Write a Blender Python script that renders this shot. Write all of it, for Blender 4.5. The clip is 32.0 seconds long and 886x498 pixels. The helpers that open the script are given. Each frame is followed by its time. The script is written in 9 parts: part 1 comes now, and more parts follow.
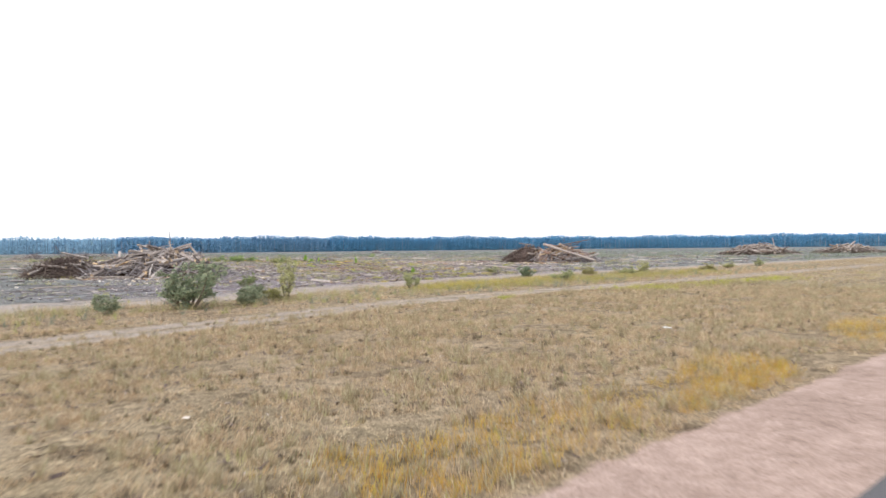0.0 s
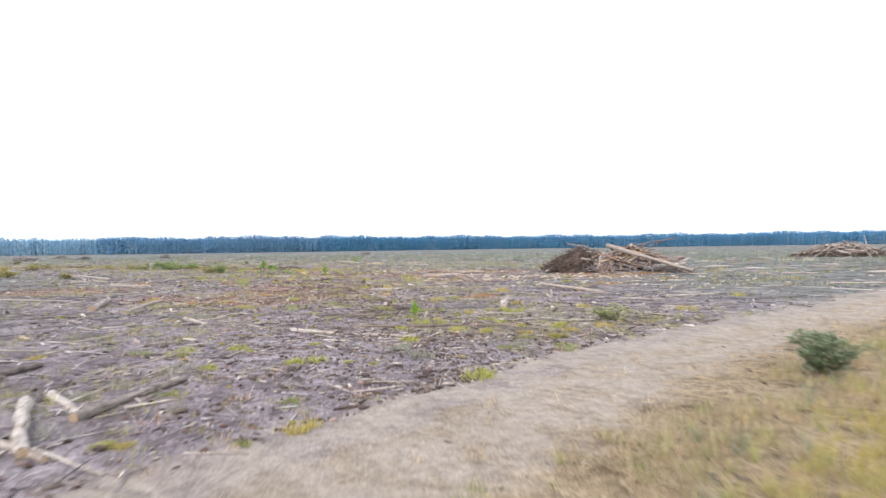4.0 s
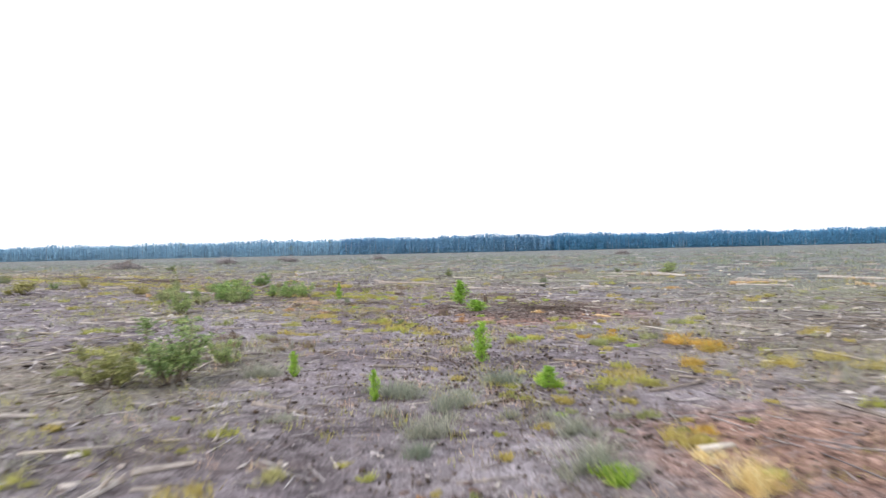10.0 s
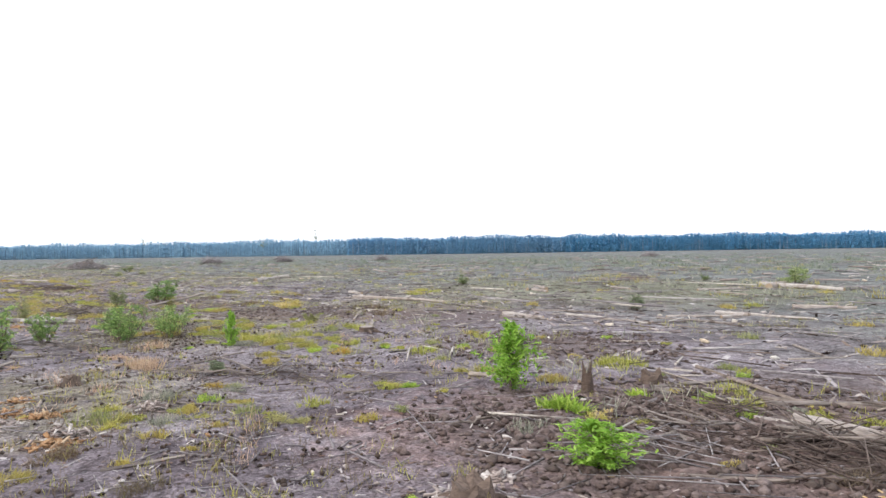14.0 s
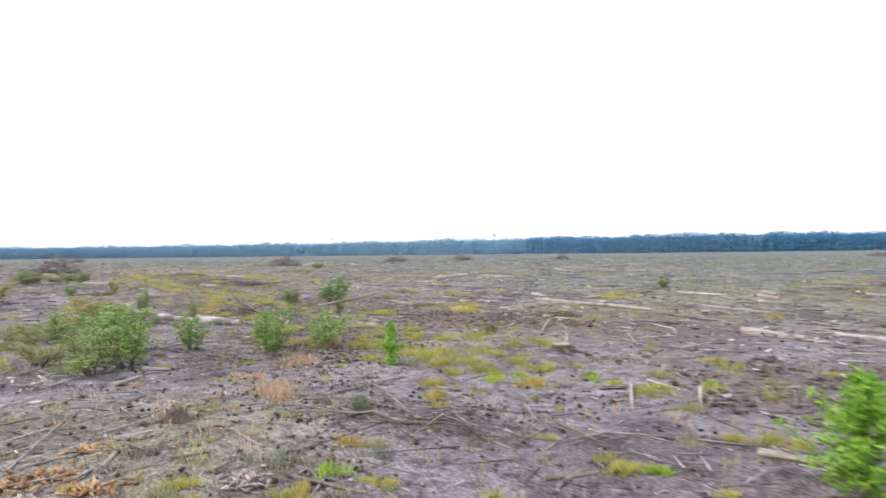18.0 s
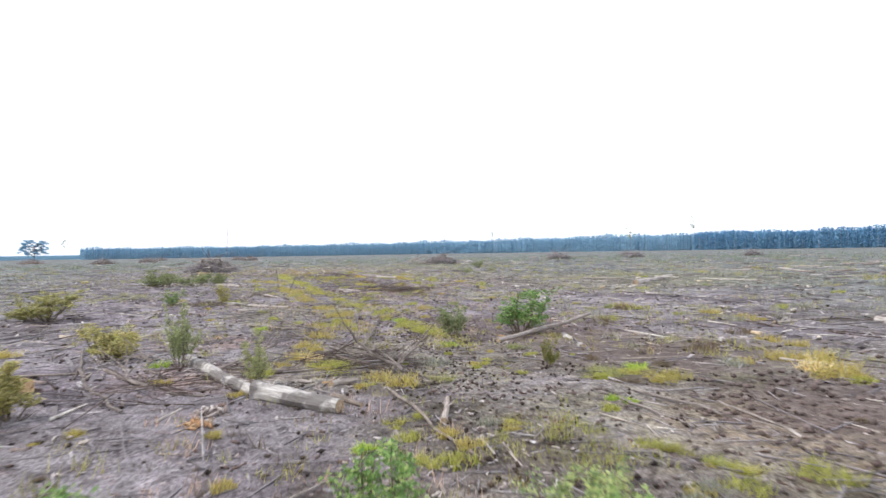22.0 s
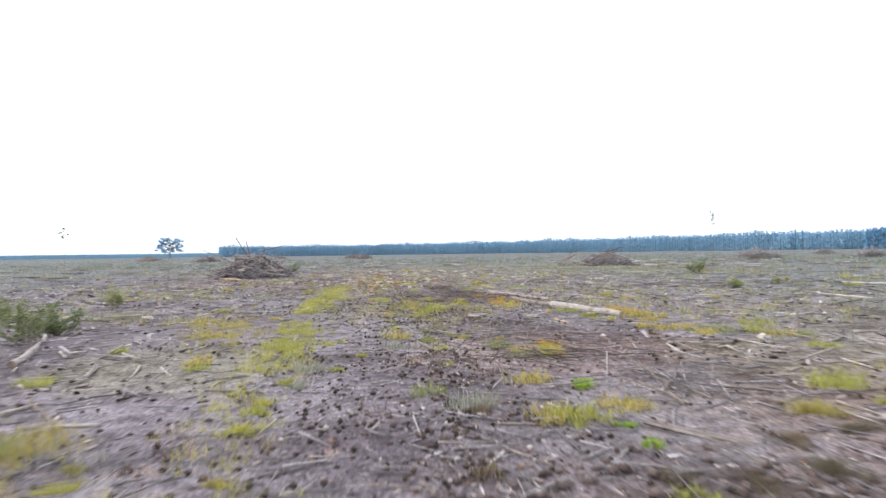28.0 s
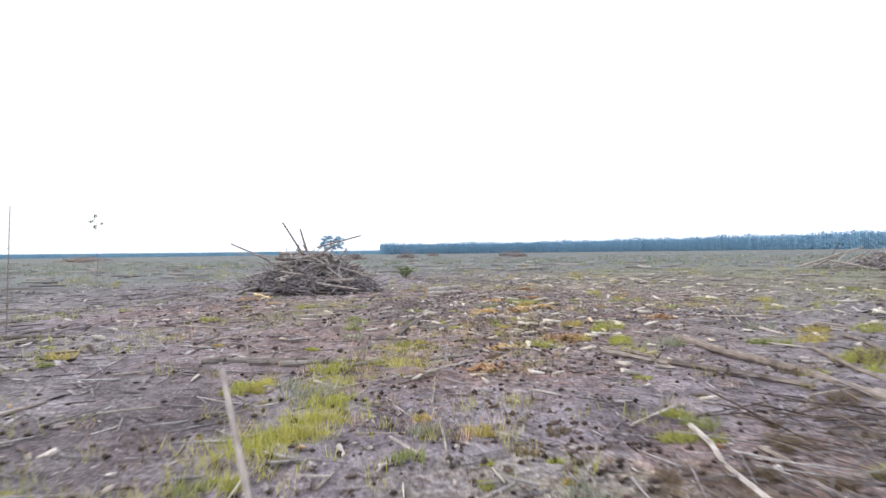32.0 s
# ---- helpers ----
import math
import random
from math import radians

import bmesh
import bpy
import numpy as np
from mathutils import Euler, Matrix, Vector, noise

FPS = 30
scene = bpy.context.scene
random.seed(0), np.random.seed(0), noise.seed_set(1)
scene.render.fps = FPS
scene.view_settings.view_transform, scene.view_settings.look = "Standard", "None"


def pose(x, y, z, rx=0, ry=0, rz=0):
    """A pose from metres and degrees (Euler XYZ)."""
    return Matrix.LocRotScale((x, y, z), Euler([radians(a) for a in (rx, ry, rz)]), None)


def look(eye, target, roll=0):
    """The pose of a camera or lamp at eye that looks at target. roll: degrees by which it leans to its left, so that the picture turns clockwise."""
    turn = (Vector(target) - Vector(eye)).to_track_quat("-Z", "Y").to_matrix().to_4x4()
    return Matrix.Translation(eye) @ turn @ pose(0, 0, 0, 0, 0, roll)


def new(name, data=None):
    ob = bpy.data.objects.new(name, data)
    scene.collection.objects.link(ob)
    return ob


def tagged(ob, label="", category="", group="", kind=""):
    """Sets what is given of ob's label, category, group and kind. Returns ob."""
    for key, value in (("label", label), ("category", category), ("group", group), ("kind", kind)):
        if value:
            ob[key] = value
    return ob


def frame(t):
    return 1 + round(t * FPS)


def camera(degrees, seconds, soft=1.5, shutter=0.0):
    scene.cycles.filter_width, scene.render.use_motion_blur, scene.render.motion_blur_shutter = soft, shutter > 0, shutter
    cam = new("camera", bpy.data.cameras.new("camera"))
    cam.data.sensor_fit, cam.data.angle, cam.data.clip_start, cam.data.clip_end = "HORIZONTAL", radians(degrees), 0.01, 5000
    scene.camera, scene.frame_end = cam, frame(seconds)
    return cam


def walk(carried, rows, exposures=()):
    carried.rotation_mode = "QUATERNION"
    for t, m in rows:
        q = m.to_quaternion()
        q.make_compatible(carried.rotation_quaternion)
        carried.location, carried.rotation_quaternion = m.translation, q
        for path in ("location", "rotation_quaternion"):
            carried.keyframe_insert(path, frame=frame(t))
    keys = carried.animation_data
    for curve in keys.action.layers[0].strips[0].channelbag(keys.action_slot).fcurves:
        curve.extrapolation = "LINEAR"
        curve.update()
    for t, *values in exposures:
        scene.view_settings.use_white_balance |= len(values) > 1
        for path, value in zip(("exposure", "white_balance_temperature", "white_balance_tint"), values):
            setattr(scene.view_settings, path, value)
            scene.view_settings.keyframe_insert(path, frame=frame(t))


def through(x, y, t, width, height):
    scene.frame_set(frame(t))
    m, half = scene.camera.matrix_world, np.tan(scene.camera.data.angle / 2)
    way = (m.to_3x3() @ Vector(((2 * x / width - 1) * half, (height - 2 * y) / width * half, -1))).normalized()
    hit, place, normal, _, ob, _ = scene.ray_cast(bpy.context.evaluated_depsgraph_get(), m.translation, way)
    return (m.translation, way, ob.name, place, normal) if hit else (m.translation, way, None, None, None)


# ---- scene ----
cam = camera(68.9, 32.0, soft=1.5, shutter=0.4)
PATH = [
    (0, (8.676, -50.404, 2.756), (8.565, -48.407, 2.756), -0.54),
    (0.5, (8.218, -46.536, 2.872), (8.112, -44.539, 2.869), -0.5),
    (1, (7.736, -42.013, 2.915), (7.634, -40.016, 2.911), -0.44),
    (1.5, (7.198, -36.761, 2.903), (7.1, -34.764, 2.9), -0.56),
    (2, (6.728, -31.127, 2.966), (6.632, -29.13, 2.963), -0.6),
    (2.5, (6.195, -24.976, 3.066), (6.101, -22.978, 3.063), -0.62),
    (4.5, (3.178, -1.902, 3.445), (3.09, 0.096, 3.443), -0.78),
    (5, (2.415, 5.751, 3.463), (2.276, 7.746, 3.465), -0.7),
    (5.5, (1.204, 13.192, 3.531), (0.896, 15.168, 3.531), -0.84),
    (6, (-0.526, 20.241, 3.462), (-0.987, 22.188, 3.466), -0.9),
    (6.5, (-2.775, 27.264, 3.457), (-3.358, 29.177, 3.461), -0.93),
    (7, (-5.363, 34.196, 3.471), (-5.973, 36.1, 3.475), -0.94),
    (7.5, (-7.809, 41.025, 3.448), (-8.421, 42.929, 3.45), -1.17),
    (8, (-10.046, 47.418, 3.411), (-10.659, 49.322, 3.413), -1.06),
    (8.5, (-12.49, 53.949, 3.383), (-13.139, 55.841, 3.391), -0.84),
    (9, (-15.108, 60.617, 3.373), (-15.817, 62.487, 3.382), -0.94),
    (9.5, (-17.621, 66.965, 3.492), (-18.385, 68.814, 3.496), -0.97),
    (10, (-20.537, 73.731, 3.378), (-21.314, 75.574, 3.384), -1.24),
    (10.5, (-23.357, 79.726, 3.283), (-24.144, 81.565, 3.293), -1.06),
    (11, (-25.959, 85.149, 3.394), (-26.756, 86.983, 3.403), -0.94),
    (11.5, (-28.048, 89.712, 3.334), (-28.846, 91.546, 3.345), -0.91),
    (12, (-29.552, 93.239, 3.244), (-30.351, 95.072, 3.254), -0.93),
    (12.5, (-30.417, 95.664, 3.165), (-31.216, 97.497, 3.175), -0.94),
    (13, (-30.801, 97.077, 3.101), (-31.6, 98.91, 3.112), -0.85),
    (13.5, (-30.897, 97.558, 3.065), (-31.696, 99.391, 3.075), -0.83),
    (15.5, (-31.055, 97.969, 2.968), (-31.905, 99.779, 2.978), -0.78),
    (16, (-31.291, 98.366, 2.934), (-32.176, 100.16, 2.943), -0.78),
    (16.5, (-31.705, 99.027, 2.91), (-32.64, 100.795, 2.921), -0.77),
    (17, (-32.354, 100.002, 2.906), (-33.363, 101.728, 2.916), -0.77),
    (17.5, (-33.159, 101.144, 2.895), (-34.257, 102.816, 2.909), -0.83),
    (18, (-34.263, 102.394, 2.937), (-35.53, 103.942, 2.95), -0.66),
    (18.5, (-35.567, 103.599, 2.902), (-37.034, 104.958, 2.916), -0.77),
    (19, (-37.044, 104.749, 2.9), (-38.641, 105.953, 2.916), -0.87),
    (19.5, (-38.544, 105.867, 2.885), (-40.138, 107.076, 2.901), -0.9),
    (20, (-40.055, 107.002, 2.89), (-41.633, 108.23, 2.905), -0.93),
    (20.5, (-41.629, 108.159, 2.862), (-43.208, 109.387, 2.877), -0.86),
    (21, (-43.369, 109.395, 2.833), (-44.948, 110.623, 2.848), -0.79),
    (21.5, (-45.388, 110.821, 2.819), (-46.972, 112.041, 2.833), -0.77),
    (22, (-47.603, 112.449, 2.864), (-49.199, 113.655, 2.875), -0.97),
    (22.5, (-50.031, 114.162, 2.851), (-51.634, 115.358, 2.861), -0.95),
    (23, (-52.544, 115.897, 2.828), (-54.15, 117.089, 2.839), -0.77),
    (23.5, (-55.298, 117.78, 2.841), (-56.936, 118.927, 2.85), -0.92),
    (24, (-57.802, 119.419, 2.878), (-59.507, 120.464, 2.889), -1.03),
    (24.5, (-61.601, 121.431, 2.806), (-63.319, 122.454, 2.818), -0.92),
    (26.5, (-77.795, 129.947, 2.541), (-79.543, 130.918, 2.557), -1.08),
    (27, (-82.101, 131.966, 2.492), (-83.889, 132.861, 2.507), -0.96),
    (27.5, (-86.456, 133.9, 2.475), (-88.247, 134.789, 2.488), -0.83),
    (28, (-90.75, 135.886, 2.424), (-92.542, 136.774, 2.437), -0.81),
    (28.5, (-94.92, 137.816, 2.395), (-96.713, 138.703, 2.407), -0.72),
    (29, (-98.995, 139.694, 2.385), (-100.789, 140.577, 2.396), -0.75),
    (29.5, (-102.768, 141.368, 2.347), (-104.568, 142.24, 2.358), -0.73),
    (30, (-106.66, 143.136, 2.35), (-108.465, 143.997, 2.36), -0.74),
    (30.5, (-110.476, 144.766, 2.324), (-112.305, 145.576, 2.334), -0.71),
    (31, (-114.227, 146.118, 2.382), (-116.099, 146.82, 2.391), -0.61),
    (31.5, (-117.995, 147.116, 2.374), (-119.928, 147.63, 2.385), -0.68),
    (32, (-121.088, 147.773, 2.358), (-123.041, 148.207, 2.37), -0.72),
]
walk(cam, [(t, look(eye, target, roll)) for t, eye, target, roll in PATH], exposures=((0.0, 0.47, 6500, 10), (2.5, 0.51, 6500, 10), (5.0, 0.62, 6420, 10), (8.0, 0.57, 6410, 9), (11.0, 0.44, 6420, 9), (13.0, 0.39, 6410, 9), (17.0, 0.49, 6350, 9), (24.0, 0.50, 6280, 9), (32.0, 0.44, 6290, 9)))

# ---- world, sun ----
world = bpy.data.worlds.new("sky")
scene.world = world
world.use_nodes = True
wn, wl = world.node_tree.nodes, world.node_tree.links
sky = wn.new("ShaderNodeTexSky")
sky.sky_type, sky.sun_disc = 'NISHITA', False
sky.sun_elevation, sky.sun_rotation = radians(42), radians(215)
sky.air_density, sky.dust_density, sky.ozone_density = 1.0, 6.0, 1.0
veil = wn.new("ShaderNodeMixRGB")          # thin high cloud over the sky
veil.inputs[0].default_value = 0.72
veil.inputs[2].default_value = (10.9, 11.2, 12.1, 1)
wl.new(sky.outputs[0], veil.inputs[1])
wl.new(veil.outputs[0], wn["Background"].inputs[0])
wn["Background"].inputs[1].default_value = 0.11
sun = new("sun", bpy.data.lights.new("sun", 'SUN'))
sun.data.energy, sun.data.angle, sun.data.color = 1.3, radians(14), (1.0, 0.97, 0.945)
sun.matrix_world = look((0, 0, 60), (0 + 60 * math.sin(radians(215)) * -1, 60 * -math.cos(radians(215)), 0))

# ---- materials ----
def shader(name, rough=0.9, spec=0.2):
    m = bpy.data.materials.new(name)
    m.use_nodes = True
    nt = m.node_tree
    b = nt.nodes["Principled BSDF"]
    b.inputs["Roughness"].default_value = rough
    b.inputs["Specular IOR Level"].default_value = spec
    return m, nt, b

def node(nt, kind, **kw):
    n = nt.nodes.new(kind)
    for k, v in kw.items():
        n.inputs[k.replace("_", " ")].default_value = v
    return n

def ramp(nt, fac, stops):
    r = nt.nodes.new("ShaderNodeValToRGB")
    e = r.color_ramp.elements
    while len(e) < len(stops):
        e.new(0.5)
    for el, (p, c) in zip(e, stops):
        el.position, el.color = p, (*c, 1)
    nt.links.new(fac, r.inputs[0])
    return r.outputs[0]

def mix(nt, fac, a, b, mode='MIX'):
    m = nt.nodes.new("ShaderNodeMixRGB")
    m.blend_type = mode
    for i, v in ((0, fac), (1, a), (2, b)):
        if isinstance(v, (int, float)):
            m.inputs[i].default_value = v
        elif isinstance(v, tuple):
            m.inputs[i].default_value = (*v, 1)
        else:
            nt.links.new(v, m.inputs[i])
    return m.outputs[0]

def noise_fac(nt, scale, detail=4.0, rough=0.6, vec=None, dist=0.0):
    n = node(nt, "ShaderNodeTexNoise", Scale=scale, Detail=detail, Roughness=rough, Distortion=dist)
    if vec is not None:
        nt.links.new(vec, n.inputs["Vector"])
    return n.outputs["Fac"]

def bump(nt, b, height, strength=0.5, dist=0.03):
    n = node(nt, "ShaderNodeBump", Strength=strength, Distance=dist)
    nt.links.new(height, n.inputs["Height"])
    nt.links.new(n.outputs[0], b.inputs["Normal"])

def rand_out(nt, islands=False):
    if islands:
        return nt.nodes.new("ShaderNodeNewGeometry").outputs["Random Per Island"]
    return nt.nodes.new("ShaderNodeObjectInfo").outputs["Random"]

def wood_mat(name, stops, islands=False, patches=None, rough=0.85, stain=(0.52, 0.68)):
    """Weathered wood: colours vary by piece, with streaks along the grain and darker stains."""
    m, nt, b = shader(name, rough)
    co = nt.nodes.new("ShaderNodeTexCoord").outputs["Object"]
    mp = node(nt, "ShaderNodeMapping", Scale=(3.0, 26.0, 26.0))
    nt.links.new(co, mp.inputs[0])
    grain = noise_fac(nt, 1.0, 5, 0.65, mp.outputs[0])
    base = ramp(nt, rand_out(nt, islands), stops)
    dark = mix(nt, 1.0, base, ramp(nt, grain, [(0.3, (0.45, 0.42, 0.40)), (0.62, (1.1, 1.08, 1.05))]), 'MULTIPLY')
    blot = noise_fac(nt, 2.3, 3, 0.5, co)
    col = mix(nt, ramp(nt, blot, [(stain[0], (0, 0, 0)), (stain[1], (0.75, 0.75, 0.75))]), dark, patches or (0.075, 0.06, 0.05))
    nt.links.new(col, b.inputs["Base Color"])
    bump(nt, b, grain, 0.7, 0.02)
    return m

GREY = wood_mat("weathered_wood", [(0, (0.18, 0.155, 0.145)), (0.5, (0.31, 0.275, 0.255)), (1, (0.25, 0.205, 0.175))])
PALE = wood_mat("bleached_wood", [(0, (0.37, 0.33, 0.305)), (0.5, (0.50, 0.465, 0.44)), (1, (0.39, 0.335, 0.295))], patches=(0.24, 0.19, 0.16))
FRESH = wood_mat("fresh_split_wood", [(0, (0.60, 0.44, 0.26)), (0.5, (0.66, 0.51, 0.33)), (1, (0.54, 0.36, 0.19))], patches=(0.3, 0.16, 0.06))
BIRCH = wood_mat("birch_bark", [(0, (0.42, 0.40, 0.385)), (1, (0.52, 0.50, 0.48))], patches=(0.10, 0.085, 0.08), stain=(0.45, 0.56))
TWIG = wood_mat("dry_twigs", [(0, (0.165, 0.15, 0.157)), (0.45, (0.295, 0.272, 0.285)), (0.8, (0.425, 0.395, 0.405)), (1, (0.57, 0.545, 0.55))], islands=True, patches=(0.165, 0.145, 0.15))
CHIP = wood_mat("wood_chips", [(0, (0.26, 0.205, 0.185)), (0.5, (0.42, 0.365, 0.345)), (0.85, (0.58, 0.53, 0.50)), (1, (0.70, 0.66, 0.63))], islands=True, patches=(0.26, 0.2, 0.17))
CHIP_O = wood_mat("orange_chips", [(0, (0.27, 0.15, 0.085)), (0.45, (0.46, 0.27, 0.14)), (0.75, (0.54, 0.38, 0.23)), (1, (0.60, 0.49, 0.36))], islands=True, patches=(0.28, 0.15, 0.07))
CHIP_Y = wood_mat("yellow_chips", [(0, (0.50, 0.30, 0.12)), (0.5, (0.72, 0.50, 0.22)), (1, (0.75, 0.60, 0.38))], islands=True, patches=(0.36, 0.2, 0.08))
CONE = wood_mat("dark_cones", [(0, (0.035, 0.026, 0.022)), (0.7, (0.075, 0.055, 0.045)), (1, (0.12, 0.085, 0.06))], islands=True)
BARKBIT = wood_mat("bark_bits", [(0, (0.10, 0.065, 0.055)), (0.6, (0.18, 0.115, 0.095)), (1, (0.26, 0.18, 0.15))], islands=True)
BARKRED = wood_mat("red_bark_bits", [(0, (0.15, 0.085, 0.066)), (0.6, (0.28, 0.17, 0.13)), (1, (0.40, 0.265, 0.21))], islands=True)
CUT = wood_mat("cut_end", [(0, (0.42, 0.32, 0.22)), (1, (0.58, 0.46, 0.33))])
TWIGBARK = wood_mat("twig_bark", [(0, (0.17, 0.14, 0.11)), (1, (0.27, 0.22, 0.17))])
BARKED = wood_mat("red_brown_bark", [(0, (0.20, 0.125, 0.095)), (0.5, (0.30, 0.20, 0.155)), (1, (0.38, 0.27, 0.205))])
STUMP = wood_mat("old_stump", [(0, (0.12, 0.088, 0.072)), (1, (0.19, 0.145, 0.12))])
BRUSH = wood_mat("brush", [(0, (0.08, 0.06, 0.055)), (0.6, (0.15, 0.115, 0.10)), (1, (0.24, 0.19, 0.165))], islands=True)

def leaf_mat(name, stops, rough=0.6, through=0.4):
    m, nt, b = shader(name, rough, 0.25)
    col = ramp(nt, rand_out(nt, True), stops)
    ob = rand_out(nt)
    col = mix(nt, 1.0, col, ramp(nt, ob, [(0, (0.8, 0.85, 0.8)), (1, (1.2, 1.1, 1.1))]), 'MULTIPLY')
    nt.links.new(col, b.inputs["Base Color"])
    tr = nt.nodes.new("ShaderNodeBsdfTranslucent")
    nt.links.new(col, tr.inputs[0])
    mx = nt.nodes.new("ShaderNodeMixShader")
    mx.inputs[0].default_value = through
    nt.links.new(b.outputs[0], mx.inputs[1])
    nt.links.new(tr.outputs[0], mx.inputs[2])
    nt.links.new(mx.outputs[0], nt.nodes["Material Output"].inputs[0])
    return m

LEAF = {
    "willow": leaf_mat("willow_leaf", [(0, (0.15, 0.20, 0.13)), (0.6, (0.27, 0.33, 0.21)), (1, (0.42, 0.45, 0.29))]),
    "light": leaf_mat("light_leaf", [(0, (0.15, 0.22, 0.09)), (0.5, (0.29, 0.39, 0.155)), (0.85, (0.42, 0.51, 0.21)), (1, (0.56, 0.58, 0.28))]),
    "bright": leaf_mat("bright_leaf", [(0, (0.11, 0.20, 0.065)), (0.5, (0.235, 0.38, 0.125)), (0.85, (0.37, 0.52, 0.17)), (1, (0.54, 0.63, 0.24))]),
    "pale": leaf_mat("pale_leaf", [(0, (0.24, 0.27, 0.13)), (0.5, (0.38, 0.42, 0.20)), (1, (0.54, 0.54, 0.30))]),
    "dark": leaf_mat("dark_leaf", [(0, (0.14, 0.18, 0.085)), (0.6, (0.25, 0.31, 0.14)), (1, (0.39, 0.42, 0.21))]),
    "olive": leaf_mat("olive_leaf", [(0, (0.244, 0.245, 0.10)), (0.6, (0.40, 0.40, 0.16)), (1, (0.58, 0.51, 0.24))]),
    "spruce": leaf_mat("young_conifer", [(0, (0.17, 0.33, 0.04)), (0.6, (0.32, 0.56, 0.08)), (1, (0.52, 0.72, 0.15))]),
    "brown": leaf_mat("brownish_leaf", [(0, (0.169, 0.169, 0.056)), (0.6, (0.300, 0.319, 0.094)), (1, (0.488, 0.338, 0.150))]),
}
GRASS = {
    "heath": leaf_mat("dead_heath", [(0, (0.11, 0.085, 0.06)), (0.6, (0.20, 0.155, 0.11)), (0.9, (0.28, 0.235, 0.15)), (1, (0.22, 0.24, 0.11))]),
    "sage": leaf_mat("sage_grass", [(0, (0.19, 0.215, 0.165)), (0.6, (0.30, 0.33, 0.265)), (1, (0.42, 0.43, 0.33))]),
    "lime": leaf_mat("lime_grass", [(0, (0.26, 0.27, 0.06)), (0.5, (0.46, 0.47, 0.10)), (0.85, (0.58, 0.57, 0.17)), (1, (0.60, 0.52, 0.25))]),
    "bright": leaf_mat("fern_green", [(0, (0.20, 0.31, 0.05)), (0.6, (0.38, 0.55, 0.085)), (1, (0.60, 0.68, 0.17))]),
    "yellow": leaf_mat("yellow_grass", [(0, (0.28, 0.24, 0.07)), (0.5, (0.44, 0.39, 0.11)), (0.85, (0.52, 0.48, 0.19)), (1, (0.36, 0.38, 0.10))]),
    "olive": leaf_mat("olive_grass", [(0, (0.236, 0.254, 0.101)), (0.6, (0.389, 0.405, 0.169)), (1, (0.558, 0.524, 0.270))]),
    "straw": leaf_mat("straw_grass", [(0, (0.608, 0.456, 0.203)), (0.6, (0.800, 0.675, 0.338)), (1, (0.800, 0.800, 0.506))]),
    "orange": leaf_mat("orange_grass", [(0, (0.42, 0.24, 0.05)), (0.4, (0.56, 0.35, 0.07)), (0.8, (0.58, 0.45, 0.13)), (1, (0.40, 0.42, 0.09))]),
    "dry": leaf_mat("dry_grass", [(0, (0.405, 0.270, 0.186)), (0.6, (0.641, 0.472, 0.338)), (1, (0.800, 0.641, 0.489))]),
    "rust": leaf_mat("rust_grass", [(0, (0.608, 0.220, 0.119)), (0.6, (0.800, 0.338, 0.186)), (1, (0.800, 0.506, 0.304))]),
    "verge": leaf_mat("verge_grass", [(0, (0.29, 0.215, 0.13)), (0.35, (0.43, 0.335, 0.21)), (0.75, (0.55, 0.455, 0.305)), (0.93, (0.68, 0.60, 0.44)), (1, (0.42, 0.42, 0.21))]),
}

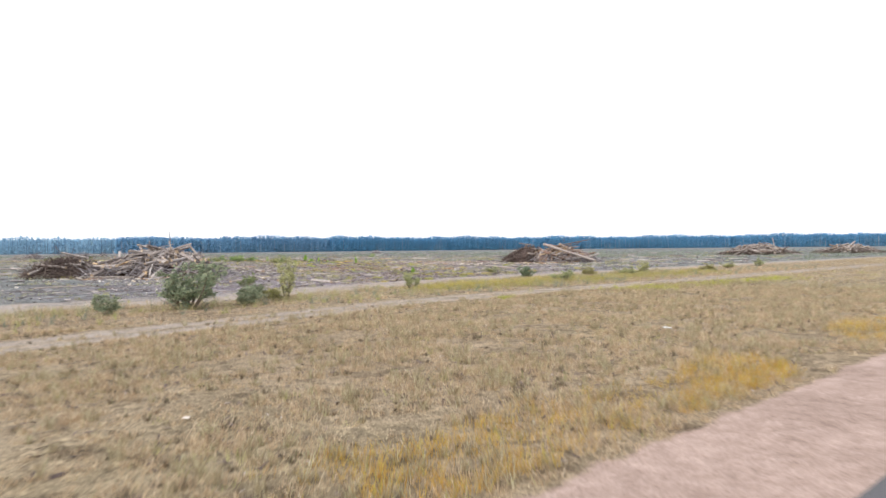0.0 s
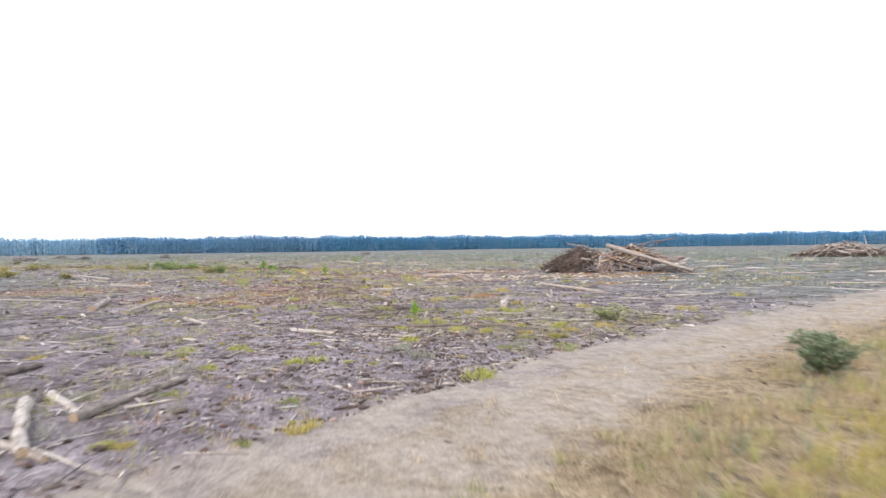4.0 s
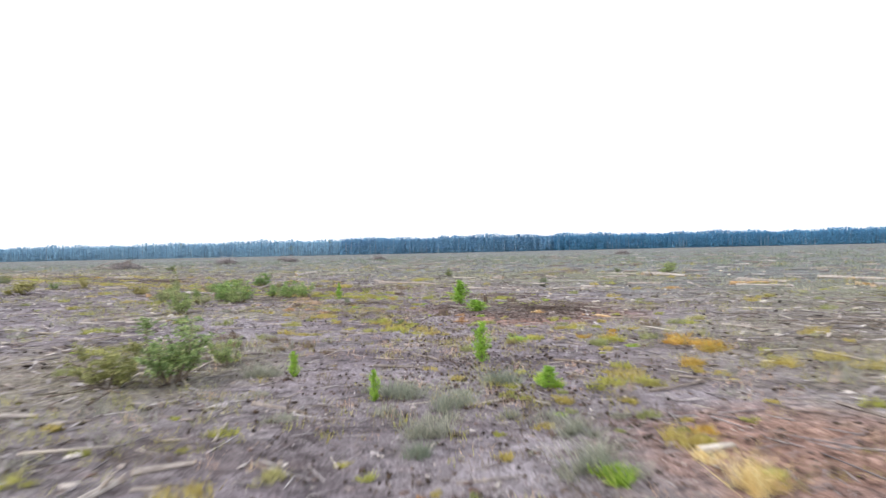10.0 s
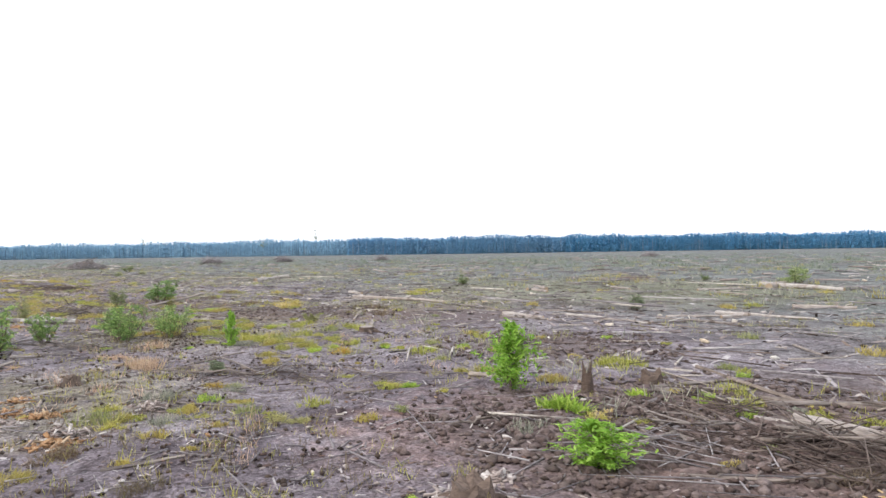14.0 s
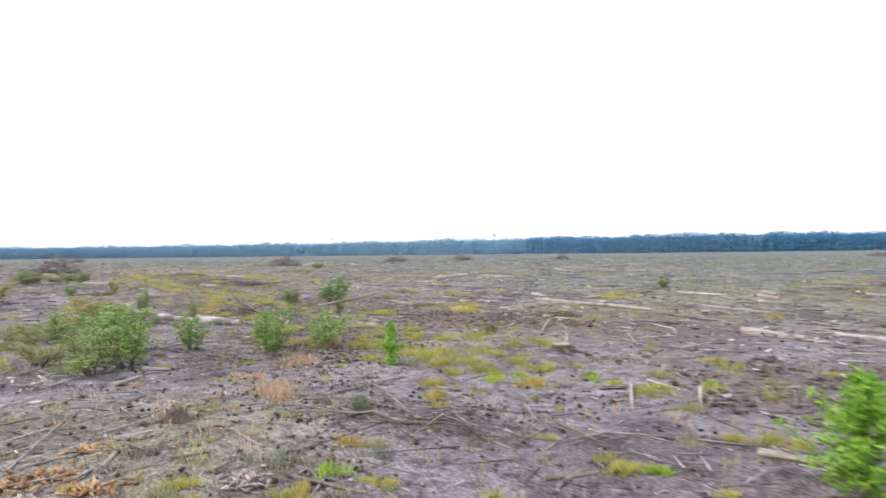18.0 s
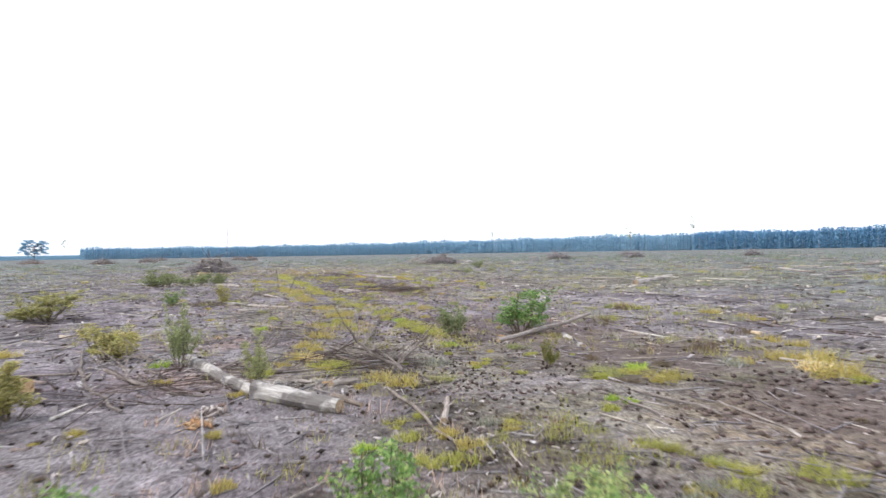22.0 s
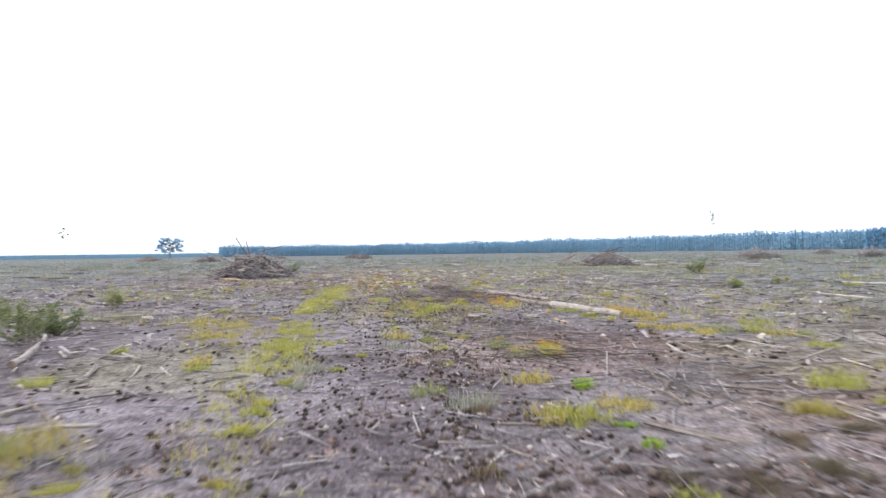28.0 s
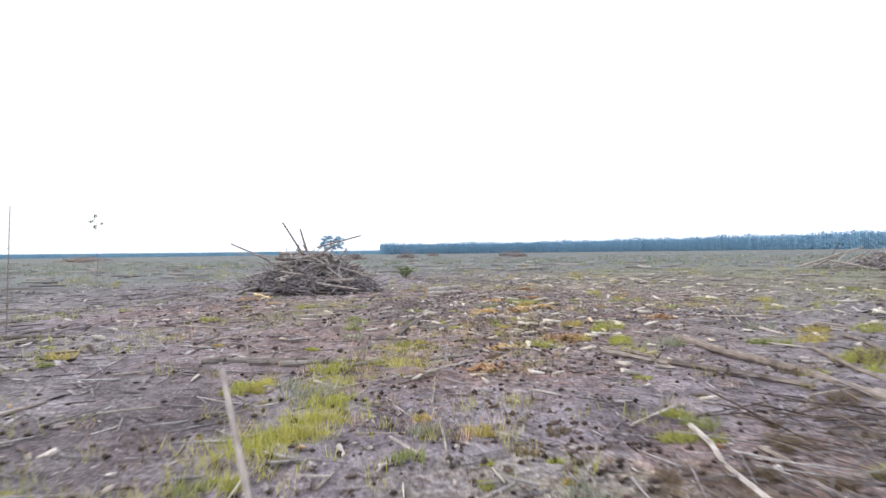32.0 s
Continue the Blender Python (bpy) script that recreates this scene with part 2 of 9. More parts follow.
def ground_mat():
    m, nt, b = shader("ground", 0.95, 0.1)
    co = nt.nodes.new("ShaderNodeTexCoord").outputs["Object"]
    def attr(name):
        a = nt.nodes.new("ShaderNodeAttribute")
        a.attribute_name = name
        return a.outputs["Fac"]
    big, mid = noise_fac(nt, 0.045, 4, 0.6, co), noise_fac(nt, 0.33, 5, 0.62, co, 0.4)
    fine, grit = noise_fac(nt, 3.1, 6, 0.7, co), noise_fac(nt, 17.0, 4, 0.7, co)
    def zone(name, lo, hi, scale):
        s = node(nt, "ShaderNodeMath")
        s.operation = 'MULTIPLY_ADD'
        nt.links.new(noise_fac(nt, scale, 4, 0.65, co), s.inputs[0])
        s.inputs[1].default_value = 0.9
        nt.links.new(attr(name), s.inputs[2])
        r = node(nt, "ShaderNodeMapRange")
        r.inputs[1].default_value, r.inputs[2].default_value = lo, hi
        nt.links.new(s.outputs[0], r.inputs[0])
        return r.outputs[0]
    soil = ramp(nt, mid, [(0.30, (0.104, 0.090, 0.101)), (0.45, (0.227, 0.199, 0.220)), (0.6, (0.309, 0.277, 0.302)), (0.78, (0.228, 0.187, 0.186))])
    soil = mix(nt, ramp(nt, big, [(0.48, (0, 0, 0)), (0.66, (0.4, 0.4, 0.4))]), soil, (0.19, 0.182, 0.15))
    # grey-green heath, its colour shifted to blue to stand in for distance haze
    heath = ramp(nt, mid, [(0.3, (0.122, 0.133, 0.127)), (0.5, (0.195, 0.21, 0.203)), (0.7, (0.25, 0.265, 0.255))])
    soil = mix(nt, zone("heath", 0.6, 1.2, 0.25), soil, heath)
    bark = ramp(nt, fine, [(0.25, (0.12, 0.062, 0.046)), (0.5, (0.275, 0.165, 0.13)), (0.75, (0.40, 0.275, 0.225))])
    col = mix(nt, mix(nt, 1.0, zone("bark", 0.5, 1.1, 1.9), (0.95, 0.95, 0.95), 'MULTIPLY'), soil, bark)
    moss = ramp(nt, fine, [(0.3, (0.17, 0.16, 0.05)), (0.7, (0.34, 0.32, 0.10))])
    col = mix(nt, mix(nt, 1.0, zone("moss", 0.72, 1.15, 1.7), (0.34, 0.34, 0.34), 'MULTIPLY'), col, moss)
    verge = ramp(nt, mid, [(0.25, (0.20, 0.155, 0.10)), (0.5, (0.30, 0.235, 0.155)), (0.75, (0.38, 0.305, 0.21))])
    verge = mix(nt, ramp(nt, big, [(0.45, (0, 0, 0)), (0.7, (0.5, 0.5, 0.5))]), verge, (0.30, 0.26, 0.16))
    col = mix(nt, zone("verge", 0.75, 1.0, 0.9), col, verge)
    col = mix(nt, 1.0, col, ramp(nt, fine, [(0.3, (0.42, 0.40, 0.39)), (0.5, (1.0, 1.0, 1.0)), (0.72, (1.34, 1.33, 1.32))]), 'MULTIPLY')
    col = mix(nt, 1.0, col, ramp(nt, grit, [(0.32, (0.5, 0.48, 0.47)), (0.55, (1.05, 1.05, 1.05)), (0.75, (1.5, 1.48, 1.46))]), 'MULTIPLY')
    spots = noise_fac(nt, 1.15, 5, 0.75, co, 0.6)
    col = mix(nt, 1.0, col, ramp(nt, spots, [(0.36, (0.52, 0.49, 0.48)), (0.47, (1.0, 1.0, 1.0)), (0.58, (1.0, 1.0, 1.0)), (0.68, (1.35, 1.33, 1.31))]), 'MULTIPLY')
    mp = node(nt, "ShaderNodeMapping", Scale=(0.055, 0.26, 1.0))
    mp.inputs["Rotation"].default_value = (0, 0, radians(25))
    nt.links.new(co, mp.inputs[0])
    drift = noise_fac(nt, 1.0, 5, 0.62, mp.outputs[0], 0.5)
    drift = ramp(nt, drift, [(0.36, (0.64, 0.61, 0.61)), (0.47, (0.95, 0.94, 0.95)), (0.6, (1.1, 1.12, 1.11))])
    keep = node(nt, "ShaderNodeMapRange")
    nt.links.new(attr("verge"), keep.inputs[0])
    keep.inputs[3].default_value, keep.inputs[4].default_value = 1.0, 0.0
    col = mix(nt, keep.outputs[0], col, mix(nt, 1.0, col, drift, 'MULTIPLY'))
    earth = ramp(nt, fine, [(0.25, (0.068, 0.05, 0.046)), (0.5, (0.145, 0.112, 0.106)), (0.75, (0.23, 0.187, 0.18))])
    col = mix(nt, mix(nt, 1.0, zone("earth", 0.55, 1.15, 1.1), (0.85, 0.85, 0.85), 'MULTIPLY'), col, earth)
    sand = ramp(nt, fine, [(0.25, (0.25, 0.215, 0.185)), (0.55, (0.385, 0.335, 0.29)), (0.8, (0.49, 0.43, 0.38))])
    col = mix(nt, zone("sand", 0.8, 1.15, 0.7), col, sand)
    shoulder = mix(nt, 1.0, ramp(nt, fine, [(0.25, (0.31, 0.225, 0.185)), (0.6, (0.47, 0.355, 0.30))]), ramp(nt, mid, [(0.35, (0.78, 0.76, 0.74)), (0.6, (1.1, 1.1, 1.1))]), 'MULTIPLY')
    col = mix(nt, zone("shoulder", 0.85, 1.05, 1.2), col, shoulder)
    col = mix(nt, 1.0, col, ramp(nt, grit, [(0.32, (0.68, 0.66, 0.64)), (0.55, (1.0, 1.0, 1.0)), (0.75, (1.25, 1.24, 1.22))]), 'MULTIPLY')
    nt.links.new(col, b.inputs["Base Color"])
    hgt = mix(nt, 0.4, fine, grit)
    bump(nt, b, hgt, 1.0, 0.10)
    return m

GROUND = ground_mat()

# ---- plan of the ground ----
def s1_mid(r):
    return -15.0 - 4.2 * np.clip((-8 - r) / 19, 0, 1)

def s2_mid(r):
    return -3.9 + 5.9 * np.clip((r + 12) / 26, 0, 1) ** 0.8

def band(d, half, soft):
    return np.clip((half + soft - np.abs(d)) / soft, 0, 1)

def zones(x, y):
    """How much each place is sandy track, dry verge, roadside shoulder."""
    s, r = (y - x) / math.sqrt(2), (x + y) / math.sqrt(2)
    d1, d2 = s - s1_mid(r), s - s2_mid(r)
    sand = np.maximum(0.62 * band(np.abs(d1) - 0.8, 0.4, 0.9), 0.62 * band(d2, 2.0, 2.6))
    verge = np.clip((s2_mid(r) + 1.5 - s) / 2.0, 0, 1)
    shoulder = np.clip((-36.7 - s) / 0.6, 0, 1)
    return sand, verge, shoulder

# patches of red-brown bark: the near half of the clearing, then the far half
BARK_NEAR = ((-10.4, 34.2, 5), (-16.3, 38.2, 6), (-10.3, 39.1, 5), (-13, 43.7, 4), (-8.3, 45.2, 4.5), (-10, 46, 8), (-32, 47, 8), (-7.1, 49.6, 4), (-12, 52, 7), (2, 62, 8), (16, 68, 10), (-4, 80, 16), (-10.4, 84.6, 4), (5.9, 85.3, 9), (-19.1, 85.7, 3.5), (-29.5, 104.5, 3.5), (-27.6, 106.6, 3), (-28, 107, 5), (-31.6, 107.3, 2.5))
BARK_FAR = ((-35.5, 107.7, 2.5), (-34.1, 109.2, 3.5), (-32.2, 109.9, 3.5), (-63.2, 117.3, 2.5), (-69.1, 119.5, 2.5), (-52.2, 123.2, 3), (-47, 126, 3), (-63.1, 129.1, 3), (-86.5, 138.6, 2.5), (-88.9, 139.7, 3.5), (-91, 140, 6), (-104, 146, 5), (-150, 146, 8), (-95, 148, 6), (-134.6, 151.6, 4), (-140, 152, 9), (-119.8, 152.9, 2.5), (-126.8, 153, 2.5), (-146.7, 157.7, 7), (-155, 158, 14))
EARTH = ((-30.3, 110.8, 3.5), (-31.7, 107.5, 3), (-29.1, 107.1, 3.5), (-33.4, 108.6, 3), (-27, 112, 5), (-11.8, 85.6, 6), (-9, 85, 7), (-93.6, 140.3, 3), (-91.5, 140.6, 3), (-92.6, 138.5, 2.5), (-122.5, 152, 3.5), (-120.3, 152.6, 3.5), (-119.5, 151, 2.5), (-49.6, 126.4, 5), (-51.3, 125.8, 4), (-58.5, 128.6, 4.5), (-43.3, 126, 5), (-66, 130, 5), (-36, 118, 4))
MOSS = ((6, 22, 9), (-20, 75, 9), (-52, 122, 8), (-58, 128, 7), (-48, 132, 9), (-118, 148, 6), (0, 120, 30), (-90, 165, 25), (-170, 190, 40), (6, 20, 6), (-22, 68, 9), (-38, 88, 8), (-45, 106, 6), (-50, 118, 7), (-62, 122, 6), (-78, 126, 5), (-93, 131, 4), (-106, 137, 4), (-100, 150, 5), (-118, 155, 6), (-10, 100, 18), (-40, 150, 25), (-125, 150, 4))

def blobs(x, y, spots):
    w = np.zeros_like(x)
    for cx, cy, rad in spots:
        w = np.maximum(w, np.clip(1.15 - np.hypot(x - cx, y - cy) / rad, 0, 0.65))
    return w

def heath_haze_zone(x, y):
    """Ground away from the worked strip carries low grey-green heath, toned bluish for distance haze."""
    d = np.full_like(x, 1e9)
    for ax, ay, bx, by in ((4, 8, -13, 60), (-13, 60, -33, 101), (-33, 101, -78, 131), (-78, 131, -170, 160)):
        t = np.clip(((x - ax) * (bx - ax) + (y - ay) * (by - ay)) / ((bx - ax) ** 2 + (by - ay) ** 2), 0, 1)
        d = np.minimum(d, np.hypot(x - ax - t * (bx - ax), y - ay - t * (by - ay)))
    return np.clip((d - 10) / 32, 0, 1)

def spaced(lo, hi, step, reach):
    core = list(np.arange(lo, hi + step, step))
    left, right, d = [], [], step
    while (left[-1] if left else lo) > -reach:
        d *= 1.22
        left.append((left[-1] if left else lo) - d)
    d = step
    while (right[-1] if right else core[-1]) < reach:
        d *= 1.22
        right.append((right[-1] if right else core[-1]) + d)
    return np.array(left[::-1] + core + right)

def wave(x, y):
    """Low rises and hollows, larger ones out in the cleared land."""
    z = 0.05 * np.sin(x * 0.9 + 1.3 * np.sin(y * 0.35)) * np.sin(y * 0.8 + 1.1 * np.sin(x * 0.41))
    z += 0.045 * np.sin(x * 2.1 + y * 1.2) * np.sin(y * 1.9 - x * 0.7 + 2)
    z += 0.06 * np.sin(x * 0.21 + 2) * np.sin(y * 0.17 + 1)
    return z

def height(x, y):
    x, y = np.asarray(x, float), np.asarray(y, float)
    sand, verge, shoulder = zones(x, y)
    near = np.clip(1 - np.hypot(x + 50, y - 60) / 900, 0, 1)
    flat = 1 - 0.75 * np.maximum(verge, shoulder)
    return wave(x, y) * flat * near - 0.05 * sand

def gz(x, y):
    return float(height(x, y))

def mesh_object(name, verts, faces, mat, parent=None, smooth=False):
    me = bpy.data.meshes.new(name)
    me.from_pydata([tuple(v) for v in verts], [], [tuple(f) for f in faces])
    me.materials.append(mat)
    if smooth:
        me.shade_smooth()
    ob = new(name, me)
    ob.parent = parent
    return ob

def big_mesh(name, verts, loops, size, mat, kind="stuff"):
    """A mesh of equal polygons from numpy arrays."""
    me = bpy.data.meshes.new(name)
    n = len(loops) // size
    me.vertices.add(len(verts))
    me.vertices.foreach_set("co", np.asarray(verts, np.float32).ravel())
    me.loops.add(len(loops))
    me.loops.foreach_set("vertex_index", np.asarray(loops, np.int32))
    me.polygons.add(n)
    me.polygons.foreach_set("loop_start", np.arange(n, dtype=np.int32) * size)
    me.materials.append(mat)
    me.update(calc_edges=True)
    return me

def make_ground():
    gx, gy = spaced(-180, 60, 0.6, 4200), spaced(-75, 190, 0.6, 4200)
    X, Y = np.meshgrid(gx, gy)
    X, Y = X.ravel(), Y.ravel()
    rng = np.random.default_rng(3)
    Z = height(X, Y) + np.where((np.abs(X + 60) < 121) & (np.abs(Y - 57) < 133), rng.normal(0, 0.014, X.size), 0)
    nx, ny = len(gx), len(gy)
    i = (np.arange(ny - 1)[:, None] * nx + np.arange(nx - 1)[None]).ravel()
    quads = np.stack([i, i + 1, i + 1 + nx, i + nx], 1).ravel()
    me = big_mesh("ground", np.stack([X, Y, Z], 1), quads, 4, GROUND)
    me.shade_smooth()
    sand, verge, shoulder = zones(X, Y)
    for name, w in (("sand", sand), ("verge", verge), ("shoulder", shoulder), ("bark", np.maximum(blobs(X, Y, BARK_NEAR), 0.5 * blobs(X, Y, BARK_FAR))), ("moss", blobs(X, Y, MOSS)), ("earth", blobs(X, Y, EARTH)), ("heath", heath_haze_zone(X, Y))):
        me.attributes.new(name, 'FLOAT', 'POINT').data.foreach_set("value", w.astype(np.float32))
    return tagged(new("ground", me), "cleared forest land with bare soil, bark litter, sandy tracks and a dry grass verge", "ground", kind="structure")

make_ground()

def make_road():
    m, nt, bs = shader("asphalt", 0.85, 0.3)
    co = nt.nodes.new("ShaderNodeTexCoord").outputs["Object"]
    nt.links.new(ramp(nt, noise_fac(nt, 40.0, 4, 0.7, co), [(0.3, (0.05, 0.05, 0.055)), (0.7, (0.14, 0.135, 0.135))]), bs.inputs["Base Color"])
    bump(nt, bs, noise_fac(nt, 60.0, 2, 0.6, co), 0.4, 0.02)
    verts, faces = [], []
    rng = random.Random(8)
    for k in range(121):
        r = -180 + 3 * k
        e = -39.5 + rng.uniform(-0.06, 0.06)
        for s, z in ((e, -0.1), (e - 0.05, 0.03), (-43.0, 0.08), (-46.5, 0.03), (-46.55, -0.1)):
            verts.append(((r - s) / math.sqrt(2), (r + s) / math.sqrt(2), z))
        if k:
            for q in range(4):
                a = (k - 1) * 5 + q
                faces.append((a, a + 1, a + 6, a + 5))
    ob = mesh_object("road", verts, faces, m)
    return tagged(ob, "grey asphalt road with a worn edge beside the sandy shoulder", "road", kind="structure")

make_road()

# ---- helpers for things ----
def tube(verts, faces, path, radii, sides=7, caps=True, rough=0.0, rng=random):
    """Adds a bent, tapering round stem along path to the lists."""
    n0 = len(verts)
    for k, p in enumerate(path):
        a = path[max(k - 1, 0)]
        c = path[min(k + 1, len(path) - 1)]
        d = (c - a).normalized()
        u = d.cross(Vector((0, 0, 1)) if abs(d.z) < 0.9 else Vector((1, 0, 0))).normalized()
        v = u.cross(d)
        for j in range(sides):
            t = 2 * math.pi * j / sides
            r = radii[k] * (1 + rng.uniform(-rough, rough))
            verts.append(p + (u * math.cos(t) + v * math.sin(t)) * r)
    for k in range(len(path) - 1):
        for j in range(sides):
            a, b = n0 + k * sides + j, n0 + k * sides + (j + 1) % sides
            faces.append((a, b, b + sides, a + sides))
    if caps:
        faces.append(tuple(range(n0 + sides - 1, n0 - 1, -1)))
        faces.append(tuple(range(n0 + (len(path) - 1) * sides, n0 + len(path) * sides)))

def bent(a, b, n, wob, rng):
    pts = []
    off = Vector((0, 0, 0))
    for k in range(n):
        t = k / (n - 1)
        if 0 < k < n - 1:
            off = off * 0.6 + Vector((rng.uniform(-1, 1), rng.uniform(-1, 1), rng.uniform(-0.4, 0.4))) * wob
        else:
            off = Vector((0, 0, 0))
        pts.append(a.lerp(b, t) + off)
    return pts

WOOD = {"grey": (GREY, "weathered grey"), "pale": (PALE, "bleached pale"), "fresh": (FRESH, "freshly split orange-yellow"), "birch": (BIRCH, "white birch"), "bark": (BARKED, "red-brown bark-covered")}

def make_log(name, a, b, r, style, parent=None, rng=None, stubs=True, wob=None):
    """A trunk or branch with a rough round body along its own x axis, sawn ends and broken side shoots."""
    rng = rng or random.Random(int(abs(a.x * 131 + a.y * 17 + b.x * 7) * 100))
    L = (b - a).length
    verts, faces = [], []
    n = 4 if L < 1.5 else 7
    slim = r / max(L, 0.1) < 0.012
    path = bent(Vector((-L / 2, 0, 0)), Vector((L / 2, 0, 0)), n, min(0.1, 0.035 * L if slim else 0.012 * L) if wob is None else wob, rng)
    radii = [r * (1.12 - 0.35 * k / (n - 1)) * rng.uniform(0.92, 1.08) for k in range(n)]
    sides = 10 if r > 0.07 else 6
    tube(verts, faces, path, radii, sides, True, 0.10, rng)
    mat, word = WOOD[style]
    ob = mesh_object(name, verts, faces, mat, parent, smooth=False)
    d = (b - a).normalized()
    ob.matrix_local = Matrix.Translation((a + b) / 2) @ d.to_track_quat('X', 'Z').to_matrix().to_4x4()
    if stubs and r > (0.05 if parent is None else 0.1):
        for side in (0, -1):
            v2, f2 = [], []
            x = path[side].x + (0.004 if side else -0.004)
            rr = radii[side] * 0.93
            tube(v2, f2, [Vector((x - 0.006, path[side].y, path[side].z)), Vector((x + 0.006, path[side].y, path[side].z))], [rr, rr], 10)
            mesh_object("cut_end", v2, f2, CUT, ob)
    if stubs and parent is None and L > 0.9:
        for _ in range(rng.randint(1, 3) if r > 0.04 else rng.randint(0, 2)):
            k = rng.randrange(1, n - 1)
            ang = rng.uniform(0.1, 3.0)
            ln = min(r * rng.uniform(2.0, 5.0), 0.22) + 0.05
            tip = path[k] + Vector((rng.uniform(0.2, 0.8) * ln, math.cos(ang) * ln, math.sin(ang) * ln))
            v2, f2 = [], []
            tube(v2, f2, [path[k].copy(), path[k].lerp(tip, 0.5) + Vector((0, 0, 0.01)), tip], [min(r * 0.45, 0.04), min(r * 0.32, 0.03), r * 0.12], 5)
            mesh_object("branch_stub", v2, f2, mat, ob)
    return ob

def log(x1, y1, x2, y2, r, style):
    L = math.hypot(x2 - x1, y2 - y1)
    a, b = Vector((x1, y1, gz(x1, y1) + r * 0.75)), Vector((x2, y2, gz(x2, y2) + r * 0.6))
    if L < 0.12:
        b = a + Vector((0.15, 0.05, 0))
    kind = "log" if r > 0.06 else ("branch" if L > 1.2 else "stick")
    ob = make_log(kind, a, b, r, style)
    word = WOOD[style][1]
    lab = {"log": "%s log lying on the littered soil" % word, "branch": "%s bare branch lying across the ground" % word, "stick": "%s short stick among bark litter" % word}[kind]
    return tagged(ob, lab, kind, group="%ss on the clearing" % kind if kind != "branch" else "branches on the clearing")

# ---- plants ----
def leaves_mesh(name, centres, size, mat, rng, flat=0.6, long=1.6):
    c = np.asarray(centres, float)
    n = len(c)
    u = rng.normal(size=(n, 3))
    u /= np.linalg.norm(u, axis=1)[:, None]
    w = rng.normal(size=(n, 3)) * (1, 1, flat)
    v = np.cross(u, w)
    v /= np.linalg.norm(v, axis=1)[:, None] + 1e-9
    s = size * rng.uniform(0.6, 1.4, n)[:, None]
    verts = np.stack([c - u * s * long * 0.5, c + v * s * 0.42, c + u * s * long * 0.5, c - v * s * 0.42], 1).reshape(-1, 3)
    return big_mesh(name, verts, np.arange(4 * n), 4, mat)

def bush_template(kind, seed):
    """Meshes of unit height and width: stems and leaves."""
    rng = np.random.default_rng(seed)
    pr = random.Random(seed)
    verts, faces, cen = [], [], []
    if kind == "spruce":
        tube(verts, faces, [Vector((0, 0, -0.03)), Vector((0.015, 0.01, 0.5)), Vector((-0.01, 0, 1.0))], [0.022, 0.014, 0.003], 6)
        for k in range(120):
            z = 0.02 + 0.94 * pr.random() ** 1.2
            ang = pr.uniform(0, 6.283)
            side = 1 + 0.28 * math.sin(2 * ang + seed) + 0.2 * math.sin(3 * ang + 5 * z)
            ln = (0.46 * min(1.0, (z + 0.16) / 0.36) * (1 - z) ** 0.85 + 0.04) * side * pr.uniform(0.5, 1.15)
            base = Vector((0, 0, z))
            tip = Vector((math.cos(ang) * ln, math.sin(ang) * ln, z + ln * pr.uniform(0.25, 0.75)))
            tube(verts, faces, [base, tip], [0.007, 0.002], 3, False)
            for _ in range(20):
                t = pr.uniform(0.2, 1.1)
                p = base.lerp(tip, t)
                cen.append((p.x + pr.gauss(0, 0.02), p.y + pr.gauss(0, 0.02), p.z + pr.gauss(0, 0.024)))
        size, long = 0.028, 3.4
    else:
        stems = {"willow": 15, "olive": 12}.get(kind, 11)
        for k in range(stems):
            ang, lean = pr.uniform(0, 6.283), pr.uniform(0.04, 0.46)
            h = pr.uniform(0.38, 1.05) * (1 - 0.5 * max(0, lean - 0.2))
            p0 = Vector((math.cos(ang) * 0.12 * pr.random(), math.sin(ang) * 0.12 * pr.random(), -0.03))
            p2 = Vector((math.cos(ang) * lean, math.sin(ang) * lean, h))
            p1 = p0.lerp(p2, 0.5) + Vector((math.cos(ang), math.sin(ang), 0.3)) * 0.06
            tube(verts, faces, [p0, p1, p2], [0.011, 0.008, 0.003], 4, False)
            for _ in range(8):
                t = pr.uniform(0.22, 1.0)
                q = p0.lerp(p1, t * 2) if t < 0.5 else p1.lerp(p2, t * 2 - 1)
                turn, reach = pr.uniform(0, 6.283), pr.uniform(0.06, 0.19)
                e = q + Vector((math.cos(turn) * reach, math.sin(turn) * reach, pr.uniform(0.02, 0.16)))
                tube(verts, faces, [q, e], [0.005, 0.002], 3, False)
                for _ in range(pr.randint(14, 36)):
                    s = q.lerp(e, pr.uniform(0.25, 1.15))
                    cen.append((s.x + pr.gauss(0, 0.026), s.y + pr.gauss(0, 0.026), s.z + pr.gauss(0, 0.024)))
            for _ in range(26):
                s = p1.lerp(p2, pr.uniform(0.3, 1.06))
                cen.append((s.x + pr.gauss(0, 0.022), s.y + pr.gauss(0, 0.022), s.z + pr.gauss(0, 0.022)))
        size, long = {"willow": (0.026, 3.0), "olive": (0.028, 2.6)}.get(kind, (0.026, 2.0))
        for k in range(16):
            ang, ln = pr.uniform(0, 6.283), pr.uniform(0.15, 0.5)
            p0 = Vector((math.cos(ang) * 0.15, math.sin(ang) * 0.15, -0.02))
            tube(verts, faces, [p0, p0 + Vector((math.cos(ang) * ln * 0.6, math.sin(ang) * ln * 0.6, ln * pr.uniform(0.2, 0.8)))], [0.005, 0.002], 3, False)
    me = bpy.data.meshes.new("stem")
    me.from_pydata([tuple(v) for v in verts], [], faces)
    me.materials.append(TWIGBARK)
    return me, leaves_mesh("foliage", cen, size, LEAF[kind], rng, long=long)

